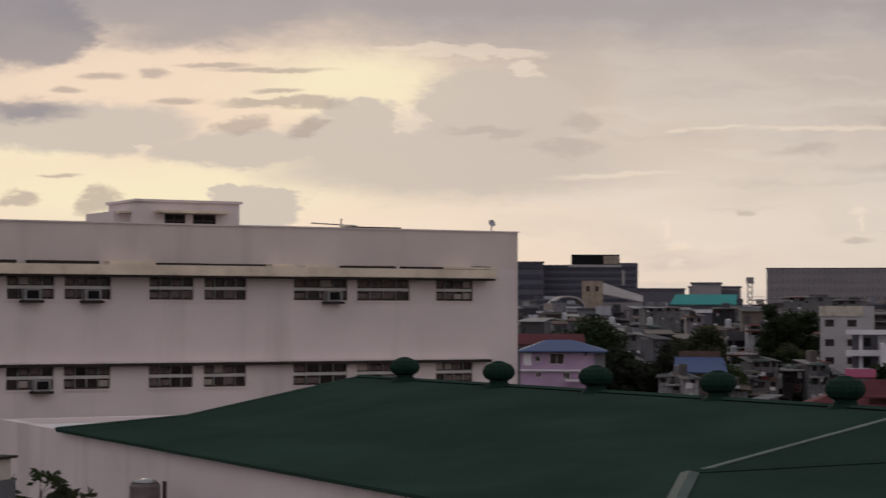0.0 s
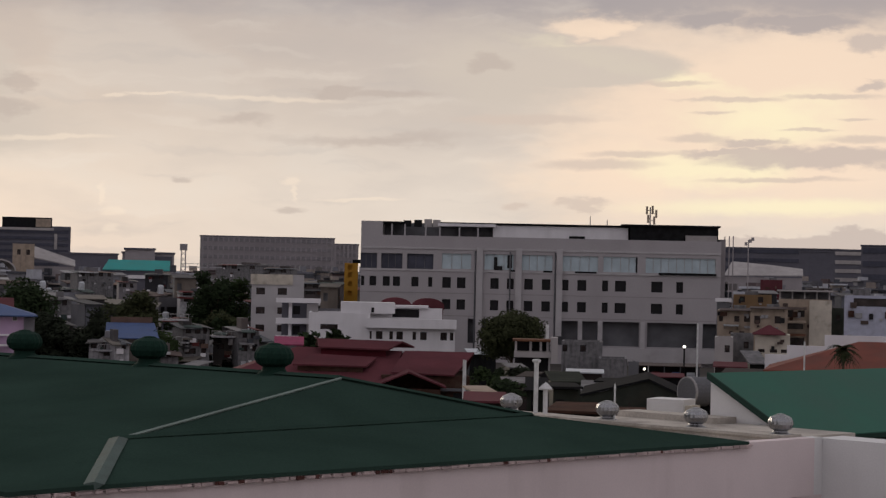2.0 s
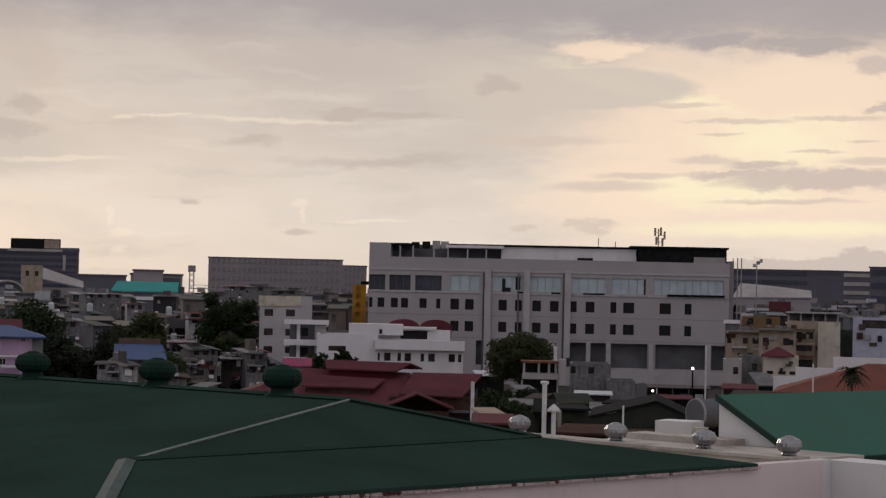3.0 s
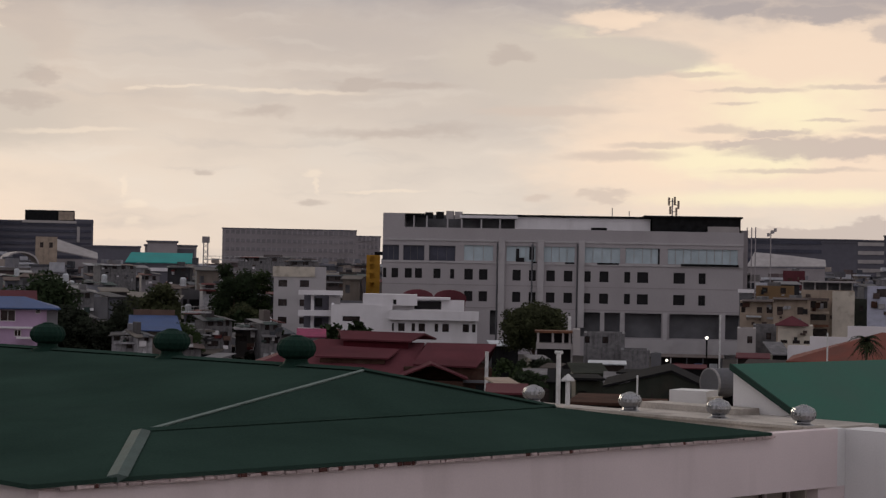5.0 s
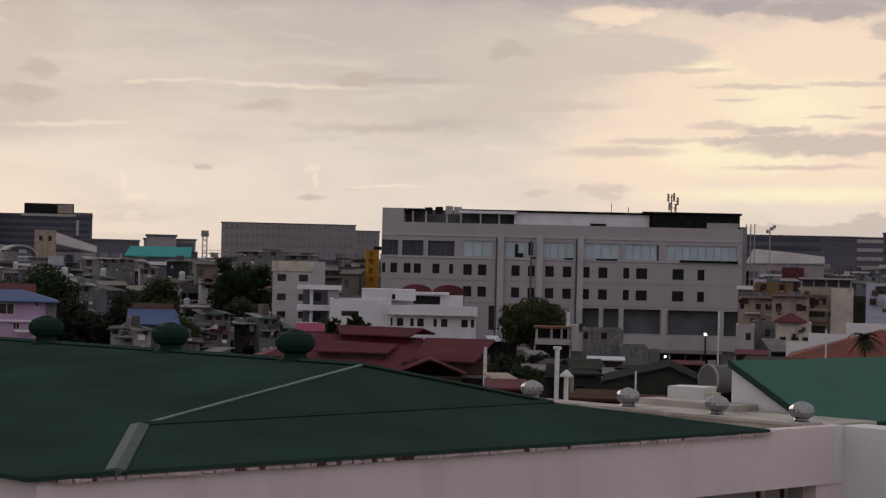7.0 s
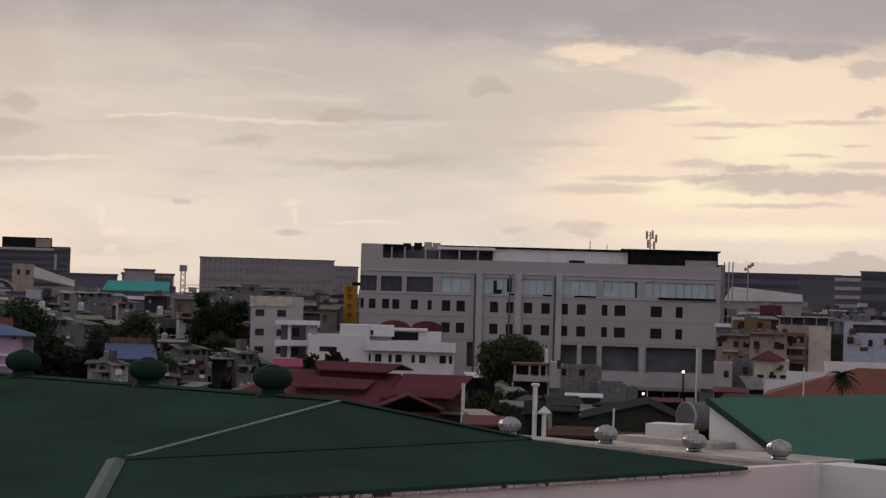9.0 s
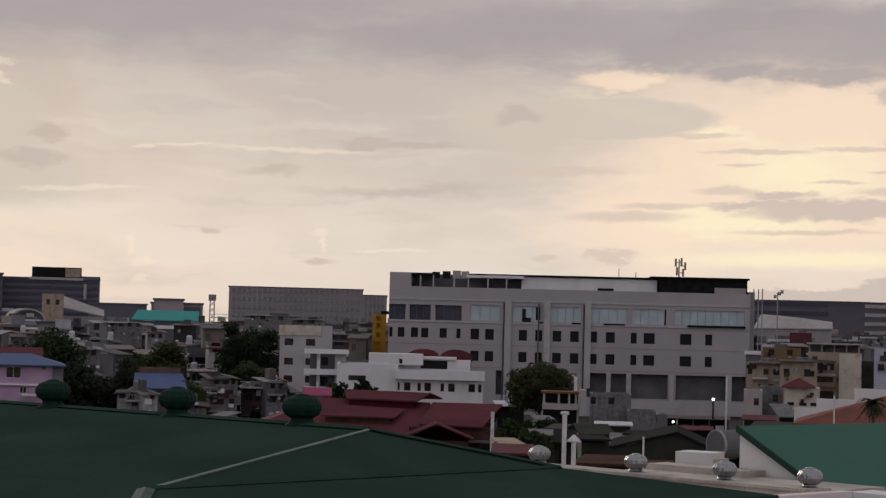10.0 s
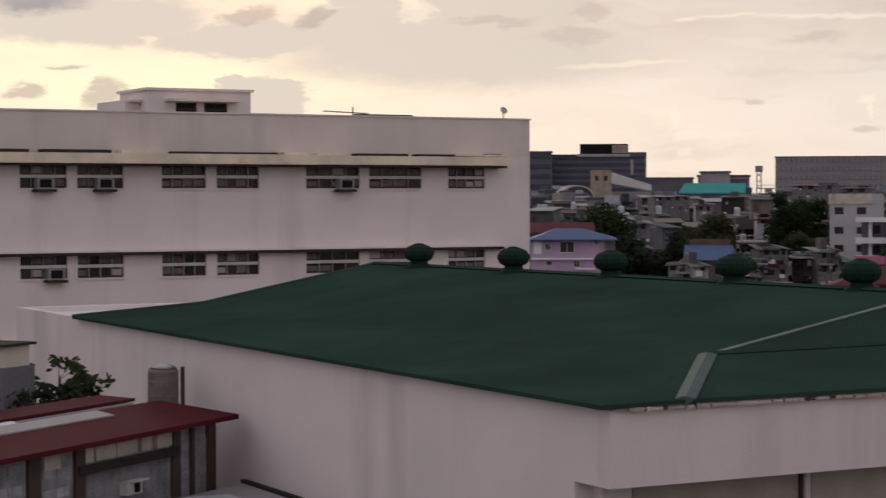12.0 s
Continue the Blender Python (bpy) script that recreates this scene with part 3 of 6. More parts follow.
part("end_pier", boxes((35.62, 36.6, PY0 + 0.06, HY + 0.2, 0, PT - 1.253)), M_PINK_FASCIA, hall)
part("end_cap", boxes((36.222, 36.6, PY0 + 0.05, PY0 + 0.35, PT - 1.25, PT)), M_COOLWALL, hall)
part("wing_wall", boxes((36.602, 37.6, 8.0, PY0 + 0.2, 0, PT - 0.02)), M_COOLWALL, hall, "plain off-white side wing wall")
part("wing_roof", boxes((37.6, 47.0, 8.0, PY0 + 0.2, PT - 0.5, PT - 0.3)), M_ROOFDECK, hall)

# roof planes: eaves, break line and ridge
RZ = Z - 1.98
EV = PT + 0.03
EVR = PT - 0.10
A0, A1 = (26.5, 29.65, RZ), (25.2, 51.7, RZ)
BL, BR = (19.665, 27.60, Z - 2.775), (30.15, 27.8, Z - 2.72)
RBL, RBR = (19.6, 51.0, Z - 2.95), (31.0, 53.2, Z - 2.86)
FL, FR = (17.325, 24.92, EV + 0.02), (33.75, 24.92, EV)
CL = (15.8, 24.92, EV)
RL, RR = (15.8, 50.6, EV + 0.02), (33.75, 54.5, EVR)
TH = 0.07


def roof_plane(name, corners):
    """A roof plane of flat painted sheet."""
    return part(name, slab(bmesh.new(), corners, TH), M_GREEN, hall)


roof_plane("roof_slope", [CL, FL, BL, A0, A1, RBL, RL])
roof_plane("roof_slope", [BR, FR, RR, RBR, A1, A0])
roof_plane("roof_hip", [BL, BR, A0])
roof_plane("roof_skirt", [FL, FR, BR, BL])
roof_plane("roof_hip", [RBR, RBL, A1])
roof_plane("roof_skirt", [RR, RL, RBL, RBR])


def cap(a, b, w, name="hip_cap", lift=0.05, mat_=None):
    a, b = Vector(a), Vector(b)
    s = (b - a).cross(Vector((0, 0, 1))).normalized() * w / 2
    u = Vector((0, 0, lift))
    bm = bmesh.new()
    va = [bm.verts.new(p) for p in (a - s, a + u, a + s, a - Vector((0, 0, 0.1)))]
    vb = [bm.verts.new(p) for p in (b - s, b + u, b + s, b - Vector((0, 0, 0.1)))]
    for i in range(4):
        j = (i + 1) % 4
        bm.faces.new((va[i], va[j], vb[j], vb[i]))
    bm.faces.new(va[::-1])
    bm.faces.new(vb)
    return part(name, bm, mat_ or M_FLASH, hall)


UP = Vector((0, 0, 0.012))
cap(Vector(BL) + UP, Vector(A0) + UP, 0.11, "hip_cap", 0.02, M_CAP)
cap(Vector(FL) + UP, Vector(BL) + UP, 0.32, "hip_gutter", 0.04)
cap(Vector(A0) + UP, Vector(A1) + UP, 0.35, "ridge_cap", 0.05, M_GREEN)
cap(Vector(BR) + UP, Vector(A0) + UP, 0.25, "hip_cap", 0.04, M_GREEN)
cap(Vector(RBL) + UP, Vector(A1) + UP, 0.25, "hip_cap", 0.04, M_GREEN)
cap(Vector(RL) + UP, Vector(RBL) + UP, 0.25, "hip_cap", 0.04, M_GREEN)
cap(Vector(BL) + UP * 1.2, Vector(BR) + UP * 1.2, 0.12, "break_flashing", 0.05, M_GREEN)
part("box_gutter", boxes((33.7, 35.54, PY0 + 0.36, PY1 - 0.36, PT - 0.5, PT - 0.3)), M_CREAM, hall)
part("rear_gutter", boxes((PX0 + 0.35, 30.0, 50.2, PY1 - 0.352, PT - 0.9, PT - 0.14)), M_COOLWALL, hall)
rng = random.Random(5)
# thin bead and rusty drips under the roof edge
x = PX0 + 0.3
while x < 33.8:
    L = rng.uniform(0.08, 0.34)
    u = rng.random()
    if u < 0.82:
        part("edge_bead", boxes((x, x + L, 24.895 - rng.uniform(0, 0.012), 24.918, PT - 0.078 - rng.uniform(0.0, 0.012), PT - 0.040 + rng.uniform(-0.004, 0.012))), M_EDGE, hall)
    else:
        L *= 0.5
        part("edge_stain", boxes((x, x + L, 24.90, 24.918, PT - 0.08 - rng.uniform(0.0, 0.015), PT - 0.03)), M_EDGE_DARK, hall)
    x += L + rng.uniform(0.0, 0.06)
part("edge_trim", boxes((PX0, 33.9, PY0 - 0.06, PY0 - 0.002, PT - 0.072, PT - 0.055)), M_EDGE, hall)


def turbine(m, mat_, name, label, r, group, base=0.35, round_=0.80):
    """A wind-driven roof ventilator: flared base, throat and a bulb of curved vanes."""
    t = thing(name, label, "roof ventilator", m, group)
    part("flashing_base", lathe(bmesh.new(), [(r * 1.0, -0.1), (r * 0.95, 0.03), (r * 0.70, base * 0.45), (r * 0.60, base * 0.75), (r * 0.60, base)], 20), mat_, t, smooth=True)
    q = r * round_
    rings = [(r * 0.62, base), (r * 0.86, base + q * 0.18), (r, base + q * 0.55), (r * 0.98, base + q * 0.85), (r * 0.80, base + q * 1.2), (r * 0.45, base + q * 1.4), (r * 0.1, base + q * 1.48)]
    part("vane_dome", lathe(bmesh.new(), rings, 36, lumps=0.05), mat_, t)
    part("top_cap", lathe(bmesh.new(), [(r * 0.42, base + q * 1.40), (r * 0.30, base + q * 1.50), (r * 0.05, base + q * 1.54)], 16), mat_, t, smooth=True)
    return t


first = turbine(pose(25.2, 48.9, RZ - 0.05), M_GREEN_DOME, "roof_ventilator", "dark green painted turbine ventilator on the roof ridge", 0.40, "ridge ventilators", 0.20)
for px_, py_ in ((25.5, 44.2), (25.85, 40.15), (26.2, 35.7), (26.45, 31.7)):
    copy_thing(first, pose(px_, py_, RZ - 0.05))
silver = turbine(pose(36.0, 33.9, PT + 0.02), M_STEEL, "roof_ventilator", "galvanised steel turbine ventilator on the parapet", 0.27, "parapet ventilators", 0.11, 0.88)
for py_ in (30.75, 28.1, 25.75):
    copy_thing(silver, pose(36.0, py_, PT + 0.02, 0, 0, 20 * py_))
spike = thing("lightning_rod", "thin white metal rod on the parapet", "rod", pose(36.02, 30.55, PT + 0.045))
part("rod", rod(bmesh.new(), (0, 0, 0), (0, 0, 0.85), 0.022), M_PIPE, spike)

for (py_, h, hood) in ((33.12, 1.24, False), (32.80, 0.62, True)):
    pp = thing("vent_pipe", "upright white painted vent pipe on the parapet", "pipe", pose(36.05, py_, PT + 0.045), "vent pipes")
    part("pipe", rod(bmesh.new(), (0, 0, 0), (0, 0, h), 0.058, 14), M_PIPE, pp, smooth=False)
    if hood:
        part("hood", lathe(bmesh.new(), [(0.17, h - 0.03), (0.16, h + 0.02), (0.05, h + 0.12), (0.02, h + 0.15)], 14), M_PIPE, pp, smooth=True)
    else:
        part("tee", rod(bmesh.new(), (-0.05, -0.14, h + 0.05), (0.05, 0.14, h + 0.04), 0.045, 12), M_PIPE, pp)

# ---- second hall with a mid-green roof ----
gh = thing("gabled_hall", "cream gabled hall with a mid-green sheet roof", "building")
GX, GY0, GY1, GE, GR = 39.07, 27.5, 30.05, Z - 3.5, Z - 2.1
gb = bmesh.new()
prof = [(GY0 + 0.05, 0), (GY1, 0), (GY1, GR - 0.06), (GY0 + 0.05, GE - 0.05)]
va = [gb.verts.new((GX, y, z)) for y, z in prof]
vb = [gb.verts.new((GX + 0.3, y, z)) for y, z in prof]
gb.faces.new(va)
gb.faces.new(vb[::-1])
for i in range(4):
    j = (i + 1) % 4
    gb.faces.new((va[i], va[j], vb[j], vb[i]))
part("gable_wall", gb, M_COOLWALL, gh)
# The front long wall is greyed to hold the shade beneath the eave.
part("long_wall", boxes((GX + 0.3, 62, GY0 + 0.35, GY0 + 0.6, 0, GE - 0.25)), M_SHADE, gh)
part("long_wall", boxes((GX + 0.3, 62, GY1 - 0.3, GY1, 0, GR - 0.3)), M_CREAM, gh)
part("roof_slope", slab(bmesh.new(), [(GX - 0.12, GY0 - 0.05, GE), (62, GY0 - 0.05, GE), (62, GY1, GR), (GX - 0.12, GY1, GR)], 0.06), M_GREEN_HALL, gh)
part("barge_board", boxes((GX - 0.16, GX - 0.12, GY0 - 0.05, GY0 + 0.1, GE - 0.2, GE)), M_GREEN_HALL, gh)
bb = bmesh.new()
slab(bb, [(GX - 0.17, GY0 - 0.06, GE + 0.02), (GX - 0.11, GY0 - 0.06, GE + 0.02), (GX - 0.11, GY1, GR + 0.02), (GX - 0.17, GY1, GR + 0.02)], 0.16)
part("barge_board", bb, M_GREEN, gh)
part("eave_gutter", boxes((GX, 62, GY0 - 0.16, GY0 - 0.05, GE - 0.13, GE - 0.02)), M_GREEN, gh)

# low cream roof-top structures between the two halls
rb = thing("roof_block", "stained cream masonry block on the flat roof", "masonry block", pose(36.9, 29.0, 0))
part("base_slab", boxes((-0.6, 2.1, -3.2, 3.4, 0, PT - 0.05)), M_PARAPET, rb)
part("low_block", boxes((1.3, 2.1, 0.2, 3.3, PT - 0.05, PT + 0.10)), M_PARAPET, rb)
cbk = thing("masonry_box", "pale square masonry box on the flat roof", "masonry box", facing(6.843, 51, -20, 0))
part("box", boxes((-0.50, 0.50, 0, 0.9, 0, 10.12)), M_COOLWALL, cbk)
part("side_box", boxes((0.5, 0.66, 0.1, 0.8, 0, 9.97)), M_CREAM, cbk)
dr = thing("water_drum", "dark grey steel drum tank lying on a stand", "water tank", facing(7.745, 54, 40, 9.8))
part("drum", rod(bmesh.new(), (-0.30, 0, 0.38), (0.38, 0, 0.38), 0.40, 24), M_SHADE, dr)
part("rim", rod(bmesh.new(), (-0.36, 0, 0.38), (-0.30, 0, 0.38), 0.415, 24), M_ACGREY, dr)
part("open_end", rod(bmesh.new(), (-0.364, 0, 0.38), (-0.358, 0, 0.38), 0.38, 24), M_SHADE, dr)
for sx_ in (-0.25, 0.3):
    part("leg", boxes((sx_ - 0.05, sx_ + 0.05, -0.3, 0.3, -0.5, 0.05)), M_BLACK, dr)
part("stand_base", boxes((-0.4, 0.45, -0.4, 0.4, -10.6, -0.5)), M_CONC, dr)

# ---- pink school block ----
FY = 71.2
sch = thing("school_block", "long pale pink concrete school block with canopied windows", "building")
top_z = Z + 3.17
WTOP = [(20.33, 22.11), (22.5, 24.29), (25.81, 27.59), (28.03, 29.78), (31.78, 34.11), (34.54, 36.9), (38.12, 39.84)]
LEFTW = [(-1.6, 0.2), (0.6, 2.4), (4.0, 5.8), (6.2, 8.0), (9.6, 11.4), (11.8, 13.6), (15.0, 16.8), (17.2, 19.0)]
holes = []
for wz in (1.24, -2.10, -5.45, -8.8):
    for a, b in WTOP + LEFTW:
        holes.append((a, b, Z + wz - 0.92, Z + wz - 0.02))
part("front_wall", pierced(-4, 41.98, 0, Z + 1.66, FY, FY + 0.3, holes), M_PINK, sch)
part("parapet_wall", boxes((-4, 41.98, FY, FY + 0.3, Z + 1.662, top_z)), M_TAN, sch, "tan painted parapet wall")
part("end_wall", boxes((41.68, 41.98, FY + 0.3, FY + 14, 0, top_z)), M_PINK, sch)
part("end_wall", boxes((-4, -3.7, FY + 0.3, FY + 14, 0, top_z)), M_PINK, sch)
part("back_wall", boxes((-3.7, 41.68, FY + 13.7, FY + 14, 0, top_z)), M_PINK, sch)
part("roof_deck", boxes((-3.7, 41.68, FY + 0.3, FY + 13.7, top_z - 1.2, top_z - 1.0)), M_ROOFDECK, sch)
part("parapet_cap", boxes((-4.03, 42.02, FY - 0.05, FY + 0.35, top_z + 0.002, top_z + 0.06)), M_PINK, sch)
for n, (a, b, c, d) in enumerate(holes):
    if c > Z - 5:
        w = window(sch, a, b, c, d, FY + 0.1, M_PANE, M_BROWN, bars=3, cross=False, fr=0.05)
        part("transom", boxes((a + 0.02, b - 0.02, FY + 0.03, FY + 0.10, c + 0.38, c + 0.50)), M_FRAME, w, "pale transom bar")
        part("sill", boxes((a - 0.06, b + 0.06, FY - 0.05, FY + 0.12, c - 0.07, c + 0.0)), M_PINK, w)
        step = (b - a) / 4
        for k in range(4):
            for lo_, hi_ in ((c + 0.05, c + 0.37), (c + 0.51, d - 0.05)):
                u = rng.random()
                if u < 0.62:
                    part("curtain" if u < 0.5 else "blind", boxes((a + step * k + 0.06, a + step * (k + 1) - 0.05, FY + 0.128, FY + 0.155, lo_ + 0.03, hi_ - rng.uniform(0, 0.1))), M_DIMCLOTH if u < 0.5 else M_CURTAIN, w)
            part("jamb", boxes((a + step * k - 0.018, a + step * k + 0.018, FY + 0.07, FY + 0.098, c + 0.05, d - 0.05)), M_ACGREY, w)
# canopies
part("canopy", boxes((-3.9, 32.0, FY - 0.75, FY, Z + 1.24, Z + 1.30), (-3.9, 32.0, FY - 0.75, FY - 0.62, Z + 1.30, Z + 1.62)), M_SLAB, sch, "weather-stained concrete canopy")
part("canopy", boxes((32.0, 40.55, FY - 0.75, FY, Z + 1.25, Z + 1.31), (32.0, 40.55, FY - 0.75, FY - 0.62, Z + 1.31, Z + 1.60)), M_SLAB, sch)
part("canopy", boxes((38.1, 40.6, FY - 0.72, FY, Z + 1.62, Z + 1.70)), M_SLAB, sch)
# Solid dark strip that draws the canopy's shadow line in colour.
part("canopy_shadow_gap", boxes((-3.9, 40.5, FY - 0.70, FY - 0.001, Z + 1.15, Z + 1.238)), M_SHEET_SHADE, sch)
x = -3.5
while x < 40:
    L = rng.uniform(0.8, 3.2)
    part("roofing_scrap", boxes((x, min(x + L, 40.3), FY - 0.60, FY - 0.01, Z + 1.56, Z + 1.69 + rng.uniform(0, 0.06))), M_SHEET_SHADE if rng.random() < 0.8 else M_SLAB, sch)
    x += L + rng.uniform(0.02, 0.5)
for zz in (-2.06, -5.4):
    part("ledge", boxes((-3.9, 40.6, FY - 0.38, FY, Z + zz - 0.01, Z + zz + 0.06)), M_PINK, sch)
    # Each ledge gets a dark strip below it as its painted shadow.
    part("ledge_underside", boxes((-3.9, 40.55, FY - 0.36, FY - 0.001, Z + zz - 0.13, Z + zz - 0.012)), M_SHEET_SHADE, sch)
# stair penthouse
ph = thing("stair_penthouse", "low pale pink roof-top stair house with canopied windows", "penthouse", pose(0, 0, 0))
pz0, pz1 = top_z - 1.0, Z + 4.2
part("front_wall", pierced(26.35, 30.7, pz0, pz1, FY + 3.0, FY + 3.2, [(27.5, 28.4, Z + 3.2, Z + 3.74), (28.7, 29.7, Z + 3.2, Z + 3.74)]), M_PINK, ph)
part("side_wall", boxes((26.35, 26.55, FY + 3.2, FY + 6.4, pz0, pz1)), M_PINK, ph)
part("side_wall", boxes((30.5, 30.7, FY + 3.2, FY + 6.4, pz0, pz1)), M_PINK, ph)
part("back_wall", boxes((26.55, 30.5, FY + 6.2, FY + 6.4, pz0, pz1)), M_PINK, ph)
part("roof", boxes((26.25, 30.8, FY + 2.9, FY + 6.5, pz1 + 0.002, pz1 + 0.1)), M_PINK, ph)
part("annex", boxes((25.75, 26.35, FY + 4.0, FY + 7.5, pz0, pz1 - 0.35)), M_PINK, ph)
part("canopy", boxes((27.05, 30.05, FY + 2.4, FY + 3.0, Z + 3.76, Z + 3.86)), M_SLAB, ph)
part("canopy", boxes((25.85, 26.35, FY + 3.6, FY + 5.4, Z + 3.76, Z + 3.84)), M_SLAB, ph)
for a, b in ((27.5, 28.4), (28.7, 29.7)):
    window(ph, a, b, Z + 3.2, Z + 3.74, FY + 3.08, M_DARK, M_BROWN, bars=1)


def aircon(x, z, wide=0.62):
    a = thing("air_conditioner", "grey window air conditioner with a dark underside", "air conditioner", pose(x, FY - 0.35, z), "window air conditioners")
    part("casing", boxes((-wide / 2, wide / 2, 0, 0.5, 0, 0.40)), M_ACGREY, a)
    part("grille", boxes((-wide / 2 + 0.08, wide / 2 - 0.08, -0.012, 0, 0.06, 0.36)), M_BLACK, a)
    part("drip_tray", boxes((-wide / 2 - 0.1, wide / 2 + 0.1, -0.05, 0.36, -0.10, 0.0)), M_SHEET_SHADE, a)


for x, z in ((21.2, Z + 0.28), (23.5, Z + 0.28), (33.4, Z + 0.28), (21.6, Z - 3.06)):
    aircon(x, z)
an = thing("tv_antenna", "thin metal television antenna on the school roof", "antenna", pose(34.3, FY + 1.0, top_z - 1.0))
part("pole", rod(bmesh.new(), (0, 0, 0), (0, 0, 1.45), 0.03), M_STEEL, an)
part("boom", rod(bmesh.new(), (-1.3, 0.0, 1.25), (0.7, 0, 1.18), 0.025), M_STEEL, an)
for k in range(7):
    part("element", rod(bmesh.new(), (-1.2 + 0.3 * k, -0.3, 1.24 - 0.01 * k), (-1.2 + 0.3 * k, 0.3, 1.24 - 0.01 * k), 0.012, 6), M_STEEL, an)
di = thing("satellite_dish", "small grey satellite dish on the school parapet", "satellite dish", pose(40.8, FY + 0.15, top_z + 0.062))
part("mast", rod(bmesh.new(), (0, 0, 0), (0, 0, 0.3), 0.025), M_STEEL, di)
dd = bmesh.new()
lathe(dd, [(0.16, 0), (0.12, -0.025), (0.07, -0.045), (0.02, -0.05)], 16)
bmesh.ops.rotate(dd, verts=dd.verts, matrix=Matrix.Rotation(radians(65), 3, "X"))
part("dish", dd, M_STEEL, di, m=pose(0, -0.05, 0.33))
rs = thing("roof_sheet", "dark roofing sheets lying on the school parapet", "sheet metal", pose(34.9, FY + 0.15, top_z + 0.062))
part("sheet", boxes((-0.9, 1.6, -0.15, 0.25, 0, 0.05)), M_SHEET_SHADE, rs)


# ---- grey commercial block ----
gb_ = thing("commercial_block", "grey six-storey commercial block with glazed top floor", "building", facing(3.164, 290))
gw = 26.35
GT = 19.71
row1 = [(-25.99, 0.5), (-24.49, 1.0), (-22.51, 1.05), (-21.01, 1.05), (-18.28, 1.05), (-16.04, 0.6)]
both = [(-13.63, 1.25), (-11.48, 1.25), (-6.59, 1.2), (-4.27, 1.0), (-1.61, 1.25), (0.96, 1.25), (3.61, 1.25),
        (6.18, 1.3), (9.58, 0.85), (11.82, 1.6), (17.12, 1.65), (20.44, 1.0)]
g_holes = []
for cx, w in row1:
    g_holes.append((cx - w / 2, cx + w / 2, 12.24, 13.65, "w"))
for cx, w in both:
    g_holes.append((cx - w / 2, cx + w / 2, 12.13, 13.7, "w"))
    g_holes.append((cx - w / 2, cx + w / 2, 8.98, 10.47, "w"))
for a, b in ((-26.39, -23.91), (-23.33, -20.18), (-19.52, -15.62)):
    g_holes.append((a, b, 14.8, 17.04, "d"))
for a, b in ((-14.37, -10.06), (-8.15, -3.84), (-2.68, 1.87), (3.2, 8.5), (9.25, 14.23), (15.39, 25.58)):
    g_holes.append((a, b, 14.86, 17.18, "g"))
for a, b in ((-10.39, -7.49), (2.88, 5.86), (6.36, 8.68), (9.34, 14.64), (15.81, 23.18), (23.85, 25.92)):
    g_holes.append((a, b, 4.13, 7.69, "p"))
part("front_wall", pierced(-gw, gw, 0, GT, 0, 0.5, [h[:4] for h in g_holes]), M_GREY, gb_)
part("side_wall", boxes((-gw, -gw + 0.4, 0.5, 30, 0, GT)), M_GREY, gb_)
part("side_wall", boxes((gw - 0.4, gw, 0.5, 30, 0, GT)), M_GREY, gb_)
part("back_wall", boxes((-gw + 0.4, gw - 0.4, 29.5, 30, 0, GT)), M_GREY, gb_)
part("roof_deck", boxes((-gw + 0.4, gw - 0.4, 0.5, 29.5, GT - 0.6, GT - 0.4)), M_ROOFDECK, gb_)
for a, b, c, d, k in g_holes:
    if k == "w":
        win = window(gb_, a, b, c, d, 0.25, M_DARK, M_DARK, bars=1, cross=True, fr=0.06)
    elif k == "d":
        win = window(gb_, a, b, c, d, 0.3, M_FARBLUE, M_SHADE, bars=2, cross=False, fr=0.07)
    elif k == "g":
        n = max(2, int((b - a) / 1.1))
        win = part("glazing_frame", boxes(*[(a + (b - a) * i / n - 0.03, a + (b - a) * i / n + 0.03, 0.12, 0.22, c, d) for i in range(n + 1)], (a, b, 0.12, 0.22, c, c + 0.08)), M_FARPALE, gb_)
        for i in range(n):
            part("pane", boxes((a + (b - a) * i / n, a + (b - a) * (i + 1) / n, 0.222, 0.26, c, d)), M_GLASS_PALE, win)
    else:
        # Back and floor are grey to paint the depth shade of the recess.
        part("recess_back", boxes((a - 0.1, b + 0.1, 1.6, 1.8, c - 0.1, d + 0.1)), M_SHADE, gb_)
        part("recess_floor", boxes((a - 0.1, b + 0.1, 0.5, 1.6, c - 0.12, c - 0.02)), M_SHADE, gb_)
for cx, z0 in ((-8.8, 0.0), (-3.08, 8.2), (2.88, 5.44)):
    part("pilaster", boxes((cx - 0.45, cx + 0.45, -0.55, -0.002, z0, 18.14)), M_GREY_PALE, gb_)
for cx in (6.03, 8.93, 15.15, 23.52):
    part("column", boxes((cx - 0.32, cx + 0.32, -0.5, -0.003, 0, 7.77)), M_GREY_PALE, gb_)
for cx in (-9.45, -4.35, 2.25):
    part("downpipe", rod(bmesh.new(), (cx, -0.1, 2.0), (cx, -0.1, 17.6), 0.11, 6), M_SHADE, gb_)
for z_ in (11.3, 8.0):
    part("floor_joint", boxes((-gw, gw, -0.03, -0.002, z_, z_ + 0.12)), M_FARGREY, gb_)
part("podium_band", boxes((9.16, gw, -0.9, -0.51, 1.91, 3.9)), M_GREY_PALE, gb_)
part("string_course", boxes((-gw, gw, -0.12, -0.002, 14.53, 14.78)), M_GREY_PALE, gb_)
part("ledge", boxes((17.32, 25.69, -0.35, -0.121, 14.69, 15.02)), M_BLACK, gb_)
part("string_course", boxes((-gw, gw, -0.12, -0.002, 17.76, 18.01)), M_GREY_PALE, gb_)
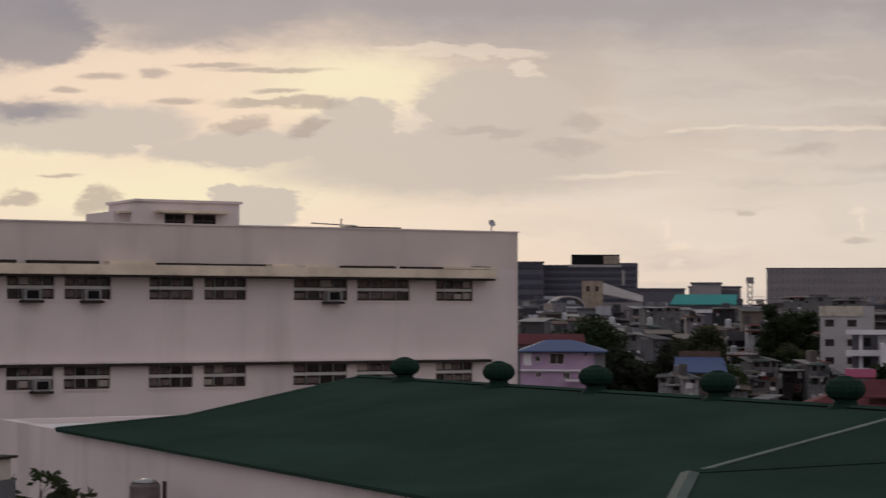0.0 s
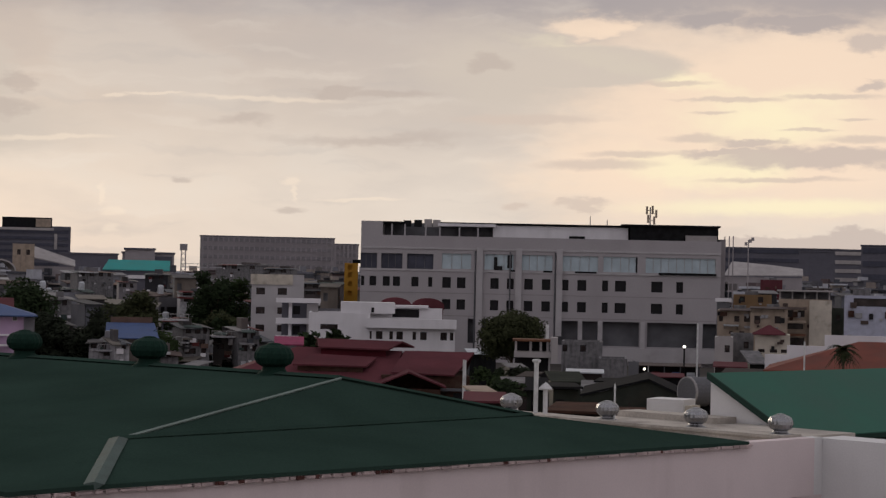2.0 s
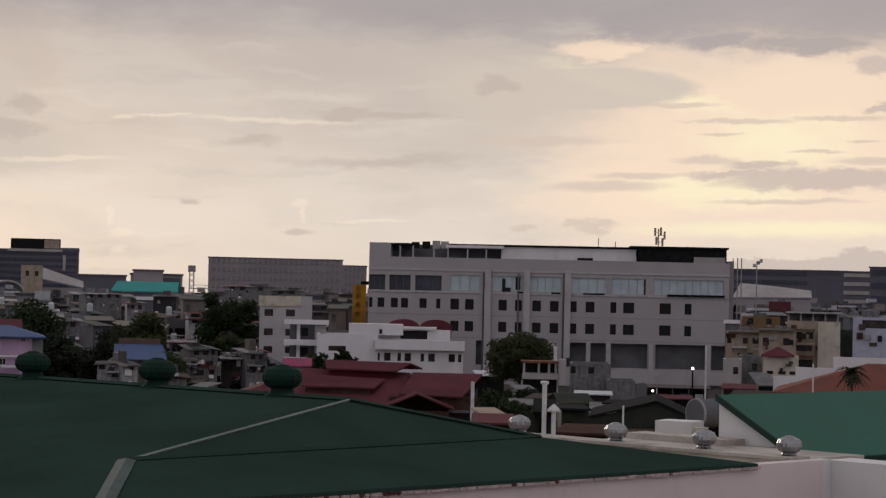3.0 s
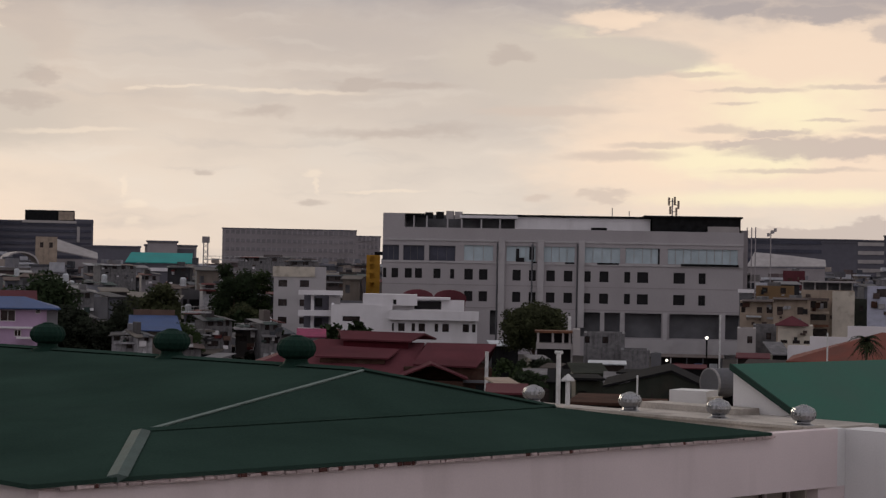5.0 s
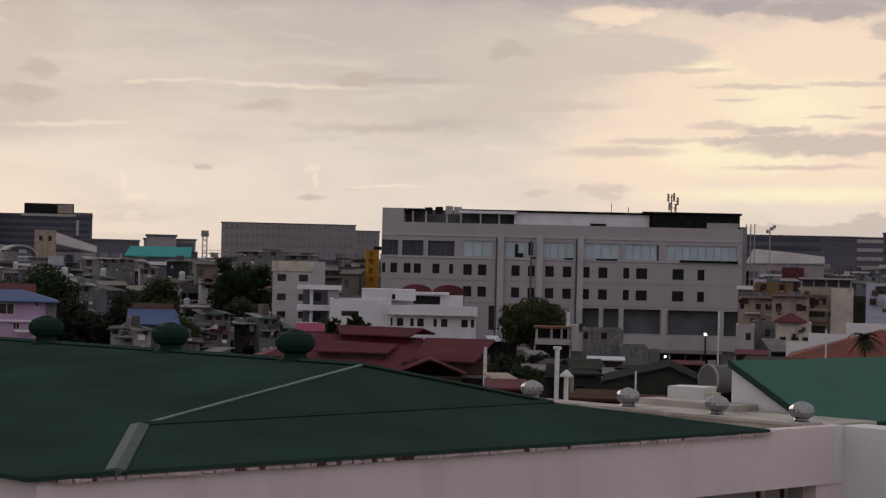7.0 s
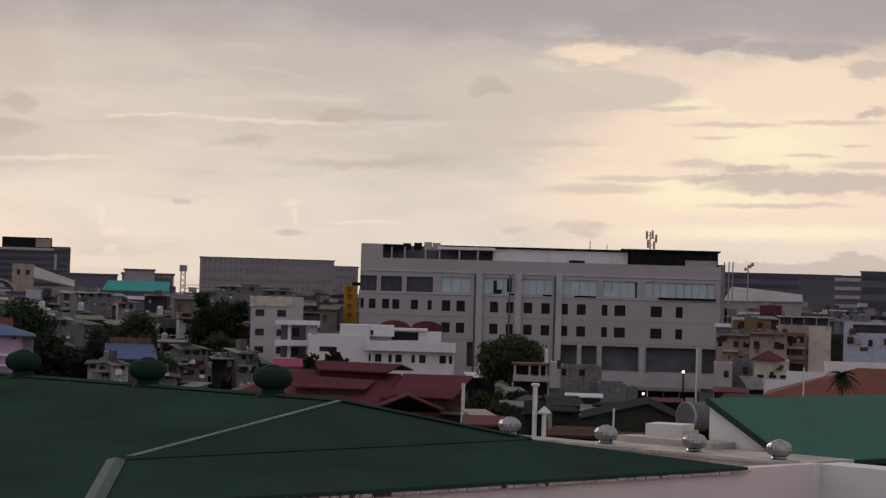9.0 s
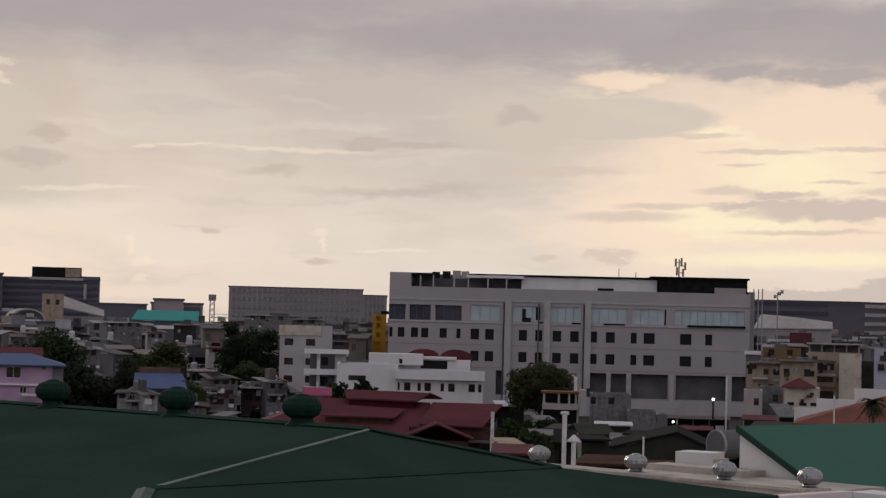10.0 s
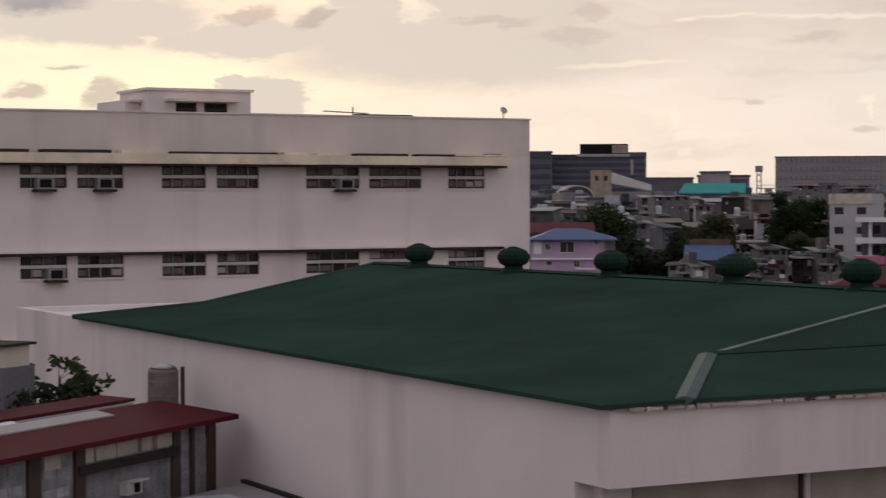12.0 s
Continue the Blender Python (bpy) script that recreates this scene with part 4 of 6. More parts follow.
for bx0, bx1, bz0, bz1 in ((-6.74, -6.25, 14.83, 16.81), (-6.72, -5.48, 14.75, 15.5), (-4.77, -4.1, 15.21, 17.11), (13.98, 14.31, 14.83, 17.15)):
    part("missing_pane", boxes((bx0, bx1, 0.06, 0.118, bz0, bz1)), M_DARK, gb_)
for bx0, bx1 in ((0.5, 1.83), (5.14, 8.29), (-4.39, -3.65)):
    part("ledge_gap", boxes((bx0, bx1, -0.16, -0.122, 14.7, 14.95)), M_BLACK, gb_)
# roof level
part("roof_corner_block", boxes((-gw, -23.19, 0, 12, GT + 0.002, 21.75)), M_GREY, gb_)
# Terrace back wall takes the shade grey, so its shadow is in the colour.
part("terrace_wall", boxes((-23.19, -7.02, 4, 4.4, GT - 0.4, 21.67)), M_SHADE, gb_)
part("terrace_roof", boxes((-23.22, -20.32, 0.3, 6, 21.41, 21.74)), M_BLACK, gb_)
part("terrace_roof", boxes((-15.08, -6.63, 0.3, 6, 21.19, 21.6)), M_WHITE, gb_)
part("terrace_roof_edge", boxes((-15.09, 13.25, 1.6, 12, 21.58, 21.82)), M_BLACK, gb_)
part("terrace_post", boxes(*[(x0, x0 + 0.2, 0.4, 0.6, GT - 0.4, 21.42) for x0 in (-21.95, -20.04, -16.97, -14.9, -12.0, -9.27)]), M_GREY_PALE, gb_)
part("white_penthouse", boxes((-7.02, 12.87, 2.0, 12, GT - 0.4, 21.51)), M_WHITE, gb_, "white roof-top storey")
part("black_penthouse", boxes((13.12, 25.97, 1.0, 12, GT - 0.4, 21.76)), M_BLACK, gb_, "black roof-top screen")
part("black_roof_edge", boxes((11.85, 26.27, 0.6, 12.5, 21.76, 22.01)), M_BLACK, gb_)
part("roof_clutter", boxes((21.18, 25.73, 0.2, 0.9, GT + 0.002, 20.54)), M_FARPALE, gb_)
part("roof_clutter", boxes((4.19, 6.51, 0.6, 1.6, GT + 0.002, 20.09)), M_BLACK, gb_)
for cx in (-19.66, -18.08, -16.58, -15.33):
    part("roof_unit", boxes((cx - 0.55, cx + 0.55, 1.0, 2.2, 21.03, 22.1 + rng.uniform(-0.2, 0.1))), M_BLACK if cx < -17.42 else M_FARPALE, gb_)
part("side_flank", boxes((gw + 0.002, gw + 0.9, 3, 28, 0, 20.11)), M_FARGREY, gb_)
am = thing("cell_antenna", "telecom antenna cluster on a pole on the roof", "antenna", facing(6.31, 297, 0, 21.84))
part("pole", rod(bmesh.new(), (0, 0, 0), (0, 0, 3.0), 0.1), M_FARGREY, am)
for dx, z0 in ((-0.5, 1.9), (0.35, 2.0), (0.9, 1.4), (-0.3, 0.6), (0.6, 0.4)):
    part("panel", boxes((dx - 0.16, dx + 0.16, -0.1, 0.1, z0, z0 + 1.2)), M_BEIGE, am)
    part("bracket", rod(bmesh.new(), (0, 0, z0 + 0.6), (dx, 0, z0 + 0.6), 0.05), M_FARGREY, am)
for bx_, hh in ((4.59, 1.6), (5.078, 1.1)):
    wp = thing("whip_antenna", "thin whip antenna on the roof", "antenna", facing(bx_, 296, 0, 21.65))
    part("rod", rod(bmesh.new(), (0, 0, 0), (0, 0, hh), 0.06), M_FARGREY, wp)


def simple_block(name, label, b, d, w, depth, top, wall, roof, rows, turn=0.0, base=0.0, glass=None, category="building", parapet=0.4, clutter=0):
    """A flat-roofed block; rows: (z0, z1, list of (x, width)) of windows in its front."""
    t = thing(name, label, category, facing(b, d, turn))
    hs = [(x - ww / 2, x + ww / 2, z0, z1) for z0, z1, xs in rows for x, ww in xs]
    shell(t, w, depth, top, hs, wall, roof, base=base, parapet=parapet)
    for h in hs:
        window(t, *h, 0.12, glass or M_PANE, M_DARK, bars=1 if h[1] - h[0] > 0.7 else 0, cross=False)
    for k in range(clutter):
        xg, zg = rng.uniform(-w / 2, w / 2 - 0.6), top - rng.uniform(0.5, 4.2)
        part(("wall_box", "cloth", "shutter")[k % 3], boxes((xg, xg + rng.uniform(0.25, 0.8), -0.1 - 0.02 * k, -0.004, zg, zg + rng.uniform(0.2, 0.7))), (M_BROWN, M_GRIMYPALE, M_RUSTDARK, M_DARK, M_TOWNROOF)[k % 5], t)
    if clutter:
        xg = rng.uniform(-w * 0.4, 0)
        part("roof_room", boxes((xg, xg + w * 0.35, depth * 0.3, depth * 0.7, top - parapet, top + rng.uniform(0.3, 0.7))), M_GRIMY, t)
    return t


# ---- white building with stepped roofs ----
D = 230
wb_ = simple_block("white_house", "white painted three-storey building with small dark windows", -0.524, D, 10.25, 12, 7.9, M_WHITE, M_ROOFDECK,
    [(6.19, 7.11, [(-4.73, 0.35), (-3.68, 0.75), (-2.3, 0.4), (-1.31, 0.75), (0.39, 0.4), (1.45, 0.75), (3.81, 0.75), (4.73, 0.4)])])
part("balcony_parapet", boxes((-5.13, 5.26, -0.9, -0.002, 7.51, 8.62)), M_WHITE, wb_)
part("upper_storey", pierced(-5.13, 3.61, 7.9 + 0.002, 9.87, 1.5, 1.7, [(-2.23, 0.92, 8.74, 9.72)]), M_WHITE, wb_)
# Near-black block behind the opening, in place of a shaded room.
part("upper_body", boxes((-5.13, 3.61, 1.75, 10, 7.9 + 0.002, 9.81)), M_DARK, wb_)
part("upper_slab", boxes((-5.26, 1.97, 0.9, 10.2, 9.87 + 0.002, 10.14)), M_WHITE, wb_)
wl = simple_block("white_house", "white painted block with a long slit window and stair tower", -2.601, D, 7.1, 11, 9.14, M_WHITE, M_ROOFDECK,
    [(7.21, 7.8, [(-1.18, 2.0)])])
part("stair_tower", boxes((0.13, 6.44, 0.3, 6, 9.14 + 0.002, 10.43)), M_WHITE, wl)
window(wl, 3.68, 4.01, 9.3, 9.83, 0.2, M_DARK, M_DARK, bars=0, cross=False)
# barrel canopies
cn = thing("barrel_canopy", "twin maroon barrel-vaulted roof canopy", "canopy", facing(-0.524, 236, 0, 0))


def vault(cx, half, rise, z0, y0, y1, thick, filled=0.0):
    """One arched roof shell about x = cx, springing at z0; filled: closed down to that height below."""
    bm, n = bmesh.new(), 14
    arc = [math.pi * k / n for k in range(n + 1)]
    out = [(cx - half * math.cos(a), z0 + rise * math.sin(a)) for a in arc]
    inn = [(cx + half, z0 - filled), (cx - half, z0 - filled)] if filled else [(cx + (half - thick) * math.cos(a), z0 + (rise - thick) * math.sin(a)) for a in arc]
    prof = out + inn
    fr_, bk_ = [bm.verts.new((x, y0, z)) for x, z in prof], [bm.verts.new((x, y1, z)) for x, z in prof]
    for k in range(len(prof)):
        q = (k + 1) % len(prof)
        bm.faces.new((fr_[k], fr_[q], bk_[q], bk_[k]))
    bm.faces.new(fr_[::-1])
    bm.faces.new(bk_)
    return bm


for s in (-1, 1):
    part("vault", vault(1.96 * s, 1.94, 0.94, 10.06, 0, 5, 0.12, 0.4), M_RED, cn)
part("end_panel", boxes((-3.78, 3.78, 0.3, 0.5, 8.98, 10.2)), M_RED, cn)
for x0 in (-3.78, 0.0, 3.64):
    part("post", boxes((x0 - 0.1, x0 + 0.1, 1, 1.2, 0, 10.2)), M_RED, cn)
# stepped white balconies and the grey apartment house
ws = thing("balcony_house", "white narrow house with stacked open balconies", "building", facing(-3.776, 240))
for i, (za, zb) in enumerate(((10.09, 10.64), (7.55, 8.24), (4.88, 6.11))):
    part("balcony", boxes((-2.74, 2.61 - 0.6 * i, -1.0, 0.0, za, zb)), M_WHITE, ws)
# Body is dark to hold the shade of the balcony recesses in colour.
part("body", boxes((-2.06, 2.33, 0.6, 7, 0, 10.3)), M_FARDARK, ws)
part("corner_column", boxes((-1.23, -0.82, 0.002, 0.4, 0, 10.57)), M_WHITE, ws)
part("side_pier", boxes((0.96, 2.33, 0.002, 0.59, 0, 9.95)), M_GREY_PALE, ws)
for zc in (8.68, 6.28):
    window(ws, -0.69, 0.14, zc, zc + 1.0, 0.5, M_DARK, M_DARK, bars=0, cross=False)
ap = simple_block("apartment_house", "grey four-storey apartment house with dark windows", -4.395, 262, 6.89, 9, 13.5, M_GREY_PALE, M_ROOFDECK,
    [(10.82, 11.72, [(-2.25, 1.15), (0.6, 1.2)]), (8.28, 9.17, [(-2.25, 1.15), (0.6, 1.2)]), (5.96, 6.85, [(-2.25, 1.15), (0.6, 1.2)])])
part("roof_band", boxes((-3.59, 1.95, -0.15, -0.002, 12.15, 13.5)), M_CREAM, ap)
# ochre tower
ot = thing("sign_tower", "narrow ochre yellow sign tower with dark openings", "tower", facing(-2.291, 300))
part("shaft", pierced(-1.03, 1.03, 0, 15.55, 0, 0.4, [(-0.5, 0.2, z, z + 0.8) for z in (13.41, 11.95, 10.58, 14.52)]), M_YELLOW, ot)
part("core", boxes((-1.03, 1.03, 0.8, 3, 0, 15.46)), M_YELLOW, ot)
part("cap", boxes((0.17, 1.37, 0, 1, 15.55 + 0.002, 16.06)), M_BLACK, ot)

# ---- maroon roofed market ----
mk = thing("market_building", "low building with stepped maroon sheet roofs", "building", facing(-2.356, 150))


def gable_roof(parent, x0, x1, y0, y1, ze, zr, material, along_x=True, name="roof_slope"):
    if along_x:
        ym = (y0 + y1) / 2
        quads = [[(x0, y0, ze), (x1, y0, ze), (x1, ym, zr), (x0, ym, zr)], [(x0, ym, zr), (x1, ym, zr), (x1, y1, ze), (x0, y1, ze)]]
    else:
        xm = (x0 + x1) / 2
        quads = [[(x0, y0, ze), (xm, y0, zr), (xm, y1, zr), (x0, y1, ze)], [(xm, y0, zr), (x1, y0, ze), (x1, y1, ze), (xm, y1, zr)]]
    for q in quads:
        bm = bmesh.new()
        slab(bm, q, 0.12)
        part(name, bm, material, parent)


def plate(parent, name, pts, material, thick=0.12):
    """One sheet roof plane."""
    return part(name, slab(bmesh.new(), pts, thick), material, parent)


# long hipped roof, a lean-to step on it, a raised monitor, and the cross wing with its front gable
plate(mk, "roof_slope", [(-9.6, -3.0, 5.55), (3.2, -3.0, 5.35), (4.3, 4.0, 7.55), (-3.9, 4.0, 7.75)], M_RED)
plate(mk, "roof_hip", [(-9.6, 9.0, 5.6), (-9.6, -3.0, 5.55), (-3.9, 4.0, 7.75)], M_RED)
plate(mk, "roof_slope", [(4.3, 4.0, 7.55), (3.2, 11.0, 5.6), (-8.9, 9.0, 5.6), (-3.9, 4.0, 7.75)], M_RED)
plate(mk, "step_roof", [(-4.05, -1.2, 6.62), (1.45, -1.2, 6.55), (2.3, 1.6, 7.12), (-2.6, 1.6, 7.32)], M_RED)
part("step_wall", boxes((-3.7, 1.2, -0.9, -0.6, 5.2, 6.46)), M_RUSTDARK, mk)
plate(mk, "monitor_roof", [(-2.2, 2.2, 7.84), (3.2, 2.2, 7.74), (4.3, 4.2, 8.30), (-2.35, 4.2, 8.42)], M_RED)
plate(mk, "monitor_roof", [(-2.35, 4.2, 8.42), (4.3, 4.2, 8.30), (5.3, 6.4, 7.85), (-2.5, 6.4, 7.85)], M_RED)
part("monitor_wall", boxes((-2.0, 3.0, 2.6, 2.8, 6.4, 7.66)), M_REDNEAR, mk)
plate(mk, "wing_roof", [(3.3, -2.6, 6.2), (8.0, -2.6, 6.08), (9.8, 2.4, 7.62), (4.45, 2.4, 7.64)], M_RED)
plate(mk, "wing_roof", [(4.45, 2.4, 7.64), (9.8, 2.4, 7.62), (9.6, 8.0, 6.1), (3.3, 8.0, 6.1)], M_RED)
plate(mk, "gable_slope", [(1.7, -5.4, 5.2), (4.55, -5.4, 6.38), (4.55, -2.0, 6.45), (1.7, -2.0, 5.25)], M_RED)
plate(mk, "gable_slope", [(4.55, -5.4, 6.38), (7.3, -5.4, 5.3), (7.3, -2.0, 5.35), (4.55, -2.0, 6.45)], M_RED)
part("wing_eave", boxes((2.4, 9.4, -2.55, -2.35, 4.86, 5.06)), M_SHADE, mk)
part("wing_wall", boxes((2.6, 9.2, -2.2, 7.6, 0, 5.95)), M_RUSTDARK, mk)
part("gable_wall", boxes((2.2, 6.9, -5.1, -2.3, 0, 5.1)), M_RUSTDARK, mk)
part("wall", boxes((-8.3, 2.55, -2.4, 8.4, 0, 5.2)), M_BEIGE, mk)
for xg in (3.1, 4.7, 6.2, 8.0):
    part("wall_opening", boxes((xg, xg + 0.8, -2.24, -2.202, 3.6, 4.7)), M_DARK, mk)
pk = thing("pink_shed", "small shed with a bright pink roof", "shed", facing(-4.037, 200))
gable_roof(pk, -1.5, 1.5, 0, 4, 6.38, 7.12, mat("magenta_sheet", (0.27, 0.055, 0.11), 0.7, var=0.2))
part("wall", boxes((-1.4, 1.4, 0.1, 3.9, 0, 6.27)), M_CONC, pk)

# ---- lilac house with a blue roof ----
lh = thing("lilac_house", "lilac painted house with a blue hipped sheet roof", "house", facing(-12.625, 160))
lw = [(-1.83, -1.37, 8.72, 9.27), (-0.64, 0.55, 8.54, 9.45), (2.1, 2.47, 9.17, 9.72),
      (-1.74, -1.28, 7.49, 7.9), (0.46, 1.01, 7.35, 7.9)]
part("front_wall", pierced(-2.97, 2.97, 0, 9.63, 0, 0.25, lw), M_LILAC, lh)
part("body", boxes((-2.97, 2.97, 0.5, 8, 0, 9.63)), M_LILAC, lh)
for h in lw:
    window(lh, *h, 0.1, M_PANE, M_FRAME, bars=1, cross=False)
part("floor_band", boxes((-2.97, 2.29, -0.3, -0.002, 7.99, 8.13)), M_WHITE, lh)
part("side_wing", boxes((2.29, 3.84, 0.8, 7.0, 0, 9.44)), M_TOWNWALL, lh)
part("balcony_shade", boxes((-2.74, -2.1, -0.06, -0.002, 8.45, 9.46)), M_WHITE, lh)
# Black strip that paints the shade under the roof edge.
part("eave_board", boxes((-3.02, 2.93, -0.5, -0.003, 9.5, 9.59)), M_BLACK, lh)
part("porch", boxes((0.64, 2.19, -1.2, -0.303, 7.21, 7.34)), M_WHITE, lh)
hr = bmesh.new()
e, r = 9.63, 10.46
x0, x1 = -3.11, 4.02
slab(hr, [(x0, -0.6, e), (x1, -0.6, e), (x1 - 2.8, 3.5, r), (x0 + 2.2, 3.5, r)], 0.1)
slab(hr, [(x1, -0.6, e), (x1, 8.4, e), (x1 - 2.8, 4.5, r), (x1 - 2.8, 3.5, r)], 0.1)
slab(hr, [(x0, 8.4, e), (x0, -0.6, e), (x0 + 2.2, 3.5, r), (x0 + 2.2, 4.5, r)], 0.1)
slab(hr, [(x1, 8.4, e), (x0, 8.4, e), (x0 + 2.2, 4.5, r), (x1 - 2.8, 4.5, r)], 0.1)
part("roof", hr, M_BLUE, lh)
rr_ = thing("red_roof_house", "house with a dull red sheet roof", "house", facing(-13.196, 176))
gable_roof(rr_, -4.2, 4.2, 0, 7, 9.9, 10.76, M_RED)
part("wall", boxes((-4, 4, 0.3, 6.7, 0, 9.8)), M_CONC, rr_)
bs = thing("blue_roof_house", "grey house with a blue lean-to sheet roof", "house", facing(-8.515, 180))
part("wall", pierced(-2.2, 2.2, 0, 7.47, 0, 0.2, [(-1.6, -0.6, 6.08, 6.85), (0.4, 1.4, 6.08, 6.85)]), M_TOWNWALL, bs)
# Blackened body paints the gloom behind the wall openings.
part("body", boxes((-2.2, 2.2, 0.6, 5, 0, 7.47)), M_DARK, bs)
br_ = bmesh.new()
slab(br_, [(-2.4, -0.5, 7.36), (2.4, -0.5, 7.36), (2.0, 5.2, 8.6), (-2.4, 5.2, 8.6)], 0.08)
part("roof", br_, M_BLUE, bs)
part("upper_sheet", boxes((-2.0, 1.8, 5.3, 5.6, 8.37, 9.11)), M_TOWNROOF, bs)

# ---- teal hall, far blocks, mast ----
th = thing("teal_roof_hall", "distant hall with a bright teal sheet roof", "building", facing(-8.451, 420))
tb = bmesh.new()
slab(tb, [(-6.96, 0, 14.14), (6.96, 0, 14.14), (7.2, 6, 16.21), (-5.76, 6, 16.21)], 0.2)
part("roof", tb, M_TEAL, th)
part("wall", boxes((-6.72, 4.8, 0.5, 6, 0, 13.9)), M_FARDARK, th)
part("white_band", boxes((-6.96, 2.4, 0.1, 0.48, 12.27, 12.99)), M_WHITE, th)


ah = thing("arched_hall", "distant grey hall with an arched roof", "building", facing(-12.3, 520, 10, land(520) - 0.3))
part("vault", vault(0, 4.6, 3.2, 9.0, 0, 9, 0.4), M_FARPALE, ah)
part("end_wall", boxes((-4.4, 4.4, 0.6, 8.6, 0, 9.2)), M_FARGREY, ah)
simple_block("ochre_block", "distant ochre block with a few dark windows", -11.616, 530, 5.6, 8, 20.6, M_BEIGE, M_ROOFDECK, [(17.73, 19.09, [(-1.2, 0.9), (1.2, 0.9)])])
pr = thing("sloping_hall", "distant hall with a long pale sloping roof", "building", facing(-10.804, 540))
part("roof", slab(bmesh.new(), [(-5.5, 0, 17.34), (6.0, 0, 15.17), (6.0, 8, 16.75), (-5.5, 8, 20.5)], 0.3), M_FARPALE, pr)
part("wall", boxes((-5.3, 5.8, 0.4, 7.8, 0, 14.86)), M_FARGREY, pr)


def far_block(name, label, b, d, w, depth, top, material, bands=0, piers=0, low=0.0, dark=None, turn=0.0):
    t = thing(name, label, "building", facing(b, d, turn))
    part("body", boxes((-w / 2, w / 2, 0.6, depth, 0, top)), material, t)
    for i in range(bands):
        z = low + (top - low) * (i + 0.45) / bands
        part("window_band", boxes((-w / 2 + 0.6, w / 2 - 0.6, 0.3, 0.598, z, z + (top - low) / bands * 0.42)), dark or M_FARDARK, t)
    for i in range(piers):
        x = -w / 2 + w * (i + 0.5) / piers
        part("pier", boxes((x - 0.35, x + 0.35, 0, 0.28, low, top)), material, t)
    part("roof_edge", boxes((-w / 2 - 0.3, w / 2 + 0.3, 0.2, depth, top + 0.002, top + 0.5)), M_FARDARK, t)
    return t


far_block("far_office_block", "long distant grey office block with rows of windows", -4.72, 900, 60.69, 20, 31.29, M_FARGREY, 6, 26, 8, M_FARBAND)
far_block("far_office_block", "distant grey office wing", -2.454, 950, 11.94, 20, 29.7, M_FARGREY, 6, 6, 8, M_FARBAND)
fd = far_block("far_dark_block", "distant dark office block with a set-back top", -11.687, 700, 33.2, 25, 28.1, M_FARDARK, 9, 0, 8, M_FARBLUE)
part("top_storey", boxes((-6.6, 10.4, 2, 18, 28.1 + 0.5, 32.3)), M_BLACK, fd)
part("top_panel", boxes((4.8, 10.0, 1.6, 1.99, 28.5 + 0.5, 31.9)), M_BEIGE, fd)
part("ledge", boxes((-7.6, 11.0, 0, 0.59, 28.1 - 0.3, 28.7)), M_FARPALE, fd)
part("sign_strip", boxes((11.2, 12.2, -0.1, 0.29, 21.35, 26.75)), M_FARPALE, fd)
part("end_tower", boxes((10.4, 16.8, 0.9, 20, 0, 29.04 + 0.3)), M_FARDARK, fd)
far_block("far_dark_block", "distant low dark block behind the school", -13.931, 690, 21.69, 25, 29.06, M_FARDARK, 6, 0, 8, M_FARBLUE)
far_block("far_low_block", "distant low dark roofline", -9.791, 650, 18.57, 20, 19.4, M_FARDARK)
far_block("far_pale_block", "distant pale block with a rounded roof", -8.114, 600, 15.43, 20, 19.52, M_FARGREY, 2, 0, 8)
far_block("far_pale_block", "distant pale flat roof block", -8.355, 590, 8.77, 12, 20.53, M_FARGREY)
ms = thing("telecom_mast", "distant steel lattice telecom mast with a head frame", "mast", facing(-7.117, 500))
mt = 21.07
lat = bmesh.new()
for sx_ in (-1, 1):
    for sy_ in (-1, 1):
        rod(lat, (0.75 * sx_, 0.75 * sy_, 0), (0.5 * sx_, 0.5 * sy_, mt), 0.14, 5)
k = 0.0
while k < mt - 1.5:
    rod(lat, (-0.7, -0.7, k), (0.7, -0.7, k + 1.5), 0.09, 4)
    rod(lat, (0.7, -0.7, k), (-0.7, -0.7, k + 1.5), 0.09, 4)
    k += 1.5
part("lattice", lat, M_FARGREY, ms)
part("head", boxes((-0.95, 0.95, -0.6, 0.6, mt - 1.6, mt)), M_FARGREY, ms)
# right-hand distance
far_block("far_long_block", "long distant dark block under the sky", 10.061, 1000, 57.14, 20, 33.11, M_FARDARK, 3, 0, 20, M_FARBLUE)
far_block("far_long_block", "distant dark block with pale floor bands", 11.168, 900, 19.29, 20, 29.99, M_FARDARK)
far_block("far_long_block", "distant block with pale floor bands", 12.032, 820, 14.53, 20, 29.27, M_FARDARK, 4, 0, 15, M_FARPALE)
far_block("far_long_block", "distant dark flat-roofed block", 13.511, 760, 32.57, 20, 29.88, M_FARDARK, 3, 0, 15, M_FARBLUE)
wr = thing("far_white_roof", "distant large hall with a pale curved roof", "building", facing(9.632, 600))
part("roof", slab(bmesh.new(), [(-12.34, 0, 16.91), (11.02, 0, 17.24), (10.97, 9, 19.26), (0.96, 9, 20.34), (-10.27, 9, 21.21)], 0.3), M_FARPALE, wr)
for xg, wg in ((-3.0, 2.4), (5.4, 4.6)):
    part("skylight", slab(bmesh.new(), [(xg, 3.0, 14.9), (xg + wg, 3.0, 14.9), (xg + wg - 0.6, 5.0, 16.2), (xg + 0.4, 5.0, 16.2)], 0.1), M_FARBAND, wr)
part("wall", boxes((-12.04, 10.72, 0.6, 9, 0, 16.41)), M_FARGREY, wr)
ra = thing("rooftop_antenna", "antenna panels on a pole", "antenna", facing(9.122, 420))
part("pole", rod(bmesh.new(), (0, 0, 0), (0, 0, 23.19), 0.12), M_FARGREY, ra)
